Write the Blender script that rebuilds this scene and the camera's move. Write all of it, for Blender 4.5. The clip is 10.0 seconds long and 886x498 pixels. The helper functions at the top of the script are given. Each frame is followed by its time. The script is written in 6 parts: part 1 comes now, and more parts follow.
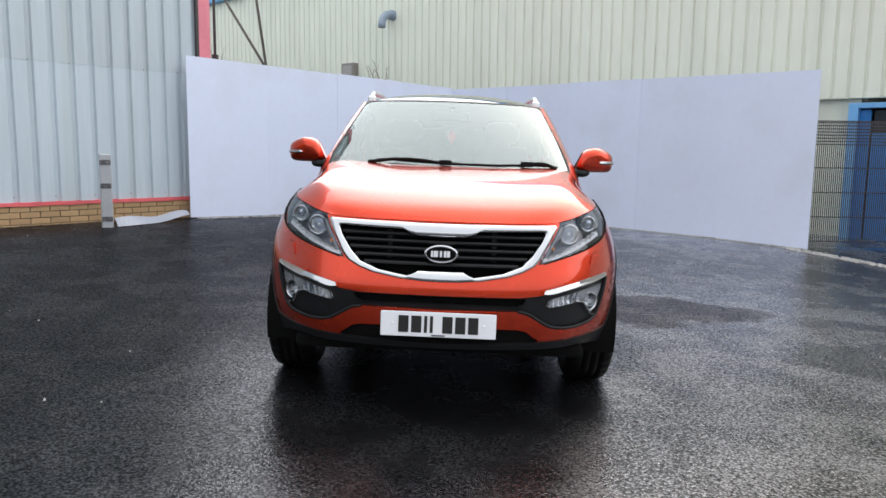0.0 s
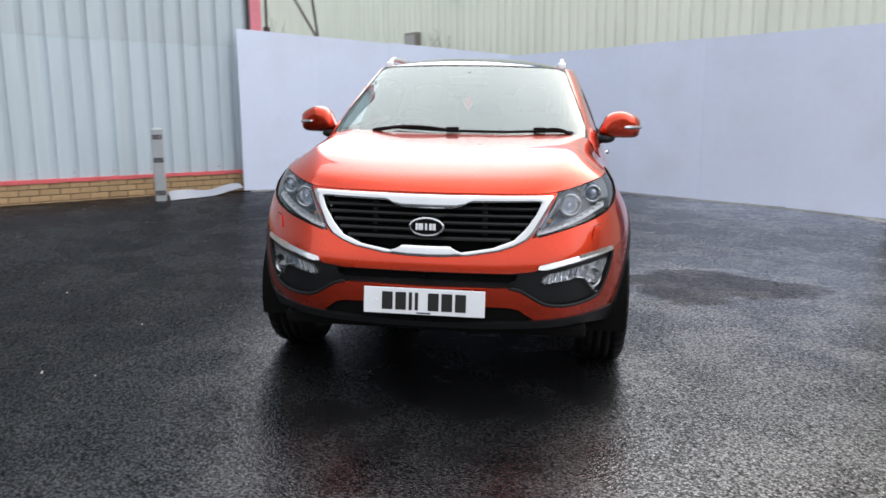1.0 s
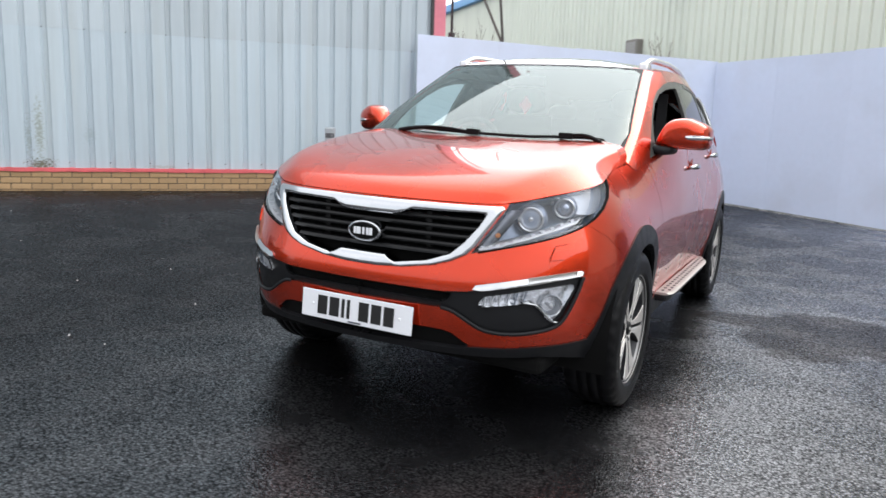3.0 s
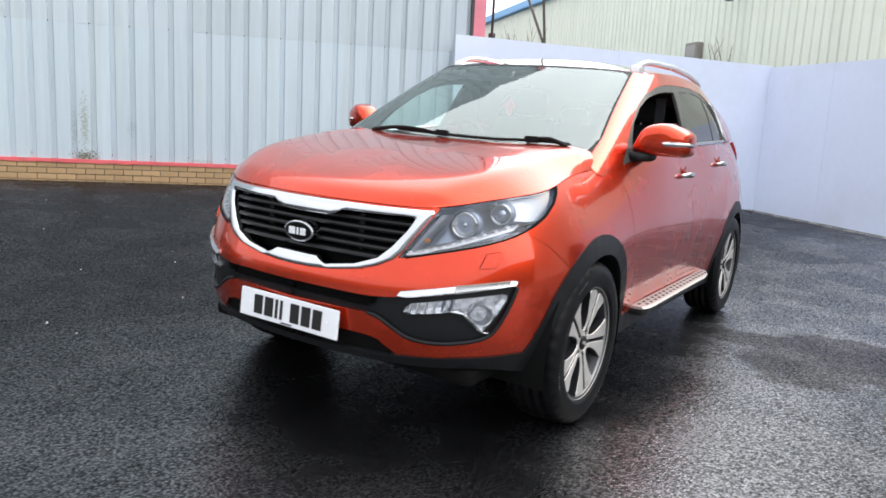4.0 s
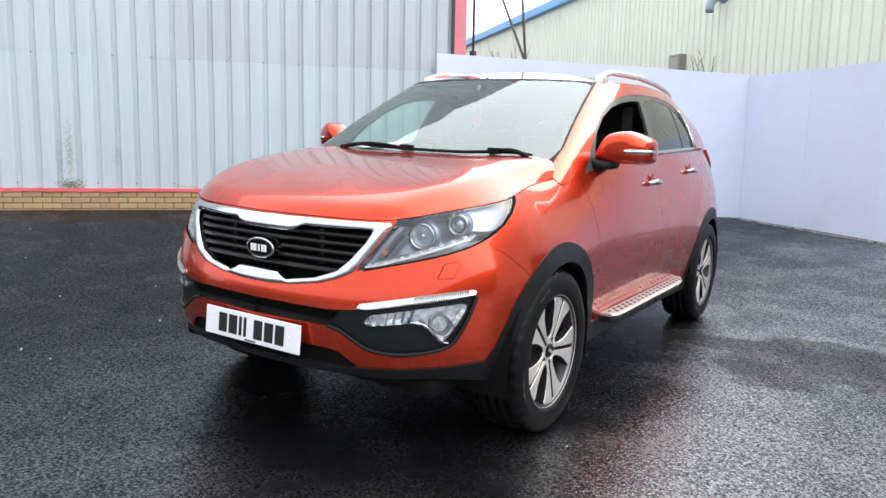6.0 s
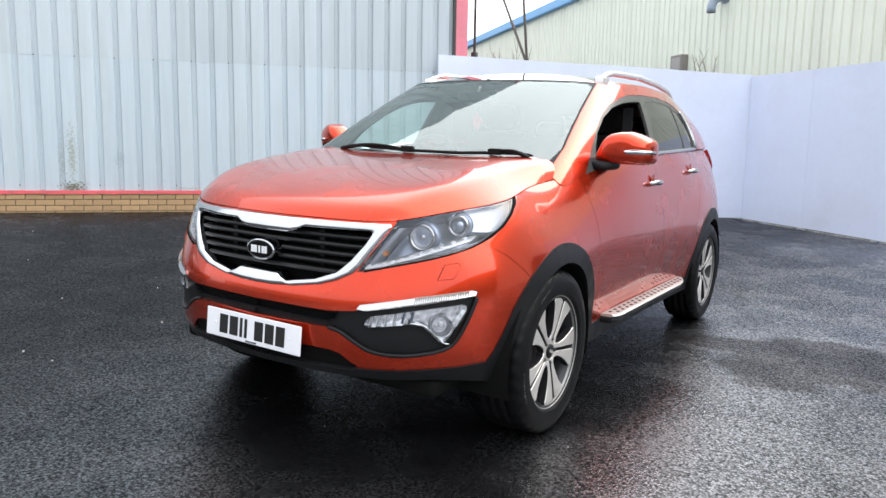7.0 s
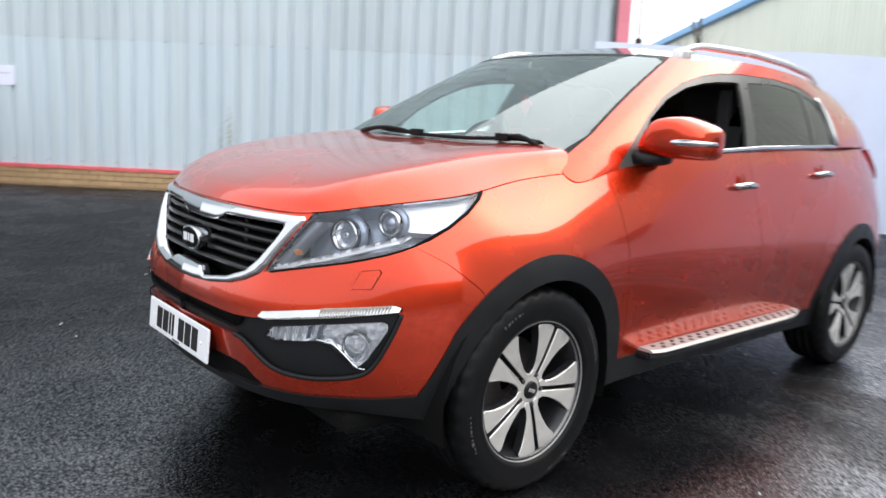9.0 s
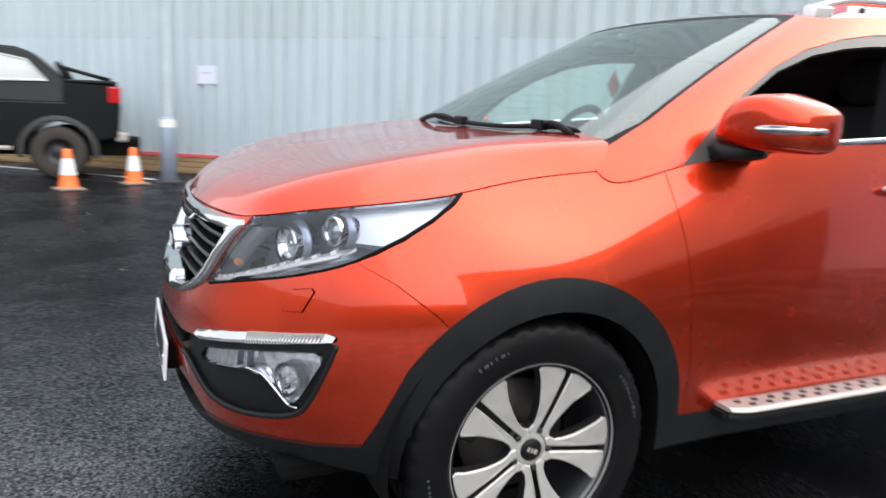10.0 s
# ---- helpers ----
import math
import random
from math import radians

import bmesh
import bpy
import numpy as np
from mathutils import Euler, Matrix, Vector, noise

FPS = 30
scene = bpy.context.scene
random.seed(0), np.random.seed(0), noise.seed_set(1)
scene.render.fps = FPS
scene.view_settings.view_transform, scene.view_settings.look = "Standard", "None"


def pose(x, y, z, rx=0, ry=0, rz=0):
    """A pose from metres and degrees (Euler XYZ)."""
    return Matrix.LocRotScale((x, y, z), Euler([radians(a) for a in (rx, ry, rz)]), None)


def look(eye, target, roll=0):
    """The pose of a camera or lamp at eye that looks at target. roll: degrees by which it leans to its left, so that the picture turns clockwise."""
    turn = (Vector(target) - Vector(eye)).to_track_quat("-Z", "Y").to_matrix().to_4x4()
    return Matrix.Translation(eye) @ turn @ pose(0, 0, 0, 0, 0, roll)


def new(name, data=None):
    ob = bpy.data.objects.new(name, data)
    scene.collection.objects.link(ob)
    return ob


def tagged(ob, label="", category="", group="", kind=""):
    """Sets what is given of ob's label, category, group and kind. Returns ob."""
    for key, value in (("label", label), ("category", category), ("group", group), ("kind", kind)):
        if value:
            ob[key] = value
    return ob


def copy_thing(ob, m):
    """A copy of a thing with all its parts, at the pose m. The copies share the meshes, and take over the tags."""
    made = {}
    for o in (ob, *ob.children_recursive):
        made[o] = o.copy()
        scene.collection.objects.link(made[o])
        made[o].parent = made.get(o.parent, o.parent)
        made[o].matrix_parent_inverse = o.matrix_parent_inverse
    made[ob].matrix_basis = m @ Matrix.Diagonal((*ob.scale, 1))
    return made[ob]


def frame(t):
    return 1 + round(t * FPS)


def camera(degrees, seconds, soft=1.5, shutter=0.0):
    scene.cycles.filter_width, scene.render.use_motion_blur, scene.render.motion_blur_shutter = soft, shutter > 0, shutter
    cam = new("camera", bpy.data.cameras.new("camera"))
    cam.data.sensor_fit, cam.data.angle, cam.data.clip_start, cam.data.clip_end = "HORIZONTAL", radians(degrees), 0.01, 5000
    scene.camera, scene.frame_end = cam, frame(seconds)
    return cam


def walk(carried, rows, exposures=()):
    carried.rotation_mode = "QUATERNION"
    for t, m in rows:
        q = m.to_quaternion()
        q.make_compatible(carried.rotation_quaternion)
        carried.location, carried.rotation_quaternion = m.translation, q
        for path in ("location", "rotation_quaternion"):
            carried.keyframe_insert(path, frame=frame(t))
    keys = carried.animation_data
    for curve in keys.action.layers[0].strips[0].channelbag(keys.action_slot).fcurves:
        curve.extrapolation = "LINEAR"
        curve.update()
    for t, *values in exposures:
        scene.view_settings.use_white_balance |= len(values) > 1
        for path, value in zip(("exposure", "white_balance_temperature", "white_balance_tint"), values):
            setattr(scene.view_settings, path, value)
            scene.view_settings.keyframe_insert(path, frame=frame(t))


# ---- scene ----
cam = camera(62.3, 10.0, shutter=0.6)
# the yard falls gently towards +x; the car and the camera's path stand on that slope
SLOPE = pose(0, 0, 0, 0, 1.45, 0)
PATH = [
    (0, (0.078, -3.16, 1.205), (0.035, -1.178, 0.941), 2.2),
    (0.5, (0.206, -3.078, 1.189), (0.107, -1.1, 0.915), 2.4),
    (1, (0.474, -2.926, 1.193), (0.215, -0.974, 0.846), 1.1),
    (1.5, (0.798, -2.875, 1.195), (0.326, -0.966, 0.829), 3.3),
    (2, (1.071, -2.697, 1.181), (0.435, -0.836, 0.817), 3.3),
    (2.2, (1.16, -2.608, 1.21), (0.487, -0.757, 0.861), 3.6),
    (3.3, (1.715, -2.163, 1.185), (0.755, -0.447, 0.816), 2.9),
    (3.5, (1.785, -2.082, 1.197), (0.809, -0.381, 0.804), 3.1),
    (4, (1.975, -1.943, 1.217), (0.914, -0.285, 0.864), 4.2),
    (4.5, (2.063, -1.899, 1.197), (1.004, -0.234, 0.872), 3.5),
    (5, (2.094, -1.893, 1.203), (1.019, -0.234, 0.895), 2.7),
    (5.5, (2.109, -1.889, 1.201), (1.045, -0.222, 0.899), 2.4),
    (7, (2.122, -1.882, 1.199), (1.052, -0.219, 0.901), 2.2),
    (7.5, (2.145, -1.832, 1.199), (1.051, -0.183, 0.908), 1.2),
    (8, (2.183, -1.554, 1.17), (0.989, 0.018, 0.845), 2.8),
    (8.5, (2.297, -1.26, 1.174), (1.044, 0.265, 0.855), 0.7),
    (9, (2.437, -0.876, 1.18), (0.953, 0.423, 0.846), 3.6),
    (9.5, (2.425, -0.459, 1.188), (0.822, 0.671, 0.798), 3.6),
    (10, (2.401, -0.043, 1.191), (0.609, 0.758, 0.807), 2.7),
]
walk(cam, [(t, SLOPE @ look(eye, target, roll)) for t, eye, target, roll in PATH], exposures=[(0.0, 0.48), (2.0, 0.53), (5.0, 0.90), (8.0, 0.89), (10.0, 0.82)])

# ---- sky and sun: bright overcast ----
world = bpy.data.worlds.new("overcast_sky")
scene.world = world
world.use_nodes = True
wn, wl = world.node_tree.nodes, world.node_tree.links
sky = wn.new("ShaderNodeTexSky")
sky.sky_type, sky.sun_disc = "NISHITA", False
sky.sun_elevation, sky.sun_rotation, sky.dust_density, sky.air_density = radians(35.5), radians(33.5), 4.0, 1.0
cloud_co = wn.new("ShaderNodeTexCoord")
cloud = wn.new("ShaderNodeTexNoise")
cloud.inputs["Scale"].default_value, cloud.inputs["Detail"].default_value = 2.2, 5.0
wl.new(cloud_co.outputs["Generated"], cloud.inputs["Vector"])
cloud_ramp = wn.new("ShaderNodeValToRGB")
cloud_ramp.color_ramp.elements[0].position, cloud_ramp.color_ramp.elements[0].color = 0.3, (0.76, 0.79, 0.83, 1)
cloud_ramp.color_ramp.elements[1].position, cloud_ramp.color_ramp.elements[1].color = 0.7, (0.98, 0.985, 1.0, 1)
wl.new(cloud.outputs["Fac"], cloud_ramp.inputs["Fac"])
bright = wn.new("ShaderNodeVectorMath")
bright.operation = "SCALE"
bright.inputs["Scale"].default_value = 9.0
wl.new(cloud_ramp.outputs["Color"], bright.inputs[0])
veil = wn.new("ShaderNodeMixRGB")
veil.inputs["Fac"].default_value = 0.8
wl.new(sky.outputs["Color"], veil.inputs["Color1"])
wl.new(bright.outputs["Vector"], veil.inputs["Color2"])
# an overcast sky is about three times brighter overhead than at the horizon
split = wn.new("ShaderNodeSeparateXYZ")
wl.new(cloud_co.outputs["Generated"], split.inputs["Vector"])
lift = wn.new("ShaderNodeMapRange")
lift.inputs["From Min"].default_value, lift.inputs["From Max"].default_value = 0.0, 1.0
lift.inputs["To Min"].default_value, lift.inputs["To Max"].default_value = 0.95, 1.15
wl.new(split.outputs["Z"], lift.inputs["Value"])
# the cloud is thinner round the sun
sunward = wn.new("ShaderNodeVectorMath")
sunward.operation = "DOT_PRODUCT"
sunward.inputs[1].default_value = (0.45, 0.68, 0.58)
wl.new(cloud_co.outputs["Generated"], sunward.inputs[0])
glow = wn.new("ShaderNodeMapRange")
glow.interpolation_type = "SMOOTHSTEP"
glow.inputs["From Min"].default_value, glow.inputs["From Max"].default_value = -0.2, 1.0
glow.inputs["To Min"].default_value, glow.inputs["To Max"].default_value = 0.73, 1.42
wl.new(sunward.outputs["Value"], glow.inputs["Value"])
gain = wn.new("ShaderNodeMath")
gain.operation = "MULTIPLY"
wl.new(lift.outputs["Result"], gain.inputs[0])
wl.new(glow.outputs["Result"], gain.inputs[1])
dome = wn.new("ShaderNodeVectorMath")
dome.operation = "SCALE"
wl.new(veil.outputs["Color"], dome.inputs[0])
wl.new(gain.outputs[0], dome.inputs["Scale"])
wn["Background"].inputs["Strength"].default_value = 0.185
wl.new(dome.outputs["Vector"], wn["Background"].inputs["Color"])

sun_data = bpy.data.lights.new("sun", "SUN")
sun_data.energy, sun_data.angle, sun_data.color = 1.0, radians(140), (1.0, 0.96, 0.9)
sun = new("sun", sun_data)
sun.matrix_world = look((4.5, 6.8, 5.8), (0, 0, 0))

# ---- materials ----
def rgba(c):
    return (*c, 1.0) if len(c) == 3 else c


def surface(name, base, rough=0.5, metal=0.0, vary=0.12, scale=6.0, fine=60.0, bump=0.0, coat=0.0, rough_vary=0.1, stretch=(1, 1, 1), stain=None, stain_scale=1.5, stain_amount=0.5, per_object=0.0, spec=0.5):
    """A procedural surface: base colour with coarse and fine variation, stains, uneven gloss and fine relief."""
    m = bpy.data.materials.new(name)
    m.use_nodes = True
    n, l = m.node_tree.nodes, m.node_tree.links
    b = n["Principled BSDF"]
    co = n.new("ShaderNodeTexCoord")
    mp = n.new("ShaderNodeMapping")
    mp.inputs["Scale"].default_value = stretch
    l.new(co.outputs["Object"], mp.inputs["Vector"])
    big, small = n.new("ShaderNodeTexNoise"), n.new("ShaderNodeTexNoise")
    for tex, sc in ((big, scale), (small, fine)):
        tex.inputs["Scale"].default_value, tex.inputs["Detail"].default_value = sc, 4.0
        l.new(mp.outputs["Vector"], tex.inputs["Vector"])
    both = n.new("ShaderNodeMath")
    both.operation = "ADD"
    l.new(big.outputs["Fac"], both.inputs[0])
    l.new(small.outputs["Fac"], both.inputs[1])
    ramp = n.new("ShaderNodeMapRange")
    ramp.inputs["From Min"].default_value, ramp.inputs["From Max"].default_value = 0.6, 1.4
    ramp.inputs["To Min"].default_value, ramp.inputs["To Max"].default_value = 1 - vary, 1 + vary
    l.new(both.outputs[0], ramp.inputs["Value"])
    gain = ramp.outputs["Result"]
    if per_object:
        info, add = n.new("ShaderNodeObjectInfo"), n.new("ShaderNodeMath")
        add.operation = "MULTIPLY_ADD"
        l.new(info.outputs["Random"], add.inputs[0])
        add.inputs[1].default_value = 2 * per_object
        l.new(gain, add.inputs[2])
        gain = add.outputs[0]
    mul = n.new("ShaderNodeVectorMath")
    mul.operation = "SCALE"
    mul.inputs[0].default_value = base[:3]
    l.new(gain, mul.inputs["Scale"])
    colour = mul.outputs["Vector"]
    if stain:
        st, sr, mix = n.new("ShaderNodeTexNoise"), n.new("ShaderNodeValToRGB"), n.new("ShaderNodeMixRGB")
        st.inputs["Scale"].default_value, st.inputs["Detail"].default_value = stain_scale, 6.0
        l.new(mp.outputs["Vector"], st.inputs["Vector"])
        sr.color_ramp.elements[0].position, sr.color_ramp.elements[0].color = 0.5, (0, 0, 0, 1)
        sr.color_ramp.elements[1].position, sr.color_ramp.elements[1].color = 0.75, (stain_amount,) * 3 + (1,)
        l.new(st.outputs["Fac"], sr.inputs["Fac"])
        l.new(sr.outputs["Color"], mix.inputs["Fac"])
        l.new(colour, mix.inputs["Color1"])
        mix.inputs["Color2"].default_value = rgba(stain)
        colour = mix.outputs["Color"]
    l.new(colour, b.inputs["Base Color"])
    rr = n.new("ShaderNodeMapRange")
    rr.inputs["From Min"].default_value, rr.inputs["From Max"].default_value = 0.3, 0.7
    rr.inputs["To Min"].default_value, rr.inputs["To Max"].default_value = max(0.0, rough - rough_vary * rough), min(1.0, rough + rough_vary * rough)
    l.new(big.outputs["Fac"], rr.inputs["Value"])
    l.new(rr.outputs["Result"], b.inputs["Roughness"])
    b.inputs["Metallic"].default_value = metal
    b.inputs["Specular IOR Level"].default_value = spec
    if coat:
        b.inputs["Coat Weight"].default_value, b.inputs["Coat Roughness"].default_value = coat, 0.03
    if bump:
        bp = n.new("ShaderNodeBump")
        bp.inputs["Strength"].default_value, bp.inputs["Distance"].default_value = 1.0, bump
        l.new(small.outputs["Fac"], bp.inputs["Height"])
        l.new(bp.outputs["Normal"], b.inputs["Normal"])
    return m


def glass(name, tint=(1, 1, 1), rough=0.0, clear=0.9, ior=2.0, gloss=(1, 1, 1), film=0.0):
    """Thin glazing: a see-through tint with a Fresnel gloss on top."""
    m = bpy.data.materials.new(name)
    m.use_nodes = True
    n, l = m.node_tree.nodes, m.node_tree.links
    n.remove(n["Principled BSDF"])
    tr, gl, mix, fr = n.new("ShaderNodeBsdfTransparent"), n.new("ShaderNodeBsdfGlossy"), n.new("ShaderNodeMixShader"), n.new("ShaderNodeFresnel")
    tr.inputs["Color"].default_value = tuple(c * clear for c in tint) + (1,)
    gl.inputs["Roughness"].default_value = rough
    fr.inputs["IOR"].default_value = ior  # both faces of a pane
    gl.inputs["Color"].default_value = rgba(gloss)
    l.new(fr.outputs["Fac"], mix.inputs["Fac"])
    l.new(tr.outputs["BSDF"], mix.inputs[1])
    l.new(gl.outputs["BSDF"], mix.inputs[2])
    top = mix.outputs["Shader"]
    if film:
        # a thin greenish diffuse haze, mixed in to brighten panes that look too dark
        haze, cover, spots, share = n.new("ShaderNodeBsdfDiffuse"), n.new("ShaderNodeMixShader"), n.new("ShaderNodeTexNoise"), n.new("ShaderNodeMapRange")
        haze.inputs["Color"].default_value = (0.50, 0.60, 0.56, 1)
        spots.inputs["Scale"].default_value = 3.0
        share.inputs["To Min"].default_value, share.inputs["To Max"].default_value = film * 0.6, film * 1.4
        l.new(spots.outputs["Fac"], share.inputs["Value"])
        l.new(share.outputs["Result"], cover.inputs["Fac"])
        l.new(top, cover.inputs[1])
        l.new(haze.outputs["BSDF"], cover.inputs[2])
        top = cover.outputs["Shader"]
    l.new(top, n["Material Output"].inputs["Surface"])
    return m


def asphalt_material():
    """Damp asphalt: dark binder, pale chippings, wet and drier patches, old stains."""
    m = bpy.data.materials.new("damp_asphalt")
    m.use_nodes = True
    n, l = m.node_tree.nodes, m.node_tree.links
    n.remove(n["Principled BSDF"])
    matt, sheen, body = n.new("ShaderNodeBsdfDiffuse"), n.new("ShaderNodeBsdfGlossy"), n.new("ShaderNodeMixShader")
    l.new(matt.outputs["BSDF"], body.inputs[1])
    l.new(sheen.outputs["BSDF"], body.inputs[2])
    l.new(body.outputs["Shader"], n["Material Output"].inputs["Surface"])
    sheen.inputs["Color"].default_value = (0.96, 0.97, 1.0, 1)
    co = n.new("ShaderNodeTexCoord")
    def noise_tex(scale, detail=4.0):
        t = n.new("ShaderNodeTexNoise")
        t.inputs["Scale"].default_value, t.inputs["Detail"].default_value = scale, detail
        l.new(co.outputs["Object"], t.inputs["Vector"])
        return t
    def ramp(src, a, ca, z, cz):
        r = n.new("ShaderNodeValToRGB")
        e = r.color_ramp.elements
        e[0].position, e[0].color, e[1].position, e[1].color = a, rgba(ca), z, rgba(cz)
        l.new(src, r.inputs["Fac"])
        return r.outputs["Color"]
    def mixed(kind, fac, c1, c2):
        x = n.new("ShaderNodeMixRGB")
        x.blend_type = kind
        for sock, val in zip(("Fac", "Color1", "Color2"), (fac, c1, c2)):
            if isinstance(val, (int, float)):
                x.inputs[sock].default_value = val
            else:
                l.new(val, x.inputs[sock])
        return x.outputs["Color"]
    chips = n.new("ShaderNodeTexVoronoi")
    chips.inputs["Scale"].default_value = 100.0
    l.new(co.outputs["Object"], chips.inputs["Vector"])
    patch, blot, grain = noise_tex(0.45, 6.0), noise_tex(2.2, 5.0), noise_tex(240.0, 2.0)
    chip_colour = ramp(chips.outputs["Distance"], 0.2, (0.0095, 0.0097, 0.0105), 0.62, (0.002, 0.002, 0.0022))
    wide = ramp(patch.outputs["Fac"], 0.35, (0.86, 0.86, 0.88), 0.65, (1.12, 1.11, 1.1))
    spots = ramp(blot.outputs["Fac"], 0.4, (0.8, 0.8, 0.82), 0.62, (1.12, 1.1, 1.08))
    col = mixed("MULTIPLY", 1.0, mixed("MULTIPLY", 1.0, chip_colour, wide), spots)
    # an old worn patch beside the car and a small dark one on its other side
    warp = noise_tex(1.7, 6.0)
    edges = []
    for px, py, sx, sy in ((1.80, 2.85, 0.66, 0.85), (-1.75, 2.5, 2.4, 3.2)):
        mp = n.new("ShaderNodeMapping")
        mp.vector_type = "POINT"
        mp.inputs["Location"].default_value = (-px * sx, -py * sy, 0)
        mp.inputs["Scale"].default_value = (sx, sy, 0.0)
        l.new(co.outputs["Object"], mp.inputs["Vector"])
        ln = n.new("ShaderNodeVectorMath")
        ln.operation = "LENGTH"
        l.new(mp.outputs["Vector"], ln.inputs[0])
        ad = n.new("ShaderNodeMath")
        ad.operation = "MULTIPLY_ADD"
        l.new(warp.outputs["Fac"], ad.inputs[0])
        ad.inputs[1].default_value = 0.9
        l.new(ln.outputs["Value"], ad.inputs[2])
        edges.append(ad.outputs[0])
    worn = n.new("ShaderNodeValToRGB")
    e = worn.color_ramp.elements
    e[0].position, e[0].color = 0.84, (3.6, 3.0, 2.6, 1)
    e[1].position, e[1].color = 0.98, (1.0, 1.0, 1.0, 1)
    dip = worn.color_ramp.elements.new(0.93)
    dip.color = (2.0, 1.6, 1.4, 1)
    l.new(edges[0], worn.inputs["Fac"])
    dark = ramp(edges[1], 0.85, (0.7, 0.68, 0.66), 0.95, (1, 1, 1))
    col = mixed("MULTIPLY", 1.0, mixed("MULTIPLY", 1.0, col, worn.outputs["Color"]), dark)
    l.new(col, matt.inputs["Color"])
    wet = n.new("ShaderNodeMapRange")
    wet.inputs["From Min"].default_value, wet.inputs["From Max"].default_value = 0.36, 0.64
    wet.inputs["To Min"].default_value, wet.inputs["To Max"].default_value = 0.22, 0.31
    l.new(blot.outputs["Fac"], wet.inputs["Value"])
    l.new(wet.outputs["Result"], sheen.inputs["Roughness"])
    # chippings shine, the gaps between them do not
    shine = n.new("ShaderNodeMapRange")
    shine.inputs["From Min"].default_value, shine.inputs["From Max"].default_value = 0.78, 0.30
    shine.inputs["To Min"].default_value, shine.inputs["To Max"].default_value = 0.28, 0.95
    l.new(chips.outputs["Distance"], shine.inputs["Value"])
    each = n.new("ShaderNodeSeparateColor")
    l.new(chips.outputs["Color"], each.inputs["Color"])
    odd = n.new("ShaderNodeMapRange")
    odd.inputs["To Min"].default_value, odd.inputs["To Max"].default_value = 0.5, 1.0
    l.new(each.outputs["Red"], odd.inputs["Value"])
    level = n.new("ShaderNodeMath")
    level.operation = "MULTIPLY"
    l.new(shine.outputs["Result"], level.inputs[0])
    l.new(odd.outputs["Result"], level.inputs[1])
    # rain-washed flecks of binder, and worn patches that shine less
    fleck = noise_tex(62.0, 3.0)
    broken = n.new("ShaderNodeMapRange")
    broken.inputs["From Min"].default_value, broken.inputs["From Max"].default_value = 0.40, 0.54
    broken.inputs["To Min"].default_value, broken.inputs["To Max"].default_value = 0.42, 0.88
    l.new(fleck.outputs["Fac"], broken.inputs["Value"])
    patchy = n.new("ShaderNodeMapRange")
    patchy.inputs["From Min"].default_value, patchy.inputs["From Max"].default_value = 0.36, 0.56
    patchy.inputs["To Min"].default_value, patchy.inputs["To Max"].default_value = 0.92, 1.0
    l.new(blot.outputs["Fac"], patchy.inputs["Value"])
    dull = ramp(edges[0], 0.88, (0.50, 0.50, 0.50), 0.96, (1, 1, 1))
    # the yard is drier towards the corrugated wall and wetter on the open side
    place, along, drift, damp = n.new("ShaderNodeVectorMath"), n.new("ShaderNodeMath"), noise_tex(0.8, 5.0), n.new("ShaderNodeMapRange")
    place.operation = "DOT_PRODUCT"
    place.inputs[1].default_value = (1.0, -0.35, 0.0)
    l.new(co.outputs["Object"], place.inputs[0])
    along.operation = "MULTIPLY_ADD"
    l.new(drift.outputs["Fac"], along.inputs[0])
    along.inputs[1].default_value = 1.4
    l.new(place.outputs["Value"], along.inputs[2])
    damp.interpolation_type = "SMOOTHSTEP"
    damp.inputs["From Min"].default_value, damp.inputs["From Max"].default_value = -1.9, 1.9
    damp.inputs["To Min"].default_value, damp.inputs["To Max"].default_value = 0.34, 1.46
    l.new(along.outputs[0], damp.inputs["Value"])
    value = level.outputs[0]
    for other in (broken.outputs["Result"], patchy.outputs["Result"], dull, damp.outputs["Result"]):
        step = n.new("ShaderNodeMath")
        step.operation = "MULTIPLY"
        l.new(value, step.inputs[0])
        l.new(other, step.inputs[1])
        value = step.outputs[0]
    more = n.new("ShaderNodeMath")
    more.operation, more.inputs[1].default_value, more.use_clamp = "MULTIPLY", 0.325, True
    l.new(value, more.inputs[0])
    graze = n.new("ShaderNodeFresnel")
    graze.inputs["IOR"].default_value = 1.33
    angle = n.new("ShaderNodeMath")
    angle.operation, angle.inputs[1].default_value, angle.inputs[2].default_value = "MULTIPLY_ADD", 7.0, 0.30
    l.new(graze.outputs["Fac"], angle.inputs[0])
    total = n.new("ShaderNodeMath")
    total.operation, total.use_clamp = "MULTIPLY", True
    l.new(more.outputs[0], total.inputs[0])
    l.new(angle.outputs[0], total.inputs[1])
    l.new(total.outputs[0], body.inputs["Fac"])
    hgt = n.new("ShaderNodeMath")
    hgt.operation = "MULTIPLY_ADD"
    l.new(grain.outputs["Fac"], hgt.inputs[0])
    hgt.inputs[1].default_value = 0.25
    inv = n.new("ShaderNodeMath")
    inv.operation = "SUBTRACT"
    inv.inputs[0].default_value = 1.0
    l.new(chips.outputs["Distance"], inv.inputs[1])
    l.new(inv.outputs[0], hgt.inputs[2])
    bp = n.new("ShaderNodeBump")
    bp.inputs["Strength"].default_value, bp.inputs["Distance"].default_value = 1.0, 0.0010
    l.new(hgt.outputs[0], bp.inputs["Height"])
    l.new(bp.outputs["Normal"], matt.inputs["Normal"])
    l.new(bp.outputs["Normal"], sheen.inputs["Normal"])
    return m


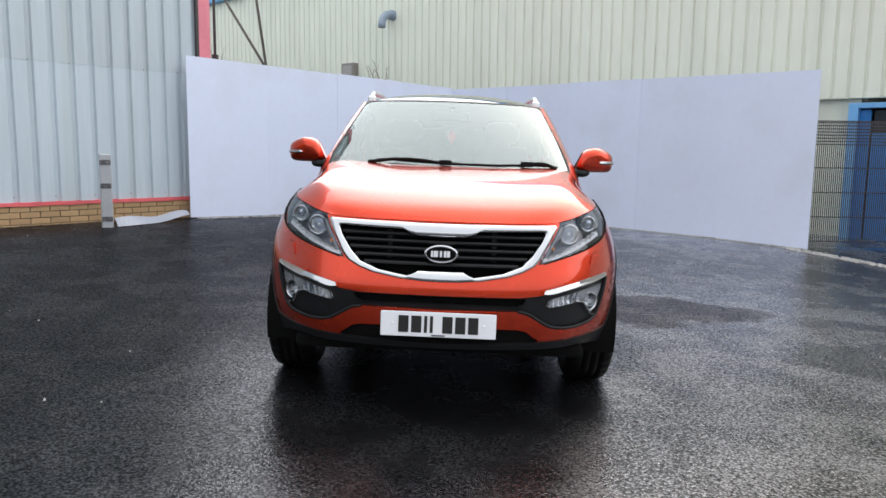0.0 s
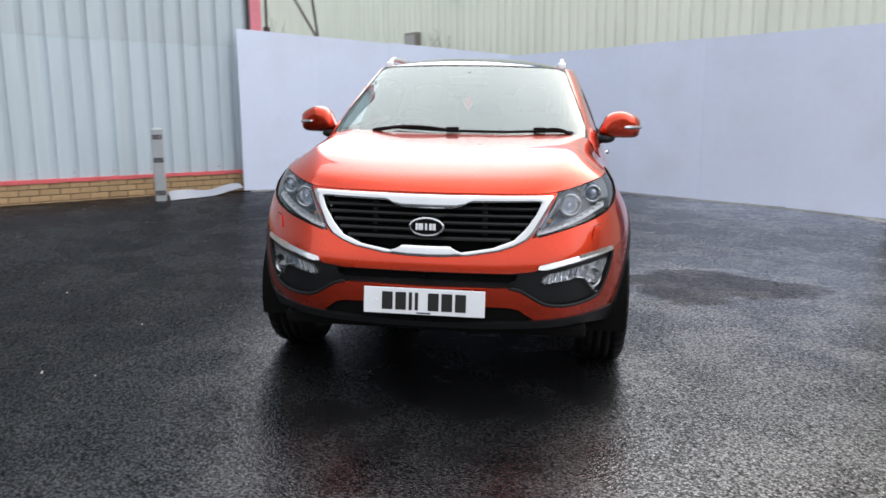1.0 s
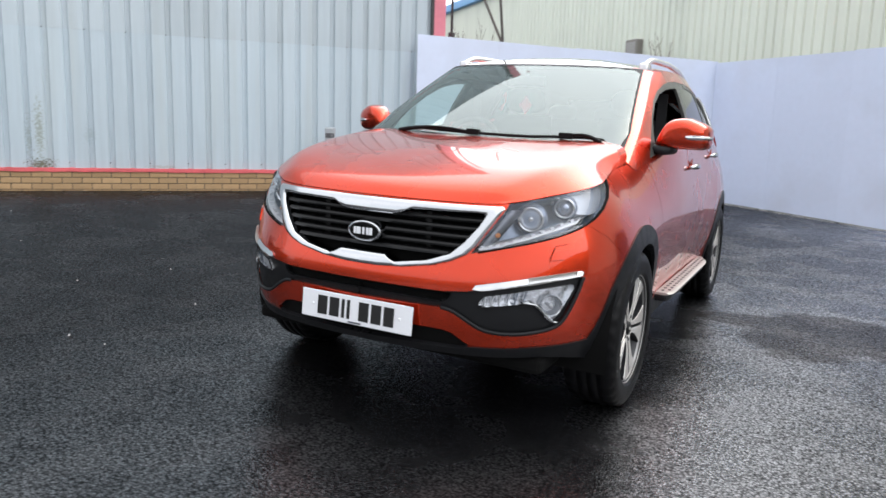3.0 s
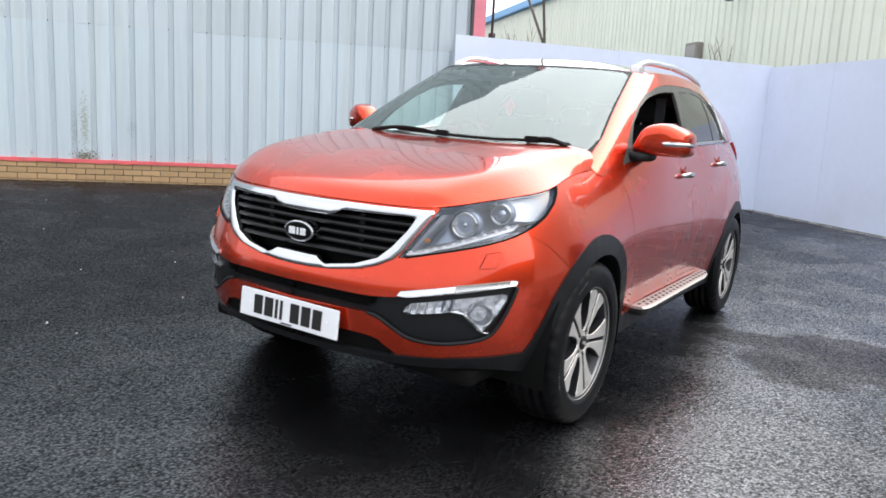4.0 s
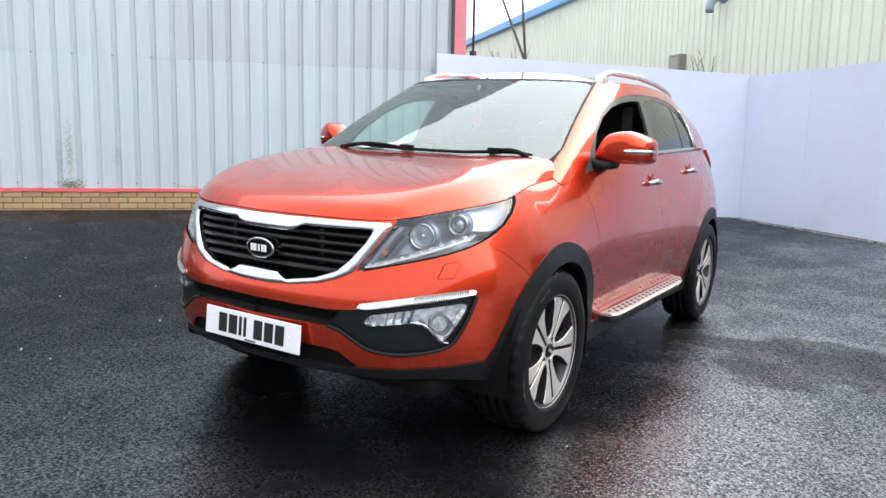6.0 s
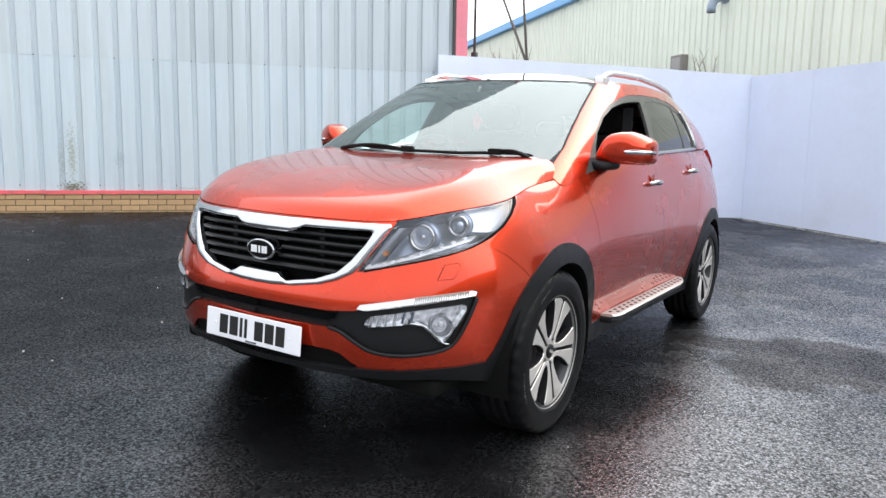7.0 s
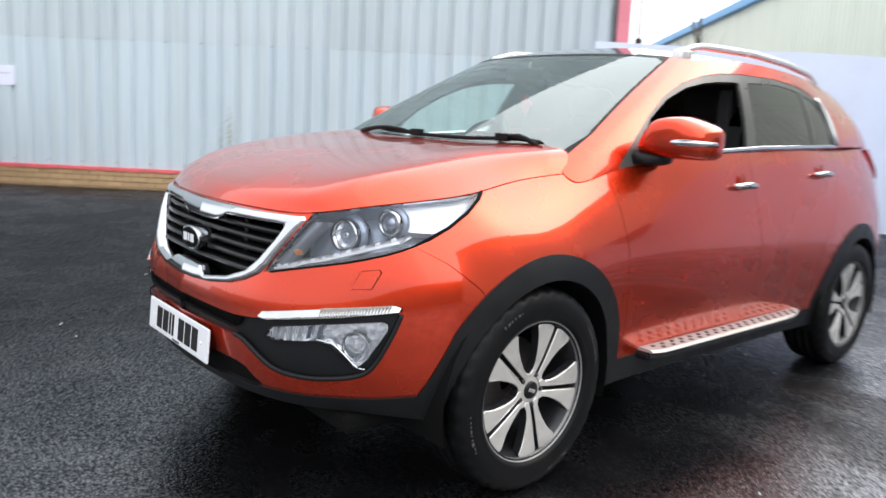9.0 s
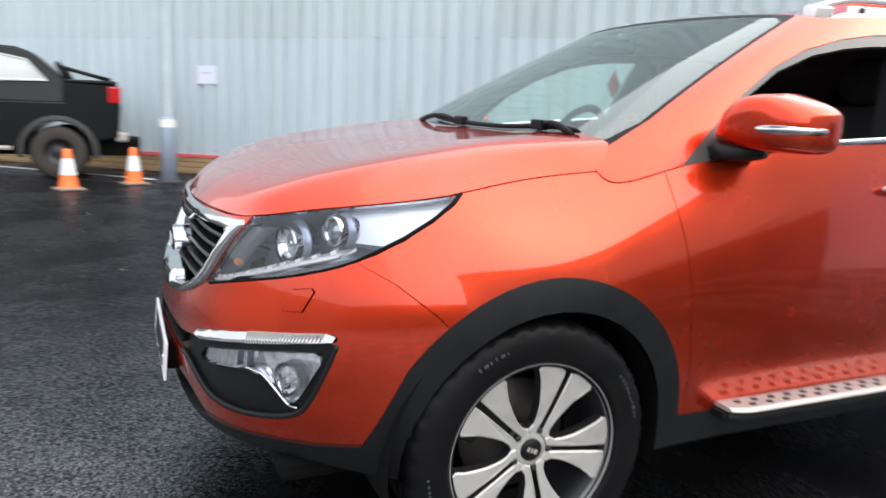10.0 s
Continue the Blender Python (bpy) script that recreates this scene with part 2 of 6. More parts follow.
ASPHALT = asphalt_material()
CLADDING = surface("pale_blue_steel_sheet", (0.44, 0.515, 0.56), 0.45, 0.0, 0.09, 1.6, 9.0, 0.0, stretch=(2.2, 2.2, 0.12), stain=(0.43, 0.47, 0.46), stain_scale=2.4, stain_amount=0.45, per_object=0.05)

CLADDING_UPPER = surface("grey_upper_steel_sheet", (0.43, 0.492, 0.527), 0.5, 0.0, 0.09, 1.6, 9.0, 0.0, stretch=(2.2, 2.2, 0.12), stain=(0.38, 0.42, 0.42), stain_scale=2.4, stain_amount=0.5, per_object=0.04)


def add_algae(m, places):
    """Green-brown algae specks at a few places (x, z, half width, half height) of a sheet wall."""
    n, l = m.node_tree.nodes, m.node_tree.links
    b = n["Principled BSDF"]
    co = n.new("ShaderNodeTexCoord")
    colour = b.inputs["Base Color"].links[0].from_socket
    specks = n.new("ShaderNodeTexNoise")
    specks.inputs["Scale"].default_value, specks.inputs["Detail"].default_value = 34.0, 5.0
    l.new(co.outputs["Object"], specks.inputs["Vector"])
    for x, z, w, h, amount, tint in places:
        mp, ln, near, add, lim, mix = n.new("ShaderNodeMapping"), n.new("ShaderNodeVectorMath"), n.new("ShaderNodeMapRange"), n.new("ShaderNodeMath"), n.new("ShaderNodeMapRange"), n.new("ShaderNodeMixRGB")
        mp.inputs["Scale"].default_value = (1 / w, 0.0, 1 / h)
        mp.inputs["Location"].default_value = (-x / w, 0.0, -z / h)
        l.new(co.outputs["Object"], mp.inputs["Vector"])
        ln.operation = "LENGTH"
        l.new(mp.outputs["Vector"], ln.inputs[0])
        near.inputs["To Min"].default_value, near.inputs["To Max"].default_value = 0.34, -0.30
        l.new(ln.outputs["Value"], near.inputs["Value"])
        add.operation = "ADD"
        l.new(near.outputs["Result"], add.inputs[0])
        l.new(specks.outputs["Fac"], add.inputs[1])
        lim.inputs["From Min"].default_value, lim.inputs["From Max"].default_value = 0.58, 0.78
        lim.inputs["To Min"].default_value, lim.inputs["To Max"].default_value = 0.0, amount
        l.new(add.outputs[0], lim.inputs["Value"])
        l.new(lim.outputs["Result"], mix.inputs["Fac"])
        l.new(colour, mix.inputs["Color1"])
        mix.inputs["Color2"].default_value = rgba(tint)
        colour = mix.outputs["Color"]
    l.new(colour, b.inputs["Base Color"])


add_algae(CLADDING, ((0.20, 0.58, 0.42, 0.20, 0.9, (0.085, 0.08, 0.035)), (0.20, 1.0, 0.14, 0.95, 0.55, (0.19, 0.20, 0.12)), (0.08, 0.9, 0.10, 0.7, 0.4, (0.22, 0.24, 0.19)), (0.76, 0.95, 0.20, 0.30, 0.35, (0.27, 0.32, 0.33)), (1.6, 0.56, 0.5, 0.05, 0.4, (0.22, 0.21, 0.14))))
CREAM = surface("cream_steel_sheet", (0.74, 0.76, 0.66), 0.5, 0.0, 0.05, 1.2, 8.0, 0.0, stretch=(1.5, 1.5, 0.15), stain=(0.5, 0.52, 0.44), stain_scale=1.4, stain_amount=0.3)
BRICK = surface("buff_brick", (0.38, 0.25, 0.13), 0.85, 0, 0.2, 9, 90, 0.0015, stain=(0.22, 0.15, 0.09), stain_scale=5, stain_amount=0.5, per_object=0.13)
MORTAR = surface("grey_mortar", (0.16, 0.13, 0.10), 0.95, 0, 0.2, 8, 80, 0.002)
RED_TRIM = surface("faded_red_trim", (0.62, 0.10, 0.11), 0.5, 0, 0.15, 5, 40, 0.0, stain=(0.3, 0.06, 0.06), stain_scale=4, stain_amount=0.6)
PINK_TRIM = surface("sun_bleached_red_trim", (0.66, 0.20, 0.25), 0.5, 0, 0.08, 3, 20)
BOARD = surface("lilac_white_board", (0.64, 0.70, 0.85), 0.42, 0, 0.03, 1.2, 12, 0.0, stain=(0.56, 0.59, 0.68), stain_scale=1.1, stain_amount=0.5, per_object=0.015)
BLUE_PAINT = surface("blue_painted_steel", (0.02, 0.19, 0.52), 0.4, 0, 0.1, 4, 30)
SKYBLUE_PAINT = surface("light_blue_trim", (0.16, 0.40, 0.72), 0.45, 0, 0.08, 4, 30)
DARK_STEEL = surface("dark_painted_steel", (0.05, 0.045, 0.045), 0.5, 0.3, 0.15, 8, 60)
WEATHERED = surface("weathered_brown_steel", (0.13, 0.115, 0.10), 0.7, 0.2, 0.2, 8, 60)
GREY_STEEL = surface("galvanised_grey_steel", (0.40, 0.42, 0.44), 0.45, 0.3, 0.12, 6, 50)
PIPE_BLUE = surface("grey_blue_plastic_pipe", (0.28, 0.34, 0.42), 0.45, 0, 0.08, 5, 40)
STONE_CHIPS = surface("pale_stone_chippings", (0.42, 0.41, 0.40), 0.9, 0, 0.25, 30, 120, 0.004)
WHITE_PAINT = surface("white_road_paint", (0.72, 0.72, 0.70), 0.6, 0, 0.12, 8, 70, stain=(0.4, 0.4, 0.4), stain_scale=6)
PAPER = surface("white_paper_sheet", (0.68, 0.70, 0.82), 0.6, 0, 0.03, 3, 30)
BARK = surface("dead_twig", (0.22, 0.18, 0.14), 0.9, 0, 0.2, 10, 80)

# ---- building helpers ----
def mesh_of(name, verts, faces, smooth=False):
    me = bpy.data.meshes.new(name)
    me.from_pydata([tuple(v) for v in verts], [], [tuple(f) for f in faces])
    if smooth:
        me.shade_smooth()
    return me


def part(name, shape, material, parent=None, label="", smooth=False, at=None):
    """Link a bmesh (or a mesh) as one mesh object under a thing."""
    if isinstance(shape, bmesh.types.BMesh):
        me = bpy.data.meshes.new(name)
        shape.to_mesh(me)
        shape.free()
        if smooth:
            me.shade_smooth()
    else:
        me = shape
    if material and not me.materials:
        me.materials.append(material)
    ob = new(name, me)
    ob.parent = parent
    if at is not None:
        ob.matrix_basis = at
    if label:
        ob["label"] = label
    return ob


def thing(name, m, label, category, group="", kind=""):
    return_ob = new(name)
    return_ob.empty_display_size = 0.1
    return_ob.matrix_basis = m
    return tagged(return_ob, label, category, group, kind)


def add_box(bm, lo, hi, bevel=0.0):
    """An axis-aligned box between two corners, bevelled."""
    size = [b - a for a, b in zip(lo, hi)]
    mid = [(a + b) / 2 for a, b in zip(lo, hi)]
    made = bmesh.ops.create_cube(bm, size=1.0, matrix=Matrix.Translation(mid) @ Matrix.Diagonal((*size, 1)))
    if bevel:
        edges = {e for v in made["verts"] for e in v.link_edges}
        bmesh.ops.bevel(bm, geom=list(edges), offset=bevel, segments=2, affect="EDGES", profile=0.5)
    return bm


def box(lo, hi, bevel=0.0):
    return add_box(bmesh.new(), lo, hi, bevel)


def add_tube(bm, points, radius, sides=10, caps=True):
    """A round bar along points; radius may be one number or one a point."""
    pts = [Vector(p) for p in points]
    radii = radius if isinstance(radius, (list, tuple)) else [radius] * len(pts)
    rings, side = [], None
    for i, p in enumerate(pts):
        way = (pts[min(i + 1, len(pts) - 1)] - pts[max(i - 1, 0)]).normalized()
        if side is None:
            side = way.orthogonal().normalized()
        side = (side - way * side.dot(way)).normalized()
        other = way.cross(side)
        rings.append([bm.verts.new(p + radii[i] * (math.cos(a) * side + math.sin(a) * other)) for a in (2 * math.pi * k / sides for k in range(sides))])
    for a, b in zip(rings, rings[1:]):
        for k in range(sides):
            bm.faces.new((a[k], a[(k + 1) % sides], b[(k + 1) % sides], b[k]))
    if caps:
        bm.faces.new(rings[0][::-1])
        bm.faces.new(rings[-1])
    return bm


def tube(points, radius, sides=10):
    return add_tube(bmesh.new(), points, radius, sides)


def lathe(profile, sides=32, axis="z"):
    """Turn (radius, height) pairs about an axis."""
    bm = bmesh.new()
    rings = []
    for r, h in profile:
        ring = []
        for k in range(sides):
            a = 2 * math.pi * k / sides
            c, s = r * math.cos(a), r * math.sin(a)
            ring.append(bm.verts.new({"z": (c, s, h), "x": (h, c, s), "y": (c, h, s)}[axis]))
        rings.append(ring)
    for a, b in zip(rings, rings[1:]):
        for k in range(sides):
            bm.faces.new((a[k], a[(k + 1) % sides], b[(k + 1) % sides], b[k]))
    bmesh.ops.remove_doubles(bm, verts=bm.verts, dist=1e-5)
    bmesh.ops.recalc_face_normals(bm, faces=bm.faces)
    return bm


def smooth01(v):
    v = min(1.0, max(0.0, v))
    return v * v * (3 - 2 * v)


def ground_z(x, y):
    """The yard: a gentle fall to +x, a little higher at the back."""
    d = math.hypot(max(0.0, -x - 1.0), max(0.0, y - 1.5))
    return -0.0253 * min(12.0, max(-4.0, x)) - 0.03 + 0.18 * smooth01((d - 2.0) / 3.5)


# ---- ground ----
def build_ground():
    near = [i * 0.4 for i in range(-45, 46)]
    far = [22, 28, 40, 70, 140, 300, 700]
    line = [-v for v in far[::-1]] + near + far
    verts = [(x, y, ground_z(x, y)) for y in line for x in line]
    n = len(line)
    faces = [(j * n + i, j * n + i + 1, (j + 1) * n + i + 1, (j + 1) * n + i) for j in range(n - 1) for i in range(n - 1)]
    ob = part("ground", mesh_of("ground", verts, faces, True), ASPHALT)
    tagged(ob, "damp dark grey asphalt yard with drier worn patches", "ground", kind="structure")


build_ground()


# ---- corrugated walls ----
def corrugated(s0, s1, z0, z1, pitch=0.234, depth=0.032, proud=0.0, groove=0.045, slope=0.016):
    """A trapezoidal steel sheet: wide pans with narrow recessed grooves, in local x (along), y (outwards = -y), z."""
    prof = []
    s = s0
    while s < s1 - 1e-6:
        e = min(s + pitch, s1)
        pan = e - s - groove - 2 * slope
        if pan > 0.02:
            prof += [(s, 0.0), (s + pan, 0.0), (s + pan + slope, depth), (s + pan + slope + groove, depth)]
        s = e
    prof.append((s1, 0.0))
    verts, faces = [], []
    for x, y in prof:
        verts += [(x, y - proud, z0), (x, y - proud, z1), (x, y - proud + 0.004, z0), (x, y - proud + 0.004, z1)]
    for i in range(len(prof) - 1):
        a, b = 4 * i, 4 * (i + 1)
        faces += [(a, b, b + 1, a + 1), (a + 2, a + 3, b + 3, b + 2), (a, a + 2, b + 2, b), (a + 1, b + 1, b + 3, a + 3)]
    faces += [(0, 1, 3, 2), (4 * len(prof) - 4, 4 * len(prof) - 2, 4 * len(prof) - 1, 4 * len(prof) - 3)]
    return mesh_of("cladding_sheet", verts, faces)


WALL_W = pose(-7.13, 3.31, 0, 0, 0, 48.0)
wall_west = thing("wall_west", WALL_W, "pale blue-grey corrugated steel wall on a low buff brick plinth", "wall", kind="structure")


def build_wall_west():
    s_end, s_start, strip, ground = 5.26, -14.0, 0.51, 0.12
    part("core", box((s_start, 0.06, ground - 0.3), (s_end - 0.01, 0.25, 8.2)), MORTAR, wall_west)
    sheet = 4 * 0.234
    s = s_end
    while s > s_start:
        a = max(s_start, s - sheet)
        part("cladding_sheet", corrugated(a, s, strip + 0.02, 2.24), CLADDING, wall_west)
        part("cladding_sheet", corrugated(a, s, 2.22, 8.2, proud=0.0025), CLADDING_UPPER, wall_west, "greyer upper sheet lapped over the lower one")
        s = a
    part("red_flashing", strip_flashing(s_start, s_end, strip), RED_TRIM, wall_west, "faded chipped red metal flashing strip")
    part("plinth_core", box((s_start, -0.004, ground - 0.4), (s_end, 0.06, strip - 0.03)), MORTAR, wall_west, "recessed grey mortar")
    fascia = box((s_end + 0.004, -0.03, 0.2), (s_end + 0.19, 0.25, 8.2), 0.006)
    part("corner_trim", fascia, PINK_TRIM, wall_west, "sun-bleached pinkish red corner trim")
    part("edge_strip", box((s_end - 0.03, -0.045, 0.5), (s_end + 0.012, 0.0, 8.2), 0.004), DARK_STEEL, wall_west, "dark grey edge strip")
    part("return_wall", box((s_end - 0.2, 0.25, -0.3), (s_end + 0.185, 12.0, 8.2)), CLADDING, wall_west)
    screw = mesh_of("screw_mesh", *screw_shape())
    s = s_end - 0.02 - 0.046
    k = 0
    while s > -6:
        for z, odd in ((0.60, 0), (2.225, 1)):
            if (k + odd) % 2 == 0:
                part("screw", screw, DARK_STEEL, wall_west, at=pose(s, 0.020 if z < 2 else 0.015, z))
        s -= 0.234
        k += 1


def screw_shape():
    ring = [(0.009 * math.cos(a), 0.0, 0.009 * math.sin(a)) for a in (math.pi * k / 3 for k in range(6))]
    tip = [(0.006 * math.cos(a), -0.007, 0.006 * math.sin(a)) for a in (math.pi * k / 3 for k in range(6))]
    return ring + tip, [tuple(range(6, 12))] + [(k, (k + 1) % 6, 6 + (k + 1) % 6, 6 + k) for k in range(6)]


def strip_flashing(s0, s1, z):
    """Folded drip flashing with a slightly dented lower lip."""
    rnd = random.Random(4)
    verts, faces, n = [], [], int((s1 - s0) / 0.12)
    for i in range(n + 1):
        s = s0 + (s1 - s0) * i / n
        d, e = rnd.uniform(-0.004, 0.004), rnd.uniform(-0.003, 0.006)
        verts += [(s, 0.05, z + 0.030), (s, -0.030 + d, z + 0.022), (s, -0.034 + d, z - 0.022 + e), (s, -0.022 + d, z - 0.026 + e), (s, 0.05, z - 0.020)]
    for i in range(n):
        a, b = 5 * i, 5 * i + 5
        faces += [(a + k, b + k, b + (k + 1) % 5, a + (k + 1) % 5) for k in range(5)]
    faces += [(0, 1, 2, 3, 4), tuple(5 * n + k for k in (4, 3, 2, 1, 0))]
    return mesh_of("red_flashing", verts, faces)


build_wall_west()

# ---- cream warehouse behind the boards ----
WALL_C = pose(-2.63, 15.5, 0, 0, 0, 138.2 + 180)
warehouse = thing("warehouse", WALL_C, "cream corrugated steel warehouse with a light blue gutter line", "building")


def build_warehouse():
    # local x runs towards +x of the yard, the yard lies on the -y side
    s0, s1, top = -34.0, 20.0, 5.62
    door0, door1, door_top = 11.42, 13.2, 1.98
    part("core", box((s0, 0.12, -0.5), (door0, 9.0, top)), CREAM, warehouse)
    part("core", box((door0, 0.12, door_top + 0.08), (s1, 9.0, top)), CREAM, warehouse)
    part("core", box((door1, 0.12, -0.5), (s1, 9.0, door_top + 0.08)), CREAM, warehouse)
    sheet = 5 * 0.222
    a = s0
    while a < s1:
        e = min(s1, a + sheet)
        low = door_top + 0.08 if e > door0 and a < door1 else -0.4
        part("cladding_sheet", corrugated(a, e, low, top, 0.222, 0.03, 0.0, 0.03, 0.014), CREAM, warehouse)
        a = e
    part("gutter", box((s0, -0.16, top - 0.02), (s1, 0.12, top + 0.26), 0.03), SKYBLUE_PAINT, warehouse, "light blue gutter and fascia")
    part("roof", box((s0, 0.12, top), (s1, 9.2, top + 0.1)), CREAM, warehouse)
    # vent box on the wall
    vent = part("vent_box", box((-0.32, -0.16, 2.98), (0.14, 0.02, 3.36), 0.02), surface("brown_grey_vent", (0.24, 0.22, 0.20), 0.7), warehouse, "brown-grey vent box")
    part("vent_grille", box((-0.26, -0.166, 3.04), (0.08, -0.158, 3.30)), surface("vent_mesh", (0.36, 0.34, 0.33), 0.8, 0, 0.3, 30, 120), vent)
    # bent flue pipe
    bend = [(1.40, 0.1, 4.36), (1.40, -0.10, 4.36)] + [(1.40, -0.10 - 0.24 * math.sin(a), 4.12 + 0.24 * math.cos(a)) for a in (math.pi * k / 16 for k in range(1, 9))] + [(1.40, -0.34, 4.04)]
    part("flue_pipe", tube(bend, 0.09, 20), PIPE_BLUE, warehouse, "grey-blue bent plastic flue pipe", True)
    part("flue_mouth", tube([(1.40, -0.34, 4.045), (1.40, -0.34, 4.036)], 0.076, 20), DARK_STEEL, warehouse)
    part("flue_collar", tube([(1.40, 0.02, 4.36), (1.40, -0.05, 4.36)], 0.12, 20), PIPE_BLUE, warehouse)


build_warehouse()


# ---- boards round the bay ----
def build_board_wall(name, a, b, top_a, top_b, label):
    a, b = Vector(a), Vector(b)
    way = b - a
    length, turn = way.length, math.degrees(math.atan2(way.y, way.x))
    root = thing(name, pose(a.x, a.y, 0, 0, 0, turn), label, "hoarding", kind="structure")
    n = round(length / 1.19)
    rnd = random.Random(len(name))
    for i in range(n):
        s0, s1 = length * i / n + 0.0008, length * (i + 1) / n - 0.0008
        p0, p1 = a + way * (i / n), a + way * ((i + 1) / n)
        bm = bmesh.new()
        off = rnd.uniform(-0.004, 0.004)
        g0, g1 = ground_z(*p0) + 0.012 + rnd.uniform(0, 0.01), ground_z(*p1) + 0.012 + rnd.uniform(0, 0.01)
        step = rnd.uniform(-0.006, 0.006)
        t0, t1 = top_a + (top_b - top_a) * i / n + step, top_a + (top_b - top_a) * (i + 1) / n + step
        vs = [bm.verts.new(c) for c in ((s0, off, g0), (s1, off, g1), (s1, off, t1), (s0, off, t0), (s0, off + 0.012, g0), (s1, off + 0.012, g1), (s1, off + 0.012, t1), (s0, off + 0.012, t0))]
        for f in ((0, 1, 2, 3), (5, 4, 7, 6), (4, 0, 3, 7), (1, 5, 6, 2), (3, 2, 6, 7), (4, 5, 1, 0)):
            bm.faces.new([vs[k] for k in f])
        bmesh.ops.recalc_face_normals(bm, faces=bm.faces)
        part("board", bm, BOARD, root)
        part("post", box((s1 - 0.10, 0.03, ground_z(*p1) - 0.1), (s1 - 0.03, 0.10, t1 - 0.15)), GREY_STEEL, root)
    return root


build_board_wall("hoarding_1", (-3.64, 6.86), (-0.078, 10.012), 2.45, 2.31, "smooth pale lilac-white boards standing edge to edge")
build_board_wall("hoarding_2", (-0.10, 9.97), (4.52, 6.22), 2.29, 2.27, "smooth pale lilac-white boards, seams just visible")

# ---- plain unseen walls, added behind the camera and at +x to darken low reflections ----
def build_closing_walls():
    render_coat = surface("weathered_grey_render", (0.20, 0.19, 0.18), 0.8, 0, 0.12, 1.5, 12, 0.0, stain=(0.13, 0.125, 0.12), stain_scale=0.8)
    for name, lo, hi in (("wall_south", (-22, -15.3, -.6), (15.3, -15, 2.6)), ("wall_east", (15, -15, -.8), (15.3, 9.0, 2.6))):
        tagged(part(name, box(lo, hi), render_coat, None), "plain weathered grey wall, unseen, added for dark reflections", "wall", kind="structure")


build_closing_walls()

# ---- car materials ----
def car_paint():
    """Orange-red metallic paint under clear lacquer, with a film of road dust."""
    m = surface("orange_red_metallic_paint", (0.58, 0.036, 0.0045), 0.27, 0.86, 0.05, 3.0, 900.0, 0.0, coat=1.0, rough_vary=0.25)
    b = m.node_tree.nodes["Principled BSDF"]
    b.inputs["Coat Roughness"].default_value = 0.02
    b.inputs["Coat IOR"].default_value = 1.45
    return m


PAINT = car_paint()
BLACK_PLASTIC = surface("black_grained_plastic", (0.008, 0.0083, 0.0095), 0.45, 0, 0.15, 12, 400, 0.0003, rough_vary=0.2, spec=0.22)
DARK_TRIM = surface("satin_black_trim", (0.006, 0.006, 0.0065), 0.35, 0, 0.1, 8, 80, spec=0.25)
GREY_FRAME = surface("dark_grey_window_trim", (0.055, 0.055, 0.052), 0.3, 0.0, 0.1, 8, 80)
GLOSS_BLACK = surface("gloss_black_panel", (0.008, 0.008, 0.009), 0.03, 0, 0.05, 5, 60, coat=1.0)
CHROME = surface("polished_chrome", (0.56, 0.57, 0.59), 0.09, 1.0, 0.03, 6, 60, rough_vary=0.3)
SATIN_SILVER = surface("satin_aluminium", (0.52, 0.50, 0.47), 0.42, 0.45, 0.06, 6, 200)
RAIL_SILVER = surface("silver_painted_rail", (0.60, 0.61, 0.62), 0.25, 0.7, 0.04, 6, 100)
ALLOY = surface("machined_alloy", (0.60, 0.58, 0.55), 0.36, 0.55, 0.08, 10, 300, stain=(0.28, 0.25, 0.22), stain_scale=9, stain_amount=0.45)
ALLOY_DARK = surface("grey_painted_alloy", (0.022, 0.022, 0.025), 0.4, 0.3, 0.1, 10, 100)
RUBBER = surface("tyre_rubber", (0.005, 0.005, 0.0055), 0.42, 0, 0.25, 9, 250, 0.0004, stain=(0.014, 0.0135, 0.013), stain_scale=7, stain_amount=0.3, spec=0.12)
VOID = surface("unlit_cavity", (0.004, 0.004, 0.004), 0.9, 0, 0.1, 5, 50, spec=0.1)
SCREEN = glass("windscreen_glass", (0.80, 0.95, 0.90), 0.0, 0.88, 2.05, (0.92, 1.0, 0.99), 0.04)
CLEAR = glass("clear_lens", (0.97, 0.98, 1.0), 0.0, 0.98, 1.45, (1, 1, 1), 0.006)
TINTED = glass("privacy_glass", (0.5, 0.56, 0.58), 0.01, 0.22)
SIDE_GLASS = glass("green_tinted_side_glass", (0.86, 0.97, 0.93), 0.0, 0.90, 1.5)
def faceted(name, scale):
    """A bright lamp reflector pressed into small facets."""
    m = surface(name, (0.88, 0.89, 0.91), 0.16, 0.75, 0.05, 14, 60)
    n, l = m.node_tree.nodes, m.node_tree.links
    co, cells, bp = n.new("ShaderNodeTexCoord"), n.new("ShaderNodeTexVoronoi"), n.new("ShaderNodeBump")
    cells.inputs["Scale"].default_value = scale
    bp.inputs["Strength"].default_value, bp.inputs["Distance"].default_value = 1.0, 0.0025
    l.new(co.outputs["Object"], cells.inputs["Vector"])
    l.new(cells.outputs["Distance"], bp.inputs["Height"])
    l.new(bp.outputs["Normal"], n["Principled BSDF"].inputs["Normal"])
    return m


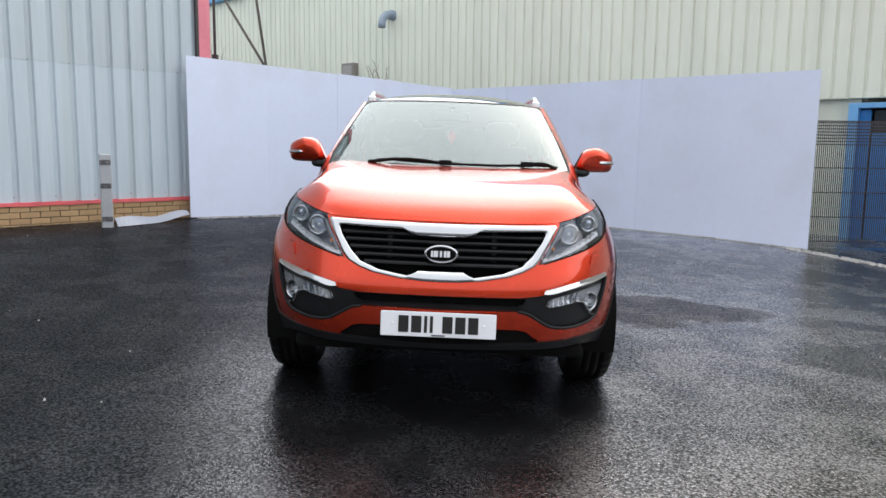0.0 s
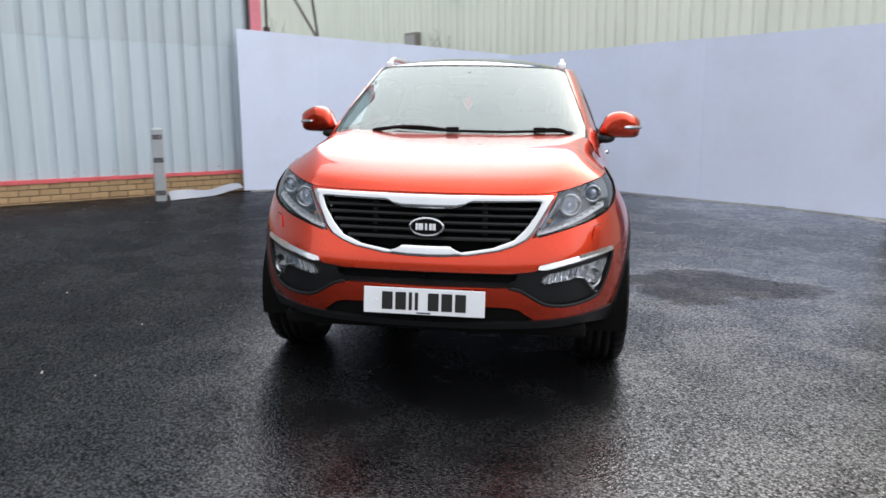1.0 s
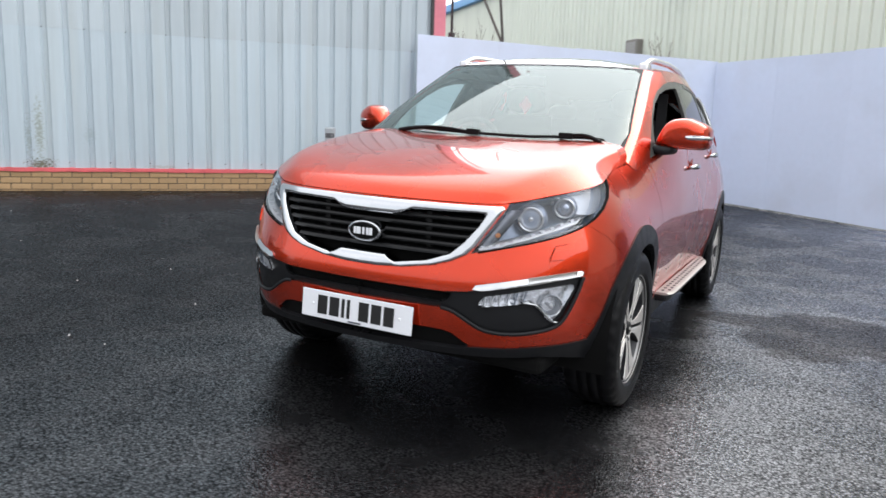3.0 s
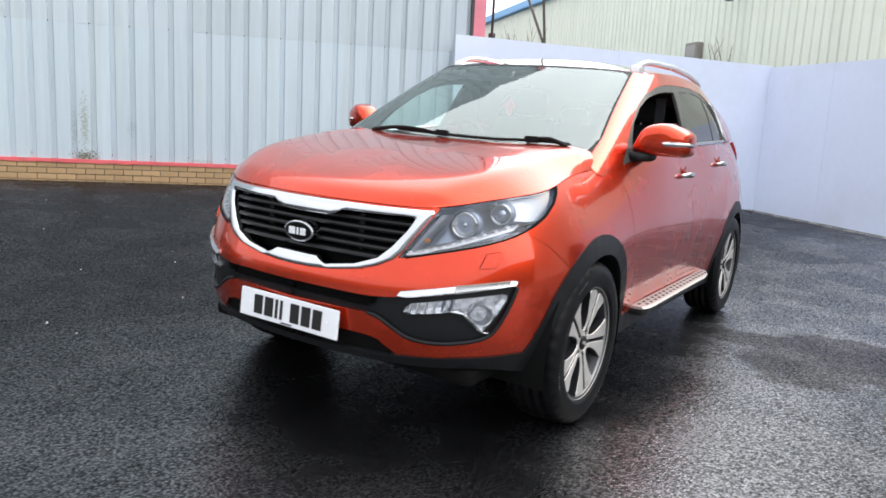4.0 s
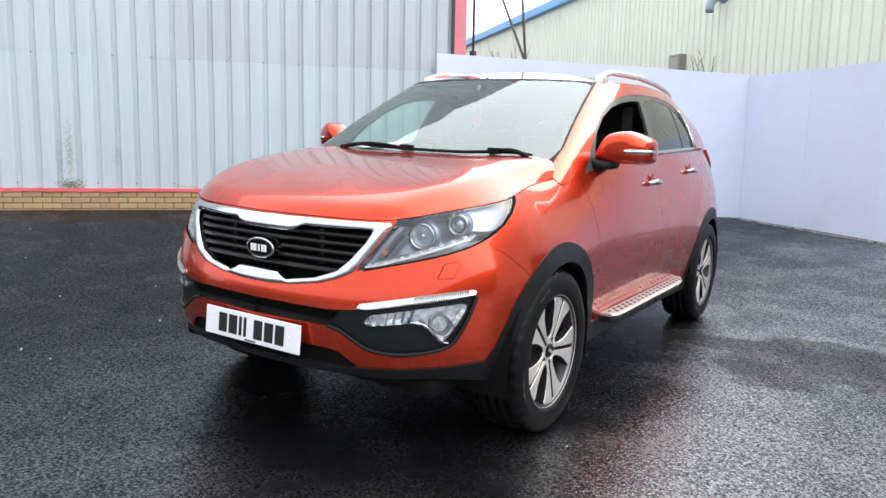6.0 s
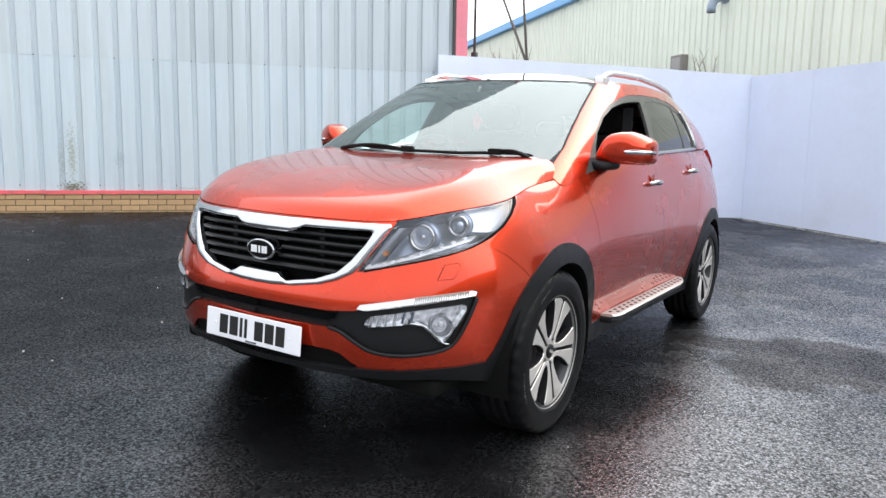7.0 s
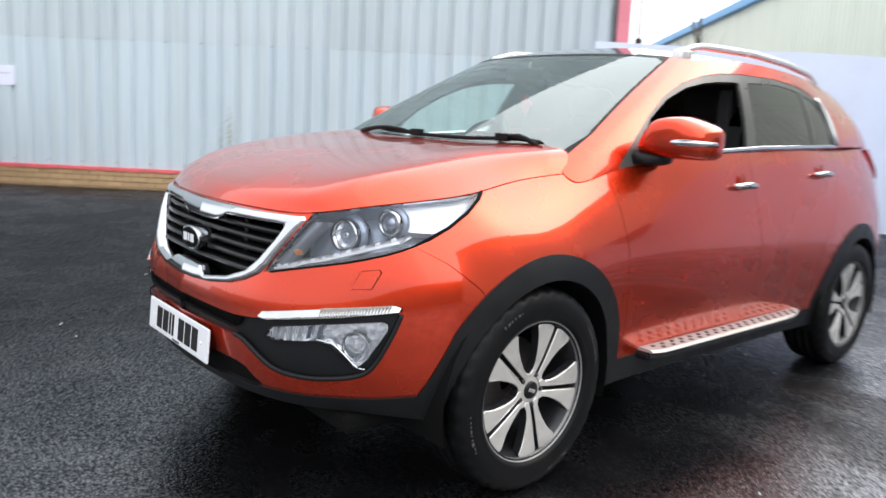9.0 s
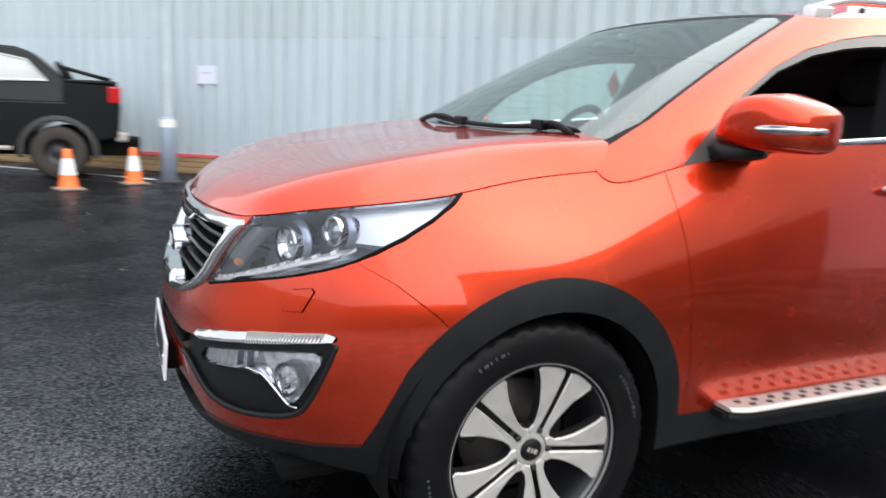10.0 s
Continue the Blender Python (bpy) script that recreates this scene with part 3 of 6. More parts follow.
FACETS = faceted("faceted_lamp_reflector", 40.0)
# the lining's bluish tone stands in for sky reflected in the lens
LAMP_SKY_TINT = surface("sky_tinted_lamp_lining", (0.31, 0.36, 0.45), 0.25, 0.45, 0.15, 12, 60)
LAMP_PANEL = surface("satin_lamp_panel", (0.50, 0.53, 0.58), 0.3, 0.5, 0.1, 12, 60)
LAMP_BALL = surface("coated_projector_glass", (0.30, 0.34, 0.42), 0.06, 0.7, 0.05, 8, 60, coat=1.0)
REFLECTOR = surface("lamp_reflector", (0.90, 0.91, 0.93), 0.2, 0.2, 0.12, 14, 60)
LAMP_GREY = surface("lamp_housing_grey", (0.19, 0.20, 0.23), 0.25, 0.5, 0.15, 12, 60)
AMBER = surface("amber_plastic", (0.65, 0.22, 0.05), 0.3, 0, 0.05, 10, 60)
RED_LENS = surface("red_lamp_lens", (0.45, 0.01, 0.012), 0.08, 0, 0.05, 6, 60, coat=0.6)
PLATE_WHITE = surface("white_reflective_plate", (0.74, 0.75, 0.78), 0.35, 0, 0.03, 8, 120)
BAR_BLACK = surface("black_plate_bars", (0.008, 0.008, 0.008), 0.4, 0, 0.05, 8, 60)
CLOTH = surface("charcoal_seat_cloth", (0.03, 0.031, 0.034), 0.85, 0, 0.2, 14, 300, 0.0006)
CABIN_BLACK = surface("black_cabin_plastic", (0.018, 0.018, 0.02), 0.6, 0, 0.15, 10, 120)
CABIN_PALE = surface("pale_cabin_lining", (0.32, 0.32, 0.31), 0.85, 0, 0.05, 10, 120)


# ---- surface tools ----
def natural(xs, ys):
    """Natural cubic spline through ys (n, k) at xs (n); returns a function of an array."""
    xs, ys = np.asarray(xs, float), np.asarray(ys, float)
    if ys.ndim == 1:
        ys = ys[:, None]
    n, h = len(xs), np.diff(xs)
    a, r = np.eye(n), np.zeros_like(ys)
    for i in range(1, n - 1):
        a[i, i - 1:i + 2] = h[i - 1], 2 * (h[i - 1] + h[i]), h[i]
        r[i] = 6 * ((ys[i + 1] - ys[i]) / h[i] - (ys[i] - ys[i - 1]) / h[i - 1])
    m = np.linalg.solve(a, r)
    def at(q):
        q = np.clip(np.atleast_1d(np.asarray(q, float)), xs[0], xs[-1])
        i = np.clip(np.searchsorted(xs, q) - 1, 0, n - 2)
        d, u, v = h[i][:, None], (xs[i + 1] - q)[:, None], (q - xs[i])[:, None]
        return (m[i] * u ** 3 + m[i + 1] * v ** 3) / (6 * d) + (ys[i] / d - m[i] * d / 6) * u + (ys[i + 1] / d - m[i + 1] * d / 6) * v
    return at


def chord(points):
    p = np.asarray(points, float)
    return np.concatenate(([0], np.cumsum(np.linalg.norm(np.diff(p, axis=0), axis=1))))


def rounded(points, per=5, closed=True):
    """A smooth closed loop through a few corner points."""
    p = [Vector(q) for q in points]
    out = []
    n = len(p)
    for i in range(n if closed else n - 1):
        a, b, c, d = p[(i - 1) % n], p[i], p[(i + 1) % n], p[(i + 2) % n]
        for k in range(per):
            t = k / per
            out.append(tuple(0.5 * ((2 * b) + (c - a) * t + (2 * a - 5 * b + 4 * c - d) * t * t + (3 * b - a - 3 * c + d) * t ** 3)))
    return out


def inside(p, poly):
    x, y = p
    hit = False
    for (x0, y0), (x1, y1) in zip(poly, poly[1:] + poly[:1]):
        if (y0 > y) != (y1 > y) and x < (x1 - x0) * (y - y0) / (y1 - y0) + x0:
            hit = not hit
    return hit


def grid_mesh(points):
    """A bmesh of quads from a (rows, columns, 3) array."""
    bm = bmesh.new()
    vs = [[bm.verts.new(c) for c in row] for row in points]
    for a, b in zip(vs, vs[1:]):
        for k in range(len(a) - 1):
            bm.faces.new((a[k], b[k], b[k + 1], a[k + 1]))
    return bm


def carve(bm, poly, axes, zone, where):
    """Cut the outline poly (in the two axes) into the mesh and give the faces inside it a zone number."""
    i, j = axes
    lo = (min(p[0] for p in poly) - 0.03, min(p[1] for p in poly) - 0.03)
    hi = (max(p[0] for p in poly) + 0.03, max(p[1] for p in poly) + 0.03)
    live = {f for f in bm.faces if any(lo[0] < v.co[i] < hi[0] and lo[1] < v.co[j] < hi[1] for v in f.verts) and where(f.calc_center_median())}
    for (a0, b0), (a1, b1) in zip(poly, poly[1:] + poly[:1]):
        if abs(a0 - a1) + abs(b0 - b1) < 1e-7:
            continue
        no, co = [0, 0, 0], [0, 0, 0]
        no[i], no[j], co[i], co[j] = b1 - b0, a0 - a1, a0, b0
        al, ah, bl, bh = min(a0, a1) - 0.002, max(a0, a1) + 0.002, min(b0, b1) - 0.002, max(b0, b1) + 0.002
        near = [f for f in live if max(v.co[i] for v in f.verts) > al and min(v.co[i] for v in f.verts) < ah and max(v.co[j] for v in f.verts) > bl and min(v.co[j] for v in f.verts) < bh]
        if not near:
            continue
        geom = list({e for f in near for e in f.edges}) + list({v for f in near for v in f.verts}) + near
        res = bmesh.ops.bisect_plane(bm, geom=geom, dist=1e-6, plane_co=co, plane_no=no)
        live = {f for f in live if f.is_valid} | {g for g in res["geom"] if isinstance(g, bmesh.types.BMFace)}
    count = 0
    for f in live:
        c = f.calc_center_median()
        if inside((c[i], c[j]), poly):
            f.material_index = zone
            count += 1
    return count


def take(bm, zone):
    """The faces of one zone as a mesh of their own."""
    out, seen = bmesh.new(), {}
    for f in bm.faces:
        if f.material_index == zone:
            loop = []
            for v in f.verts:
                if v.index not in seen:
                    seen[v.index] = out.verts.new(v.co)
                loop.append(seen[v.index])
            try:
                out.faces.new(loop)
            except ValueError:
                pass
    out.normal_update()
    return out


def shifted(bm, by):
    """Move every vertex along its normal."""
    bm.normal_update()
    moves = [(v, v.normal * by) for v in bm.verts]
    for v, d in moves:
        v.co += d
    return bm


def lip(bm, depth, keep_centre=True):
    """Turn the open edges inwards, so that a panel has an edge of that depth."""
    bm.normal_update()
    rim = [e for e in bm.edges if e.is_boundary and not (keep_centre and all(abs(v.co.x) < 1e-4 for v in e.verts))]
    normals = {v.index: v.normal.copy() for e in rim for v in e.verts}
    bm.verts.index_update()
    normals = {v: v.normal.copy() for e in rim for v in e.verts}
    res = bmesh.ops.extrude_edge_only(bm, edges=rim)
    fresh = [g for g in res["geom"] if isinstance(g, bmesh.types.BMVert)]
    for v in fresh:
        src = next((e.other_vert(v) for e in v.link_edges if e.other_vert(v) in normals), None)
        if src is not None:
            v.co -= normals[src] * depth
    for e in rim:
        e.smooth = False
    return bm


def mirrored(bm):
    """A copy of the mesh on the other side of the car."""
    out = bm.copy()
    for v in out.verts:
        v.co.x = -v.co.x
    bmesh.ops.reverse_faces(out, faces=out.faces)
    return out


def both_halves(bm):
    """Join a half with its mirror image along the centre line."""
    other = mirrored(bm)
    me = bpy.data.meshes.new("half")
    other.to_mesh(me)
    other.free()
    bm.from_mesh(me)
    bpy.data.meshes.remove(me)
    bmesh.ops.remove_doubles(bm, verts=[v for v in bm.verts if abs(v.co.x) < 1e-3], dist=5e-4)
    return bm


# ---- the car's lower body: one outline seen from above, drawn in by section profiles ----
OUTLINE = [(0, .068), (.2, .076), (.42, .106), (.592, .180), (.734, .306), (.846, .462), (.910, .66), (.926, .9), (.918, 1.3), (.912, 1.8), (.912, 2.4),
           (.916, 2.9), (.917, 3.4), (.892, 3.8), (.812, 4.13), (.68, 4.32), (.46, 4.42), (.25, 4.452), (0, 4.46)]
OUT_T = chord(OUTLINE)
outline_at = natural(OUT_T, OUTLINE)
LEVELS = [.20, .30, .40, .50, .60, .70, .80, .90, 1.0, 1.1, 1.2]
SECTIONS = {
    0: (.14, .050, .015, .004, .005, .040, .070, .100, .16, .24, .32),
    2: (.14, .055, .018, .006, .008, .038, .066, .100, .16, .24, .32),
    4: (.14, .060, .015, .004, .004, .020, .045, .085, .14, .22, .30),
    6: (.08, .050, .026, .012, .006, .012, .038, .086, .160, .25, .34),
    7: (.06, .045, .026, .012, .004, .006, .034, .092, .168, .26, .35),
    8: (.06, .050, .042, .030, .020, .014, .025, .058, .108, .170, .24),
    9: (.07, .060, .048, .028, .012, .006, .010, .024, .046, .076, .12),
    10: (.07, .060, .048, .028, .012, .006, .010, .024, .045, .072, .11),
    11: (.07, .060, .046, .026, .011, .006, .010, .024, .045, .072, .11),
    12: (.07, .050, .030, .012, .004, .004, .012, .030, .060, .10, .15),
    14: (.10, .050, .020, .010, .000, .010, .025, .045, .075, .11, .15),
    18: (.12, .040, .010, .000, .000, .020, .050, .080, .12, .16, .20),
}
SEC_T = [OUT_T[k] for k in SECTIONS]
section_weight = natural(SEC_T, np.eye(len(SEC_T)))
section_at = [natural(LEVELS, SECTIONS[k]) for k in SECTIONS]
TOP_EDGE = [.884, .884, .886, .895, .925, .950, .972, 1.008, 1.050, 1.112, 1.156, 1.176, 1.196, 1.20, 1.20, 1.19, 1.17, 1.16, 1.15]
BOTTOM_EDGE = [.312, .312, .314, .312, .308, .285, .25, .24, .25, .25, .25, .25, .25, .26, .28, .29, .29, .29, .29]
top_at, bottom_at = natural(OUT_T, TOP_EDGE), natural(OUT_T, BOTTOM_EDGE)


def body_point(t, z, inward=0.0):
    """Points of the lower body at outline places t and heights z (arrays of one size)."""
    t, z = np.asarray(t, float), np.asarray(z, float)
    p, e = outline_at(t), 1e-3
    way = outline_at(np.minimum(t + e, OUT_T[-1])) - outline_at(np.maximum(t - e, 0))
    way /= np.linalg.norm(way, axis=1)[:, None]
    nrm = np.stack([-way[:, 1], way[:, 0]], 1)
    d = sum(w * f(z)[:, 0] for w, f in zip(section_weight(t).T, section_at)) + inward
    q = p + nrm * d[:, None]
    q[:, 0] = np.where((t < 1e-6) | (t > OUT_T[-1] - 1e-6), 0.0, np.maximum(q[:, 0], 0.0))
    return np.stack([q[:, 0], q[:, 1], z], 1)


def front_y(x, z, inward=0.0):
    """Depth of the nose at half-width x and height z."""
    t = np.linspace(0, 2.0, 160)
    p = body_point(t, np.full_like(t, z), inward)
    k = int(np.argmax(p[:, 0] >= abs(x)))
    if k == 0:
        return float(p[0, 1])
    f = (abs(x) - p[k - 1, 0]) / max(1e-9, p[k, 0] - p[k - 1, 0])
    return float(p[k - 1, 1] + f * (p[k, 1] - p[k - 1, 1]))


def side_x(y, z):
    """Half-width of the body side at y and height z."""
    t = np.linspace(0.9, 4.9, 320)
    p = body_point(t, np.full_like(t, z))
    return float(np.interp(y, p[:, 1], p[:, 0]))


def body_grid(nt, nz, inward=0.0):
    t = np.linspace(0, OUT_T[-1], nt)
    rows = []
    for k in range(nz):
        v = k / (nz - 1)
        z = bottom_at(t)[:, 0] * (1 - v) + top_at(t)[:, 0] * v
        rows.append(body_point(t, z, inward))
    return np.array(rows)


def circle(cy, cz, r, n=48):
    return [(cy + r * math.cos(2 * math.pi * k / n), cz + r * math.sin(2 * math.pi * k / n)) for k in range(n)]


HUB_F, HUB_R, HUB_Z = 0.914, 3.535, 0.322
GRILLE_OUT = [(-.02, .881), (.30, .881), (.525, .884), (.533, .874), (.505, .820), (.455, .729), (.428, .700), (.376, .673), (.31, .652), (.186, .631), (.08, .623), (-.02, .622)]
GRILLE_IN = [(-.02, .820), (.10, .821), (.13, .828), (.175, .848), (.464, .855), (.474, .846), (.456, .806), (.412, .745), (.366, .700), (.28, .668), (.20, .655), (.150, .647), (.125, .656), (.100, .670), (-.02, .671)]
HEADLIGHT = [(.443, .706), (.580, .740), (.676, .766), (.750, .796), (.784, .818), (.83, .85), (.85, .905), (.85, .942), (.83, .985), (.82, 1.06), (.565, 1.0), (.546, .90), (.538, .876), (.51, .823)]
# its outer edge as (y, z) on the flank
LAMP_EDGE = [(.455, .823), (.50, .845), (.565, .878), (.64, .920), (.70, .957), (.727, .980)]
LAMP_FOOT = [(.443, .706), (.580, .740), (.676, .766), (.750, .796), (.784, .818)]
BEZEL = [(-.02, .561), (.36, .561), (.45, .569), (.60, .598), (.797, .636), (.806, .622), (.794, .565), (.780, .522), (.764, .478), (.748, .447), (.720, .428), (.67, .416), (.62, .410), (.56, .412), (.505, .424), (.46, .450), (.40, .486), (.35, .497), (-.02, .498)]
FOG = [(.493, .518), (.502, .538), (.520, .555), (.657, .582), (.776, .602), (.786, .596), (.787, .576), (.768, .525), (.750, .482), (.734, .460), (.722, .458), (.698, .495), (.674, .525), (.640, .530), (.52, .514)]
STRIP = [(.474, .580), (.482, .595), (.66, .630), (.795, .652), (.806, .647), (.806, .635), (.70, .611), (.51, .576)]
INTAKE = [(-.02, .412), (.30, .412), (.36, .410), (.40, .400), (.438, .370), (.462, .356), (.44, .342), (-.02, .338)]
ZONES = ("red", "gap", "chrome_surround", "grille", "headlight", "bezel", "fog", "strip", "intake", "lip", "fender", "front_door", "rear_door", "flare_f", "flare_r", "hole", "sill", "rear", "slot", "tail", "washer")
Z = {name: k for k, name in enumerate(ZONES)}


def seam(points, width=0.0036):
    """A thin closed outline along a line of points, for the gap between two panels."""
    p = [Vector(q) for q in points]
    left, right = [], []
    for k, q in enumerate(p):
        way = (p[min(k + 1, len(p) - 1)] - p[max(k - 1, 0)]).normalized()
        n = Vector((-way.y, way.x)) * width / 2
        left.append(tuple(q + n))
        right.append(tuple(q - n))
    return left + right[::-1]


def build_shell():
    bm = grid_mesh(body_grid(330, 66))
    bmesh.ops.reverse_faces(bm, faces=bm.faces)
    for f in bm.faces:
        f.material_index = Z["red"]
    nose, flank, tail = (lambda c: c.y < 0.85), (lambda c: c.x > 0.45), (lambda c: c.y > 3.0)
    side = (1, 2)
    door_front = [(1.425, .30), (1.425, .46), (1.395, .62), (1.365, .80), (1.338, 1.0), (1.322, 1.2)]
    door_mid = [(2.40, .30), (2.385, .60), (2.36, .80), (2.31, 1.0), (2.27, 1.25)]
    door_rear = [(3.02, .30), (3.00, .48), (3.04, .66), (3.14, .80), (3.21, .95), (3.24, 1.10), (3.24, 1.3)]
    def region(front_line, rear_line, zone):
        carve(bm, front_line + rear_line[::-1], side, zone, flank)

    region([(.445, 1.3), (.445, .829), (.54, .775), (.63, .703), (.70, .30)][::-1], door_front, Z["fender"])
    region(door_front, door_mid, Z["front_door"])
    region(door_mid, door_rear, Z["rear_door"])
    region(door_rear, [(5.0, .2), (5.0, 1.3)], Z["rear"])
    carve(bm, [(-.1, 1.3), (1.0, 1.3), (1.0, .2), (-.1, .2)], (0, 2), Z["rear"], lambda c: c.y > 3.9)
    for line in (door_front, door_mid, door_rear, [(.445, .829), (.54, .775), (.63, .703), (.70, .63)]):
        carve(bm, seam(line, .0022 if line[0][1] > .8 else .0026), side, Z["gap"], flank)
    carve(bm, [(3.87, 1.186), (4.6, 1.186), (4.6, 1.0), (4.14, 1.01), (4.02, 1.08)], side, Z["tail"], flank)
    # black lower edge
    carve(bm, [(-.02, .345), (.47, .350), (.60, .352), (.75, .360), (.84, .374), (.99, .384), (.99, .1), (-.02, .1)], (0, 2), Z["lip"], nose)
    carve(bm, [(1.2, .345), (3.3, .345), (3.3, .1), (1.2, .1)], side, Z["sill"], flank)
    # nose
    carve(bm, INTAKE, (0, 2), Z["intake"], nose)
    carve(bm, GRILLE_OUT, (0, 2), Z["chrome_surround"], nose)
    carve(bm, GRILLE_IN, (0, 2), Z["grille"], nose)
    carve(bm, HEADLIGHT, (0, 2), Z["headlight"], lambda c: c.y < 0.80)
    carve(bm, [(.735, 1.1)] + LAMP_EDGE[::-1] + [(.54, .776), (.64, .705), (.9, .705), (.9, 1.1)], side, Z["fender"], flank)
    carve(bm, BEZEL, (0, 2), Z["bezel"], nose)
    carve(bm, [(-.02, .556), (.36, .555), (.392, .555), (.381, .533), (.352, .519), (-.02, .526)], (0, 2), Z["slot"], nose)
    carve(bm, [(.7000, .6905), (.7430, .6945), (.7525, .7445), (.7460, .7535), (.7105, .7455)], (0, 2), Z["gap"], nose)
    carve(bm, [(.7015, .692), (.7415, .696), (.7505, .744), (.745, .7515), (.712, .744)], (0, 2), Z["washer"], nose)
    carve(bm, FOG, (0, 2), Z["fog"], nose)
    carve(bm, STRIP, (0, 2), Z["strip"], nose)
    # arches
    for cy, zone in ((HUB_F, "flare_f"), (HUB_R, "flare_r")):
        oy, oz, rr = (cy + .034, .326, .458) if zone == "flare_f" else (cy + .005, .335, .450)
        span = range(-12, 150, 5) if zone == "flare_f" else range(-12, 192, 5)
        ring = [(oy + rr * math.cos(a), oz + rr * math.sin(a)) for a in (math.radians(d) for d in span)]
        tail_end = [(cy - .440, .376), (cy - .45, .22), (cy + .45, .22)] if zone == "flare_f" else [(cy - .42, .22), (cy + .44, .22)]
        carve(bm, ring + tail_end, side, Z[zone], flank)
        carve(bm, circle(cy + .036, .322, .380), side, Z["hole"], flank)
        carve(bm, [(cy - .29, .15), (cy - .342, .325), (cy + .414, .325), (cy + .35, .15)], side, Z["hole"], flank)
    bmesh.ops.remove_doubles(bm, verts=bm.verts, dist=4e-4)
    bm.verts.index_update()
    return bm


CAR = thing("car", SLOPE, "orange-red metallic sport utility car with black arch trim on asphalt", "car")


def centre_part(name, bm, material, parent, label=""):
    return part(name, both_halves(bm), material, parent, label, True)


def side_parts(name, bm, material, parent, label="", smooth=True):
    """The same part on both sides of the car; returns both objects, +x first."""
    other = mirrored(bm)
    parents = parent if isinstance(parent, (list, tuple)) else (parent, parent)
    return [part(name, bm, material, parents[0], label, smooth), part(name, other, material, parents[1], label, smooth)]


def islands(bm):
    """Split a mesh into its connected pieces, each a mesh of its own."""
    bm.verts.index_update()
    left, found = set(range(len(bm.verts))), []
    verts = list(bm.verts)
    while left:
        stack, seen = [left.pop()], set()
        while stack:
            i = stack.pop()
            seen.add(i)
            for e in verts[i].link_edges:
                j = e.other_vert(verts[i]).index
                if j in left:
                    left.discard(j)
                    stack.append(j)
        found.append(seen)
    out = []
    for seen in found:
        piece = bm.copy()
        piece.verts.index_update()
        bmesh.ops.delete(piece, geom=[v for v in piece.verts if v.index not in seen], context="VERTS")
        if len(piece.faces) > 2:
            out.append(piece)
    return out


def build_body():
    shell = build_shell()
    centre_part("front_bumper", lip(take(shell, Z["red"]), 0.012), PAINT, CAR, "orange-red painted front bumper")
    side_parts("front_wing", lip(take(shell, Z["fender"]), 0.012), PAINT, CAR)
    doors = side_parts("front_door", lip(take(shell, Z["front_door"]), 0.012), PAINT, CAR)
    doors_r = side_parts("rear_door", lip(take(shell, Z["rear_door"]), 0.012), PAINT, CAR)
    centre_part("rear_body", lip(take(shell, Z["rear"]), 0.012), PAINT, CAR)
    centre_part("front_lip", lip(shifted(take(shell, Z["lip"]), 0.006), 0.03), BLACK_PLASTIC, CAR, "black plastic lower bumper lip")
    side_parts("sill", lip(shifted(take(shell, Z["sill"]), 0.004), 0.03), BLACK_PLASTIC, CAR, "black plastic sill")
    for zone in ("flare_f", "flare_r"):
        flare = take(shell, Z[zone])
        shifted(flare, 0.005)
        side_parts("wheel_arch_trim", lip(flare, 0.035), BLACK_PLASTIC, CAR, "matt black plastic wheel arch trim")
    # grille
    grille = part("grille", both_halves(shifted(take(shell, Z["grille"]), -0.075)), VOID, CAR, "black grille with thin slats", True)
    part("grille_surround", surround_shape(), CHROME, grille, "bright chrome surround", True)
    build_slats(grille)
    build_emblem(grille)
    centre_part("lower_intake", lip(shifted(take(shell, Z["intake"]), -0.014), -0.014), VOID, CAR, "black mesh lower air intake")
    slot = shifted(take(shell, Z["slot"]), -0.03)
    centre_part("bumper_slot", lip(slot, -0.03), VOID, CAR, "dark slot between the fog lamps")
    bezel = take(shell, Z["bezel"])
    lip(shifted(bezel, -0.014), -0.014)
    centre_part("fog_lamp_bezel", bezel, BLACK_PLASTIC, CAR, "black plastic bezel round the fog lamps")
    rim = [Vector((x, front_y(x, z, .004), z)) for x, z in rounded([(.806, .660), (.804, .628), (.796, .580), (.782, .528), (.765, .480), (.746, .446), (.715, .427), (.67, .416), (.62, .410), (.56, .412), (.505, .424), (.46, .450), (.40, .486), (.34, .498), (.28, .499)], 4, False)[4:-4]]
    side_parts("bezel_rim", tube(rim, .008, 8), BLACK_PLASTIC, CAR)
    strip = take(shell, Z["strip"])
    for v in strip.verts:
        # the lower edge stands proud, so that the face looks up
        v.co.y -= 0.004 + 0.008 * smooth01((float(np.interp(v.co.x, [.48, .66, .80], [.592, .630, .652])) - v.co.z) / .02)
    side_parts("bright_strip", lip(strip, 0.02), CHROME, CAR, "ribbed chrome strip over the fog lamp")
    ribs = bmesh.new()
    for k in range(24):
        x = .655 + .0058 * k
        top, low = np.interp(x, [.48, .66, .80], [.592, .628, .650]), np.interp(x, [.51, .70, .806], [.580, .614, .638])
        for z in np.linspace(low, top, 4):
            add_box(ribs, (x - .0011, front_y(x, z) - .0125, z - .004), (x + .0011, front_y(x, z) + .003, z + .004))
    side_parts("strip_ribs", ribs, SATIN_SILVER, CAR, "fine ribs of the bright strip", False)
    side_parts("washer_cover", lip(shifted(take(shell, Z["washer"]), .005), .012), PAINT, CAR, "painted headlamp washer cover")
    build_fog(shell)
    build_headlights(shell)
    side_parts("tail_lamp", lip(shifted(take(shell, Z["tail"]), .016), .02), RED_LENS, CAR, "red tail lamp")
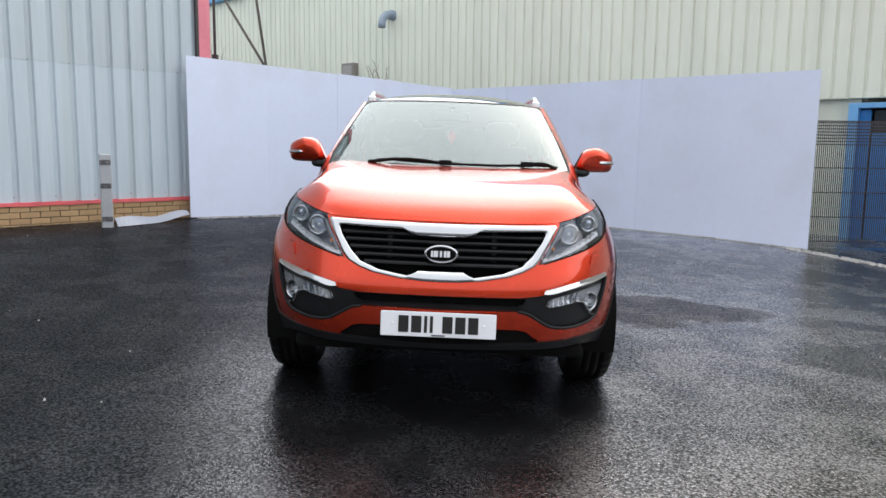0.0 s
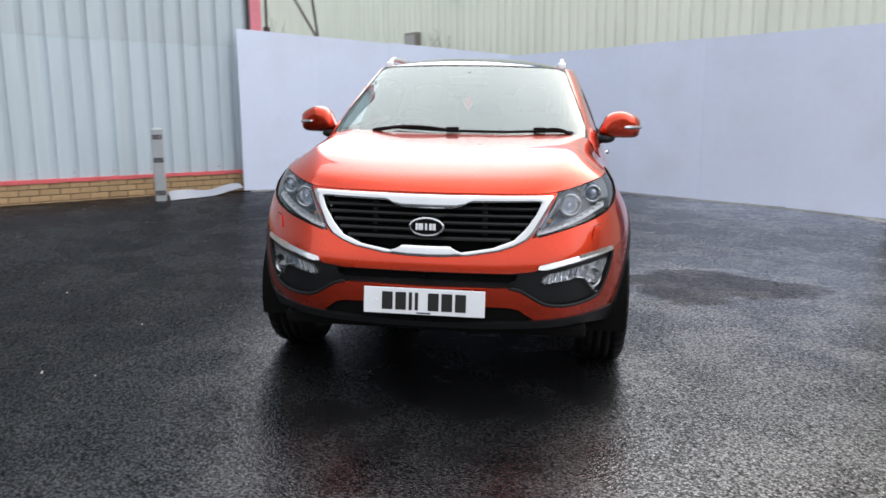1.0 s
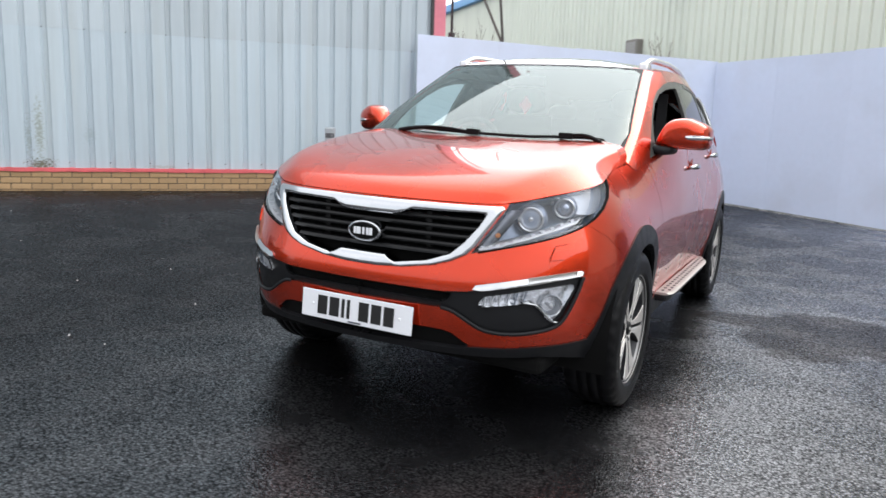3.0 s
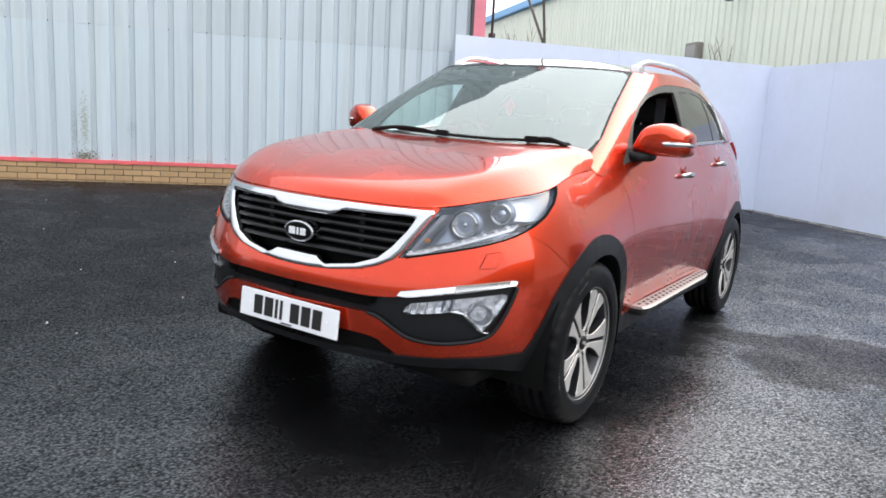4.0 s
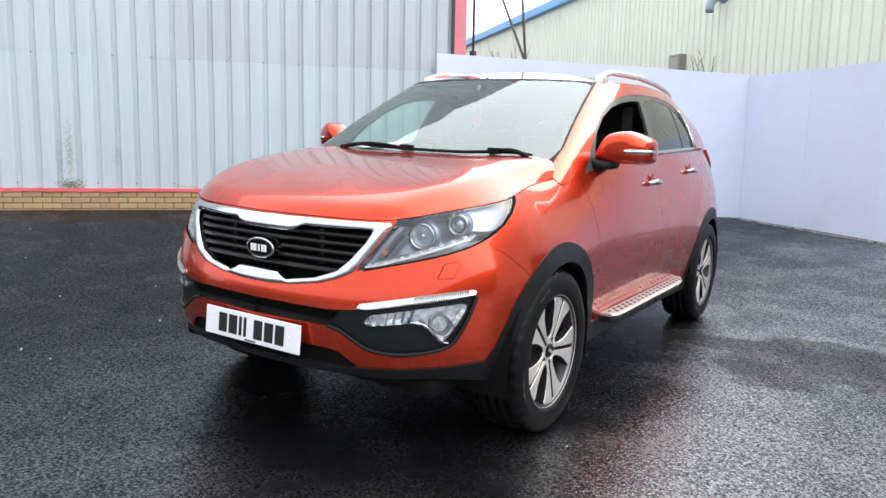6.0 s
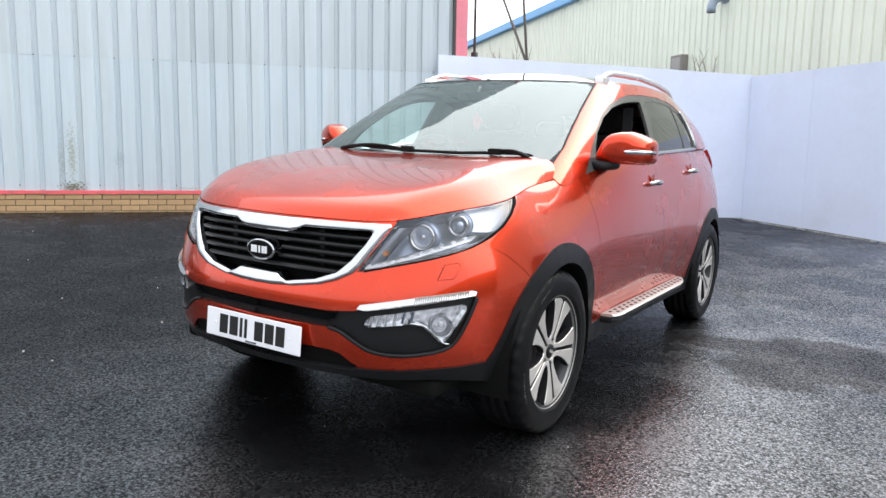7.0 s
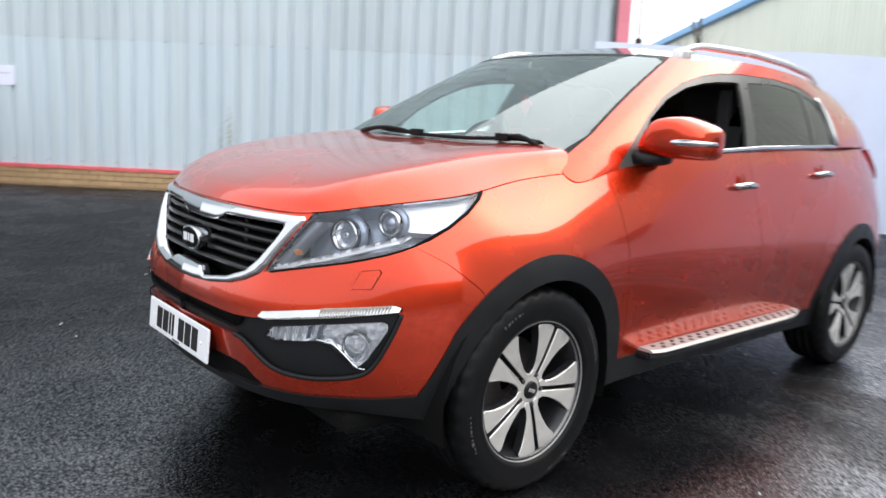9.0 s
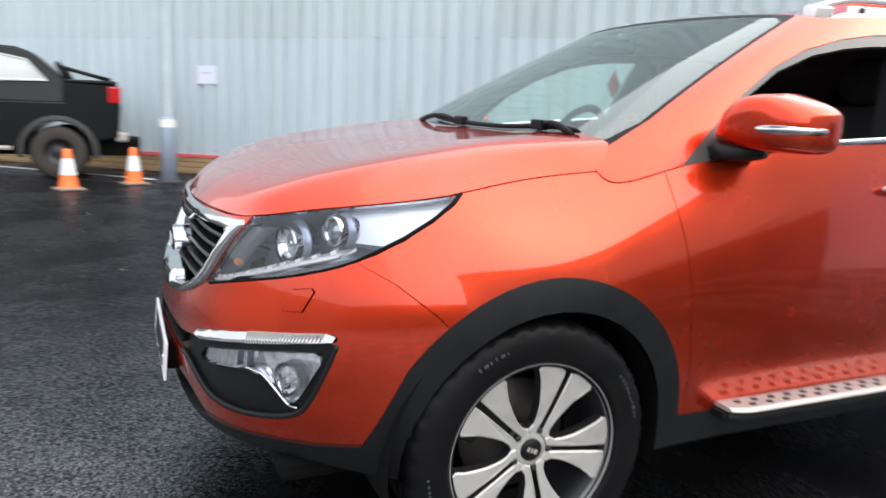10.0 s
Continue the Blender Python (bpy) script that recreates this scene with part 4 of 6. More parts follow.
    for gap in islands(shifted(take(shell, Z["gap"]), -.006)):
        side_parts("panel_gap", gap, VOID, CAR, "", False)
    shell.free()
    # inner body behind the panel gaps
    inner = grid_mesh(body_grid(120, 20, 0.03))
    bmesh.ops.reverse_faces(inner, faces=inner.faces)
    for cy in (HUB_F, HUB_R):
        carve(inner, circle(cy + .018, HUB_Z, .40, 28), (1, 2), 9, lambda c: c.x > 0.45)
        carve(inner, [(cy - .30, .15), (cy - .40, HUB_Z), (cy + .40, HUB_Z), (cy + .30, .15)], (1, 2), 9, lambda c: c.x > 0.45)
    carve(inner, [(-.1, 1.2), (.9, 1.2), (.9, .15), (-.1, .15)], (0, 2), 9, lambda c: c.y < 0.7)
    inner.verts.index_update()
    kept = take(inner, 0)
    inner.free()
    centre_part("inner_body", kept, PAINT, CAR)
    part("underbody", box((-.70, .30, .235), (.70, 4.25, .30), .02), VOID, CAR)
    part("radiator_panel", box((-.46, .27, .30), (.46, .31, .84), .01), VOID, CAR)
    part("bumper_beam", box((-.66, .33, .25), (.66, .37, .58), .01), VOID, CAR)
    for cy in (HUB_F, HUB_R):
        liner = bmesh.new()
        arc = [(cy + .40 * math.cos(a), HUB_Z + .40 * math.sin(a)) for a in (math.pi * k / 18 - 0.25 for k in range(22))]
        rows = [[liner.verts.new((x, y, z)) for y, z in arc] for x in (.50, .70, .895)]
        for a, b in zip(rows, rows[1:]):
            for k in range(len(arc) - 1):
                liner.faces.new((a[k], a[k + 1], b[k + 1], b[k]))
        liner.faces.new(rows[0])
        side_parts("wheel_liner", liner, VOID, CAR)
    for ob in doors:
        build_handle(ob, 2.205, 0.998)
    for ob in doors_r:
        build_handle(ob, 3.02, 1.050)


def edge_at(poly, angle, centre=(0.0, .75)):
    """Where a ray from the centre of the grille meets an outline."""
    dx, dz = math.cos(angle), math.sin(angle)
    far = 0.0
    for (x0, z0), (x1, z1) in zip(poly, poly[1:]):
        ex, ez, px, pz = x1 - x0, z1 - z0, x0 - centre[0], z0 - centre[1]
        det = ex * dz - ez * dx
        if abs(det) < 1e-12:
            continue
        r, u = (ex * pz - ez * px) / det, (dx * pz - dz * px) / det
        if r > 0 and -1e-6 <= u <= 1 + 1e-6:
            far = max(far, r)
    return centre[0] + far * dx, centre[1] + far * dz


def surround_shape():
    """The chrome frame: a rounded bar between the inner and the outer outline of the grille."""
    angles = sorted({math.pi / 2 - math.pi * k / 150 for k in range(151)} | {math.atan2(z - .75, x) for x, z in GRILLE_IN + GRILLE_OUT if x > 0.01})
    profile = ((-.02, -.045), (0.0, .002), (.10, .0085), (.30, .0115), (.70, .0115), (.90, .0085), (1.0, .002), (1.02, -.045))
    bm, rows = bmesh.new(), []
    for a in angles + [math.pi - a for a in angles[::-1]][1:-1]:
        s, b = (1, a) if a <= math.pi / 2 + 1e-9 else (-1, math.pi - a)
        (xo, zo), (xi, zi) = edge_at(GRILLE_OUT, b), edge_at(GRILLE_IN, b)
        row = []
        for w, out in profile:
            x, z = xo + (xi - xo) * w, zo + (zi - zo) * w
            row.append(bm.verts.new((s * max(x, 0.0), front_y(x, z) - out, z)))
        rows.append(row)
    for p, q in zip(rows, rows[1:] + rows[:1]):
        for k in range(len(profile) - 1):
            bm.faces.new((p[k], p[k + 1], q[k + 1], q[k]))
    bmesh.ops.remove_doubles(bm, verts=bm.verts, dist=1e-5)
    bmesh.ops.recalc_face_normals(bm, faces=bm.faces)
    return bm


def grille_half_width(z):
    """Half-width of the opening at a height."""
    xs = []
    for (x0, z0), (x1, z1) in zip(GRILLE_IN, GRILLE_IN[1:]):
        if (z0 - z) * (z1 - z) <= 0 and abs(z1 - z0) > 1e-6 and max(x0, x1) > 0.2:
            xs.append(x0 + (x1 - x0) * (z - z0) / (z1 - z0))
    return max(xs) if xs else 0.38


def build_slats(parent):
    for z in (.695, .727, .759, .791, .822):
        w = grille_half_width(z)
        bm = bmesh.new()
        rings = []
        n = 40
        for k in range(n + 1):
            x = -w + 2 * w * k / n
            y = front_y(x, z, 0.016)
            prof = ((y, z + .001), (y + .004, z + .0075), (y + .045, z + .010), (y + .045, z - .004), (y + .004, z - .0065))
            rings.append([bm.verts.new((x, py, pz)) for py, pz in prof])
        for a, b in zip(rings, rings[1:]):
            for k in range(5):
                bm.faces.new((a[k], b[k], b[(k + 1) % 5], a[(k + 1) % 5]))
        bm.faces.new(rings[0])
        bm.faces.new(rings[-1][::-1])
        bmesh.ops.recalc_face_normals(bm, faces=bm.faces)
        part("slat", bm, DARK_TRIM, parent)
    for x in (-.24, .24):
        y = front_y(x, .75, 0.055)
        part("grille_post", box((x - .012, y, .68), (x + .012, y + .012, .84), .003), DARK_TRIM, parent)


def oval(a, b, y0, y1, z, n=48, dome=0.0):
    """A disc of oval outline facing the front."""
    bm = bmesh.new()
    back = [bm.verts.new((a * math.cos(t), y1, z + b * math.sin(t))) for t in (2 * math.pi * k / n for k in range(n))]
    rim = [bm.verts.new((a * math.cos(t), y0 + .003, z + b * math.sin(t))) for t in (2 * math.pi * k / n for k in range(n))]
    face = [bm.verts.new((a * .93 * math.cos(t), y0, z + b * .90 * math.sin(t))) for t in (2 * math.pi * k / n for k in range(n))]
    for p, q in ((back, rim), (rim, face)):
        for k in range(n):
            bm.faces.new((p[k], p[(k + 1) % n], q[(k + 1) % n], q[k]))
    bm.faces.new(face)
    bm.faces.new(back[::-1])
    bmesh.ops.recalc_face_normals(bm, faces=bm.faces)
    return bm


def build_emblem(parent):
    y = front_y(0, .745)
    part("emblem_rim", oval(.076, .040, y - .022, y + .05, .747), CHROME, parent, "chrome oval badge rim")
    part("emblem_face", oval(.068, .033, y - .0245, y - .018, .747), VOID, parent, "black oval badge face")
    marks = bmesh.new()
    for x0, x1, lean in ((-.046, -.036, 0), (-.034, -.014, 1), (-.006, .004, 0), (.012, .024, -1), (.026, .040, 2)):
        for k in range(1):
            add_box(marks, (x0, y - .0262, .733), (x1, y - .0235, .761), 0.001)
    # white base colour stands in for the bright reflection in the chrome bars
    part("emblem_mark", marks, PLATE_WHITE, parent, "raised plain bars, white for the shine of chrome")


def build_handle(door, y, z):
    s = 1 if door.data.vertices[0].co.x > 0 else -1
    x = side_x(y, z)
    cup = lathe([(0.0, -.004), (.030, -.004), (.036, .001), (.040, .0015)], 28, "x")
    for v in cup.verts:
        v.co = Vector((s * (x + v.co.x + .002), y - .012 + v.co.y * .80, z + v.co.z * 1.25))
    part("handle_cup", cup, surface("shaded_red_recess", (0.30, 0.03, 0.012), 0.35, 0.2, 0.05, 6, 60, coat=0.6) if "shaded_red_recess" not in bpy.data.materials else bpy.data.materials["shaded_red_recess"], door, "round recess behind the handle", True)
    bar = bmesh.new()
    pts, rad = [], []
    for k in range(13):
        u = k / 12
        pts.append((s * (x + .008 + .032 * math.sin(math.pi * u) ** 0.5), y - .095 + .19 * u, z + .004 * math.sin(math.pi * u)))
        rad.append(.007 + .006 * math.sin(math.pi * u) ** 0.6)
    add_tube(bar, pts, rad, 14)
    for v in bar.verts:
        v.co.z = z + (v.co.z - z) * 1.25
    part("handle", bar, CHROME, door, "chrome pull handle", True)


def build_fog(shell):
    base = take(shell, Z["fog"])
    lens = base.copy()
    lens.normal_update()
    lamps = side_parts("fog_lamp", lip(shifted(base, -0.034), -0.030), FACETS, CAR, "clear fog lamp with a bright faceted reflector")
    side_parts("lens", lip(shifted(lens, -0.006), 0.01), CLEAR, lamps)
    for s, lamp in zip((1, -1), lamps):
        # the bowl faces outwards with the corner of the bumper
        c, way = (s * .716, front_y(.716, .520) + .022, .520), (s * .62, -1, 0.0)
        part("reflector_bowl", ring_at(c, way, [(.010, -.034), (.024, -.024), (.036, -.008), (.041, .006), (.044, .004)], 28), CHROME, lamp, "", True)
        part("bulb_cap", ring_at(c, way, [(0.0, .004), (.008, .002), (.010, -.008), (.010, -.03)], 16), REFLECTOR, lamp, "", True)
        for k in range(6):
            x = .512 + .026 * k
            z = .530 + .0052 * k
            yy = front_y(x, z)
            rib = box((-.0022, .010, -.020), (.0022, .026, .020), .001)
            bmesh.ops.transform(rib, matrix=pose(s * x, yy, z, 0, s * 14, s * 12), verts=rib.verts)
            part("lamp_rib", rib, REFLECTOR if k < 4 else LAMP_SKY_TINT, lamp)
        edge = [Vector((s * x, front_y(x, z) + .010, z)) for x, z in rounded([(.64, .530), (.655, .530), (.676, .524), (.699, .495), (.723, .459), (.735, .461)], 4, False)]
        part("lamp_brow", tube(edge, .004, 6), CHROME, lamp, "", True)


def ring_at(centre, way, profile, sides=36):
    """A turned part with its axis along way."""
    bm = lathe(profile, sides)
    turn = Vector(way).to_track_quat("Z", "Y").to_matrix().to_4x4()
    bmesh.ops.transform(bm, matrix=Matrix.Translation(centre) @ turn, verts=bm.verts)
    return bm


def build_headlights(shell):
    base = take(shell, Z["headlight"])
    lens = base.copy()
    lens.normal_update()
    rim = base.copy()
    rim.normal_update()
    rim.faces.ensure_lookup_table()
    for f in rim.faces:
        f.material_index = 0
    carve(rim, [(x - .004, z - .01) for x, z in LAMP_FOOT] + [(x - .006, z + .011) for x, z in LAMP_FOOT[:0:-1]], (0, 2), 1, lambda c: c.x > .55)
    carve(rim, [(.728, .900), (.748, .872), (.80, .868), (.86, .90), (.86, 1.1), (.65, 1.1), (.68, .945)], (0, 2), 2, lambda c: True)
    rim.verts.index_update()
    lamps = side_parts("headlight", lip(shifted(base, -0.12), -0.115), LAMP_SKY_TINT, CAR, "clear-lens headlight with two round projectors")
    side_parts("lens_border", lip(shifted(take(rim, 1), -0.006), .01), GLOSS_BLACK, lamps, "black lower border behind the lens")
    side_parts("outer_reflector", lip(shifted(take(rim, 2), -0.035), .05), LAMP_PANEL, lamps, "bright outer reflector panel")
    rim.free()
    side_parts("lens", lip(shifted(lens, -0.002), 0.012), CLEAR, lamps)
    seal = [Vector((x, front_y(x, z, -.001), z)) for x, z in ((.470, .711), (.525, .7255), (.58, .740), (.63, .753), (.676, .766), (.715, .780), (.750, .796), (.770, .808))] + [Vector((side_x(y, z) + .001, y, z)) for y, z in LAMP_EDGE]
    side_parts("lens_seal", tube(seal, [.0035] * 9 + [.006] * 5 + [.002], 6), VOID, lamps)
    # silver lower tray, projectors
    for s, lamp in zip((1, -1), lamps):
        for x, z, r, back in ((.598, .834, .049, .085), (.698, .880, .038, .060)):
            y = front_y(x, z) + back
            c, way = (s * x, y, z), (s * 0.30, -1, 0.02)
            part("projector_ring", ring_at(c, way, [(r * .72, .004), (r * .80, .018), (r, .022), (r * 1.04, .012), (r * 1.04, -.05)]), CHROME, lamp, "", True)
            if r < .04:
                part("projector_ball", ring_at(c, way, [(0.0, .026), (r * .3, .0245), (r * .55, .018), (r * .72, .006), (r * .75, -.01)]), LAMP_BALL, lamp, "coated glass projector lens", True)
            else:
                part("projector_dish", ring_at(c, way, [(0.0, -.020), (r * .25, -.018), (r * .5, -.008), (r * .74, .012)]), FACETS, lamp, "bright faceted dish", True)
                part("bulb_shield", ring_at(c, way, [(0.0, .010), (.008, .009), (.011, .004), (.011, -.012)], 20), CHROME, lamp, "", True)
            part("projector_bowl", ring_at(c, way, [(0.0, .0), (r * .9, .0), (r * 1.25, -.01), (r * 1.3, -.02)]), LAMP_SKY_TINT, lamp, "", True)
        n = 11
        for k in range(n):
            u = k / (n - 1)
            x = .475 + .265 * u
            z = .716 + .106 * u ** 1.35 + .014
            y = front_y(x, z) + .016
            tile = box((-.008, -.002, -.0045), (.008, .02, .0045), .0015)
            bmesh.ops.transform(tile, matrix=pose(s * x, y, z, 0, -s * 18 * (0.6 + u), s * (22 + 34 * u)), verts=tile.verts)
            part("day_light", tile, REFLECTOR, lamp)
        y = front_y(.51, .77) + .035
        part("indicator_bulb", ring_at((s * .515, y, .775), (s * .2, -1, 0), [(0, .012), (.007, .009), (.010, 0), (.010, -.02)], 20), AMBER, lamp, "", True)
        tray = bmesh.new()
        rows = []
        for k in range(25):
            u = k / 24
            x = .465 + .29 * u
            z = .722 + .108 * u ** 1.35
            rows.append([tray.verts.new((s * x, front_y(x, z) + dy, z + dz)) for dy, dz in ((.010, .0), (.052, .020), (.054, .012), (.012, -.006))])
        for a, b in zip(rows, rows[1:]):
            for k in range(4):
                tray.faces.new((a[k], b[k], b[(k + 1) % 4], a[(k + 1) % 4]))
        bmesh.ops.recalc_face_normals(tray, faces=tray.faces)
        part("lamp_tray", tray, REFLECTOR, lamp, "", True)
        inner = bmesh.new()
        rows = []
        for k in range(13):
            u = k / 12
            z0 = .72 + .15 * u
            x0 = .462 + .085 * u
            rows.append([inner.verts.new((s * (x0 + dx), front_y(x0 + dx, z0) + dy, z0)) for dx, dy in ((.004, .012), (.035, .045), (.03, .052), (.0, .02))])
        for a, b in zip(rows, rows[1:]):
            for k in range(4):
                inner.faces.new((a[k], b[k], b[(k + 1) % 4], a[(k + 1) % 4]))
        bmesh.ops.recalc_face_normals(inner, faces=inner.faces)
        part("lamp_edge", inner, LAMP_GREY, lamp, "", True)


# ---- bonnet ----
HOOD_T = np.linspace(OUT_T[3] - 0.02, OUT_T[8] - 0.125, 12)
HOOD_SIDE = body_point(HOOD_T, top_at(HOOD_T)[:, 0], 0.0035) + np.array((0, 0, 0.003))
HOOD_MID = [(0, .160, .888), (0, .192, .925), (0, .27, .968), (0, .42, 1.016), (0, .68, 1.068), (0, .90, 1.100), (0, 1.075, 1.121)]


def edge_roll(u, crease, soft):
    """Nought up to the crease, then a straight fall, with a soft bend between."""
    return soft * math.log1p(math.exp((u - crease) / soft))


def hood_surface(nu=50, nt=90):
    side = natural(chord(HOOD_SIDE) / chord(HOOD_SIDE)[-1], HOOD_SIDE)
    mid = natural(chord(HOOD_MID) / chord(HOOD_MID)[-1], HOOD_MID)
    rows = []
    for k in range(nt):
        t = k / (nt - 1)
        e, c = side(t)[0], mid(t)[0]
        row = []
        for j in range(nu):
            u = j / (nu - 1)
            x = e[0] * u
            # nearly flat across to a soft crease, then down to the shut line
            rear = smooth01((t - 0.40) / 0.55)
            crease = 0.90 - 0.05 * math.sin(math.pi * min(1.0, t * 1.1)) + 0.055 * rear
            soft = 0.035 - 0.018 * rear
            fall = 0.06 * (1 - rear) * u ** 2.2 + (0.94 + 0.06 * rear) * edge_roll(u, crease, soft) / edge_roll(1.0, crease, soft)
            y = c[1] + (e[1] - c[1]) * u ** 2.0 + 0.055 * t ** 6 * math.exp(-((u - 0.90) / 0.12) ** 2) * smooth01((1 - u) / 0.05)
            z = c[2] + (e[2] - c[2]) * fall
            z += 0.011 * math.exp(-((u - 0.80) / (0.26 if u < 0.80 else 0.09)) ** 2) * smooth01(t * 1.5)
            row.append((x, y, z))
        rows.append(row)
    return np.array(rows)


def build_bonnet():
    bm = grid_mesh(hood_surface())
    bmesh.ops.recalc_face_normals(bm, faces=bm.faces)
    if sum(f.normal.z for f in bm.faces) < 0:
        bmesh.ops.reverse_faces(bm, faces=bm.faces)
    centre_part("bonnet", lip(bm, 0.014), PAINT, CAR, "orange-red bonnet with soft shoulder lines")


# ---- cabin ----
CABIN_LOW = [(0, 1.065, 1.105), (.25, 1.075, 1.108), (.48, 1.115, 1.114), (.690, 1.125, 1.088), (.786, 1.168, 1.012), (.802, 1.40, 1.060), (.824, 1.78, 1.106), (.836, 2.3, 1.150), (.828, 3.0, 1.176), (.806, 3.4, 1.196), (.756, 3.8, 1.20), (.662, 4.08, 1.20), (.43, 4.25, 1.18), (0, 4.30, 1.15)]
CABIN_TOP = [(0, 1.835, 1.540), (.21, 1.850, 1.540), (.42, 1.895, 1.537), (.575, 1.955, 1.530), (.628, 2.03, 1.522), (.648, 2.15, 1.532), (.656, 2.30, 1.545), (.655, 2.6, 1.556), (.638, 3.05, 1.548), (.612, 3.35, 1.528), (.575, 3.65, 1.50), (.52, 3.88, 1.475), (.34, 4.03, 1.475), (0, 4.08, 1.48)]
CAB_T = np.arange(len(CABIN_LOW), dtype=float)
cabin_low, cabin_top = natural(CAB_T, CABIN_LOW), natural(CAB_T, CABIN_TOP)


def cabin_grid(nt=300, nh=40, inward=0.0):
    t = np.linspace(0, CAB_T[-1], nt)
    lo, hi = cabin_low(t), cabin_top(t)
    way = np.gradient((lo + hi) / 2, axis=0)[:, :2]
    way /= np.linalg.norm(way, axis=1)[:, None]
    nrm = np.stack([way[:, 1], -way[:, 0], np.zeros(nt)], 1)
    rows = []
    for k in range(nh):
        h = k / (nh - 1)
        p = lo * (1 - h) + hi * h + nrm * (0.030 * 4 * h * (1 - h) * (0.4 + 0.6 * np.clip(np.abs(t - 6) / 6, 0, 1)))[:, None] - nrm * inward
        p[0, 0] = p[-1, 0] = 0.0
        rows.append(p)
    return np.array(rows)


def cabin_x(y, z):
    """Half-width of the cabin side."""
    g = cabin_grid(160, 24)[:, 45:120, :].reshape(-1, 3)
    d = (g[:, 1] - y) ** 2 + (g[:, 2] - z) ** 2
    near = np.argsort(d)[:4]
    w = 1 / (d[near] + 1e-6)
    return float((g[near, 0] * w).sum() / w.sum())


FRAME_OUT = [(1.385, 1.040), (1.395, 1.066), (1.49, 1.150), (1.64, 1.265), (1.775, 1.349), (1.916, 1.412), (2.08, 1.457), (2.22, 1.480), (2.40, 1.493), (2.75, 1.500), (3.0, 1.487), (3.14, 1.458), (3.225, 1.420), (3.255, 1.37), (3.28, 1.20), (3.28, 1.10), (2.0, 1.00), (1.385, 1.00)]
WIN_FRONT = [(1.545, 1.00), (1.545, 1.140), (1.58, 1.190), (1.65, 1.256), (1.79, 1.340), (1.94, 1.398), (2.08, 1.428), (2.20, 1.443), (2.345, 1.452), (2.360, 1.444), (2.265, 1.10), (2.265, 1.00)]
WIN_REAR = [(2.345, 1.10), (2.440, 1.450), (2.458, 1.460), (2.75, 1.474), (2.93, 1.464), (3.005, 1.455), (2.965, 1.10)]
WIN_QUARTER = [(2.99, 1.10), (3.03, 1.448), (3.13, 1.425), (3.19, 1.392), (3.215, 1.355), (3.235, 1.21), (3.235, 1.10)]


def build_cabin():
    bm = grid_mesh(cabin_grid())
    bmesh.ops.reverse_faces(bm, faces=bm.faces)
    for f in bm.faces:
        f.material_index = 0
    flank, front = (lambda c: c.x > 0.50 and c.y > 1.3), (lambda c: c.y < 2.05)
    carve(bm, FRAME_OUT, (1, 2), 1, flank)
    carve(bm, WIN_FRONT, (1, 2), 2, flank)
    carve(bm, WIN_REAR, (1, 2), 3, flank)
    carve(bm, WIN_QUARTER, (1, 2), 4, flank)
    screen = [(-.02, 1.122), (.35, 1.124), (.50, 1.123), (.60, 1.110), (.660, 1.096), (.698, 1.098), (.704, 1.17), (.592, 1.504), (.560, 1.520), (.48, 1.527), (-.02, 1.532)]
    band = [(-.02, 1.05), (.68, 1.05), (.721, 1.10), (.709, 1.18), (.600, 1.512), (.572, 1.60), (-.02, 1.60)]
    carve(bm, band, (0, 2), 5, lambda c: c.y < 2.0 and c.x < .75)
    carve(bm, screen, (0, 2), 6, lambda c: c.y < 2.0 and c.x < .75)
    carve(bm, [(-.02, 1.22), (.52, 1.22), (.50, 1.44), (-.02, 1.45)], (0, 2), 7, lambda c: c.y > 3.7)
    bm.verts.index_update()
    centre_part("pillar_panel", lip(take(bm, 0), 0.012), PAINT, CAR)
    side_parts("window_frame", lip(shifted(take(bm, 1), -0.003), 0.014), GREY_FRAME, CAR, "dark satin door window frame")
    for zone, mat in ((3, TINTED), (4, TINTED)):
        for ob in side_parts("rear_side_window", shifted(take(bm, zone), -0.006), mat, CAR, "dark privacy glass"):
            ob.visible_shadow = False
    # the left front window stands open, the right one is up
    pane = mirrored(shifted(take(bm, 2), -0.006))
    bmesh.ops.reverse_faces(pane, faces=pane.faces)  # its gloss belongs to the cabin side
    part("front_side_window", pane, SIDE_GLASS, CAR, "green-tinted side window", True).visible_shadow = False
    centre_part("windscreen_border", lip(take(bm, 5), 0.01), RUBBER, CAR, "black border of the windscreen")
    part("windscreen", both_halves(shifted(take(bm, 6), -0.001)), SCREEN, CAR, "green-tinted windscreen", True).visible_shadow = False
    part("rear_window", both_halves(shifted(take(bm, 7), -0.001)), TINTED, CAR, "dark rear window", True).visible_shadow = False
    for zone in (0, 1):
        inner = shifted(take(bm, zone), -0.022)
        bmesh.ops.reverse_faces(inner, faces=inner.faces)
        side_parts("pillar_lining", inner, CABIN_PALE if zone == 0 else CABIN_BLACK, CAR)
    bm.free()
    build_roof()
    # bright line under the windows and bright rear edge
    line = []
    for k in range(40):
        y = 1.60 + 1.65 * k / 39
        z = float(np.interp(y, [1.35, 1.5, 1.8, 2.04, 2.4, 3.06, 3.3], [1.078, 1.092, 1.121, 1.140, 1.163, 1.187, 1.197]))
        line.append((cabin_x(y, z) + .004, y, z))
    side_parts("belt_strip", strip_along(line, .022, .010), CHROME, CAR, "bright strip under the side windows")
    edge = [(cabin_x(y, z) + .005, y, z) for y, z in ((3.272, 1.200), (3.270, 1.26), (3.264, 1.32), (3.250, 1.375), (3.228, 1.415), (3.19, 1.440))]
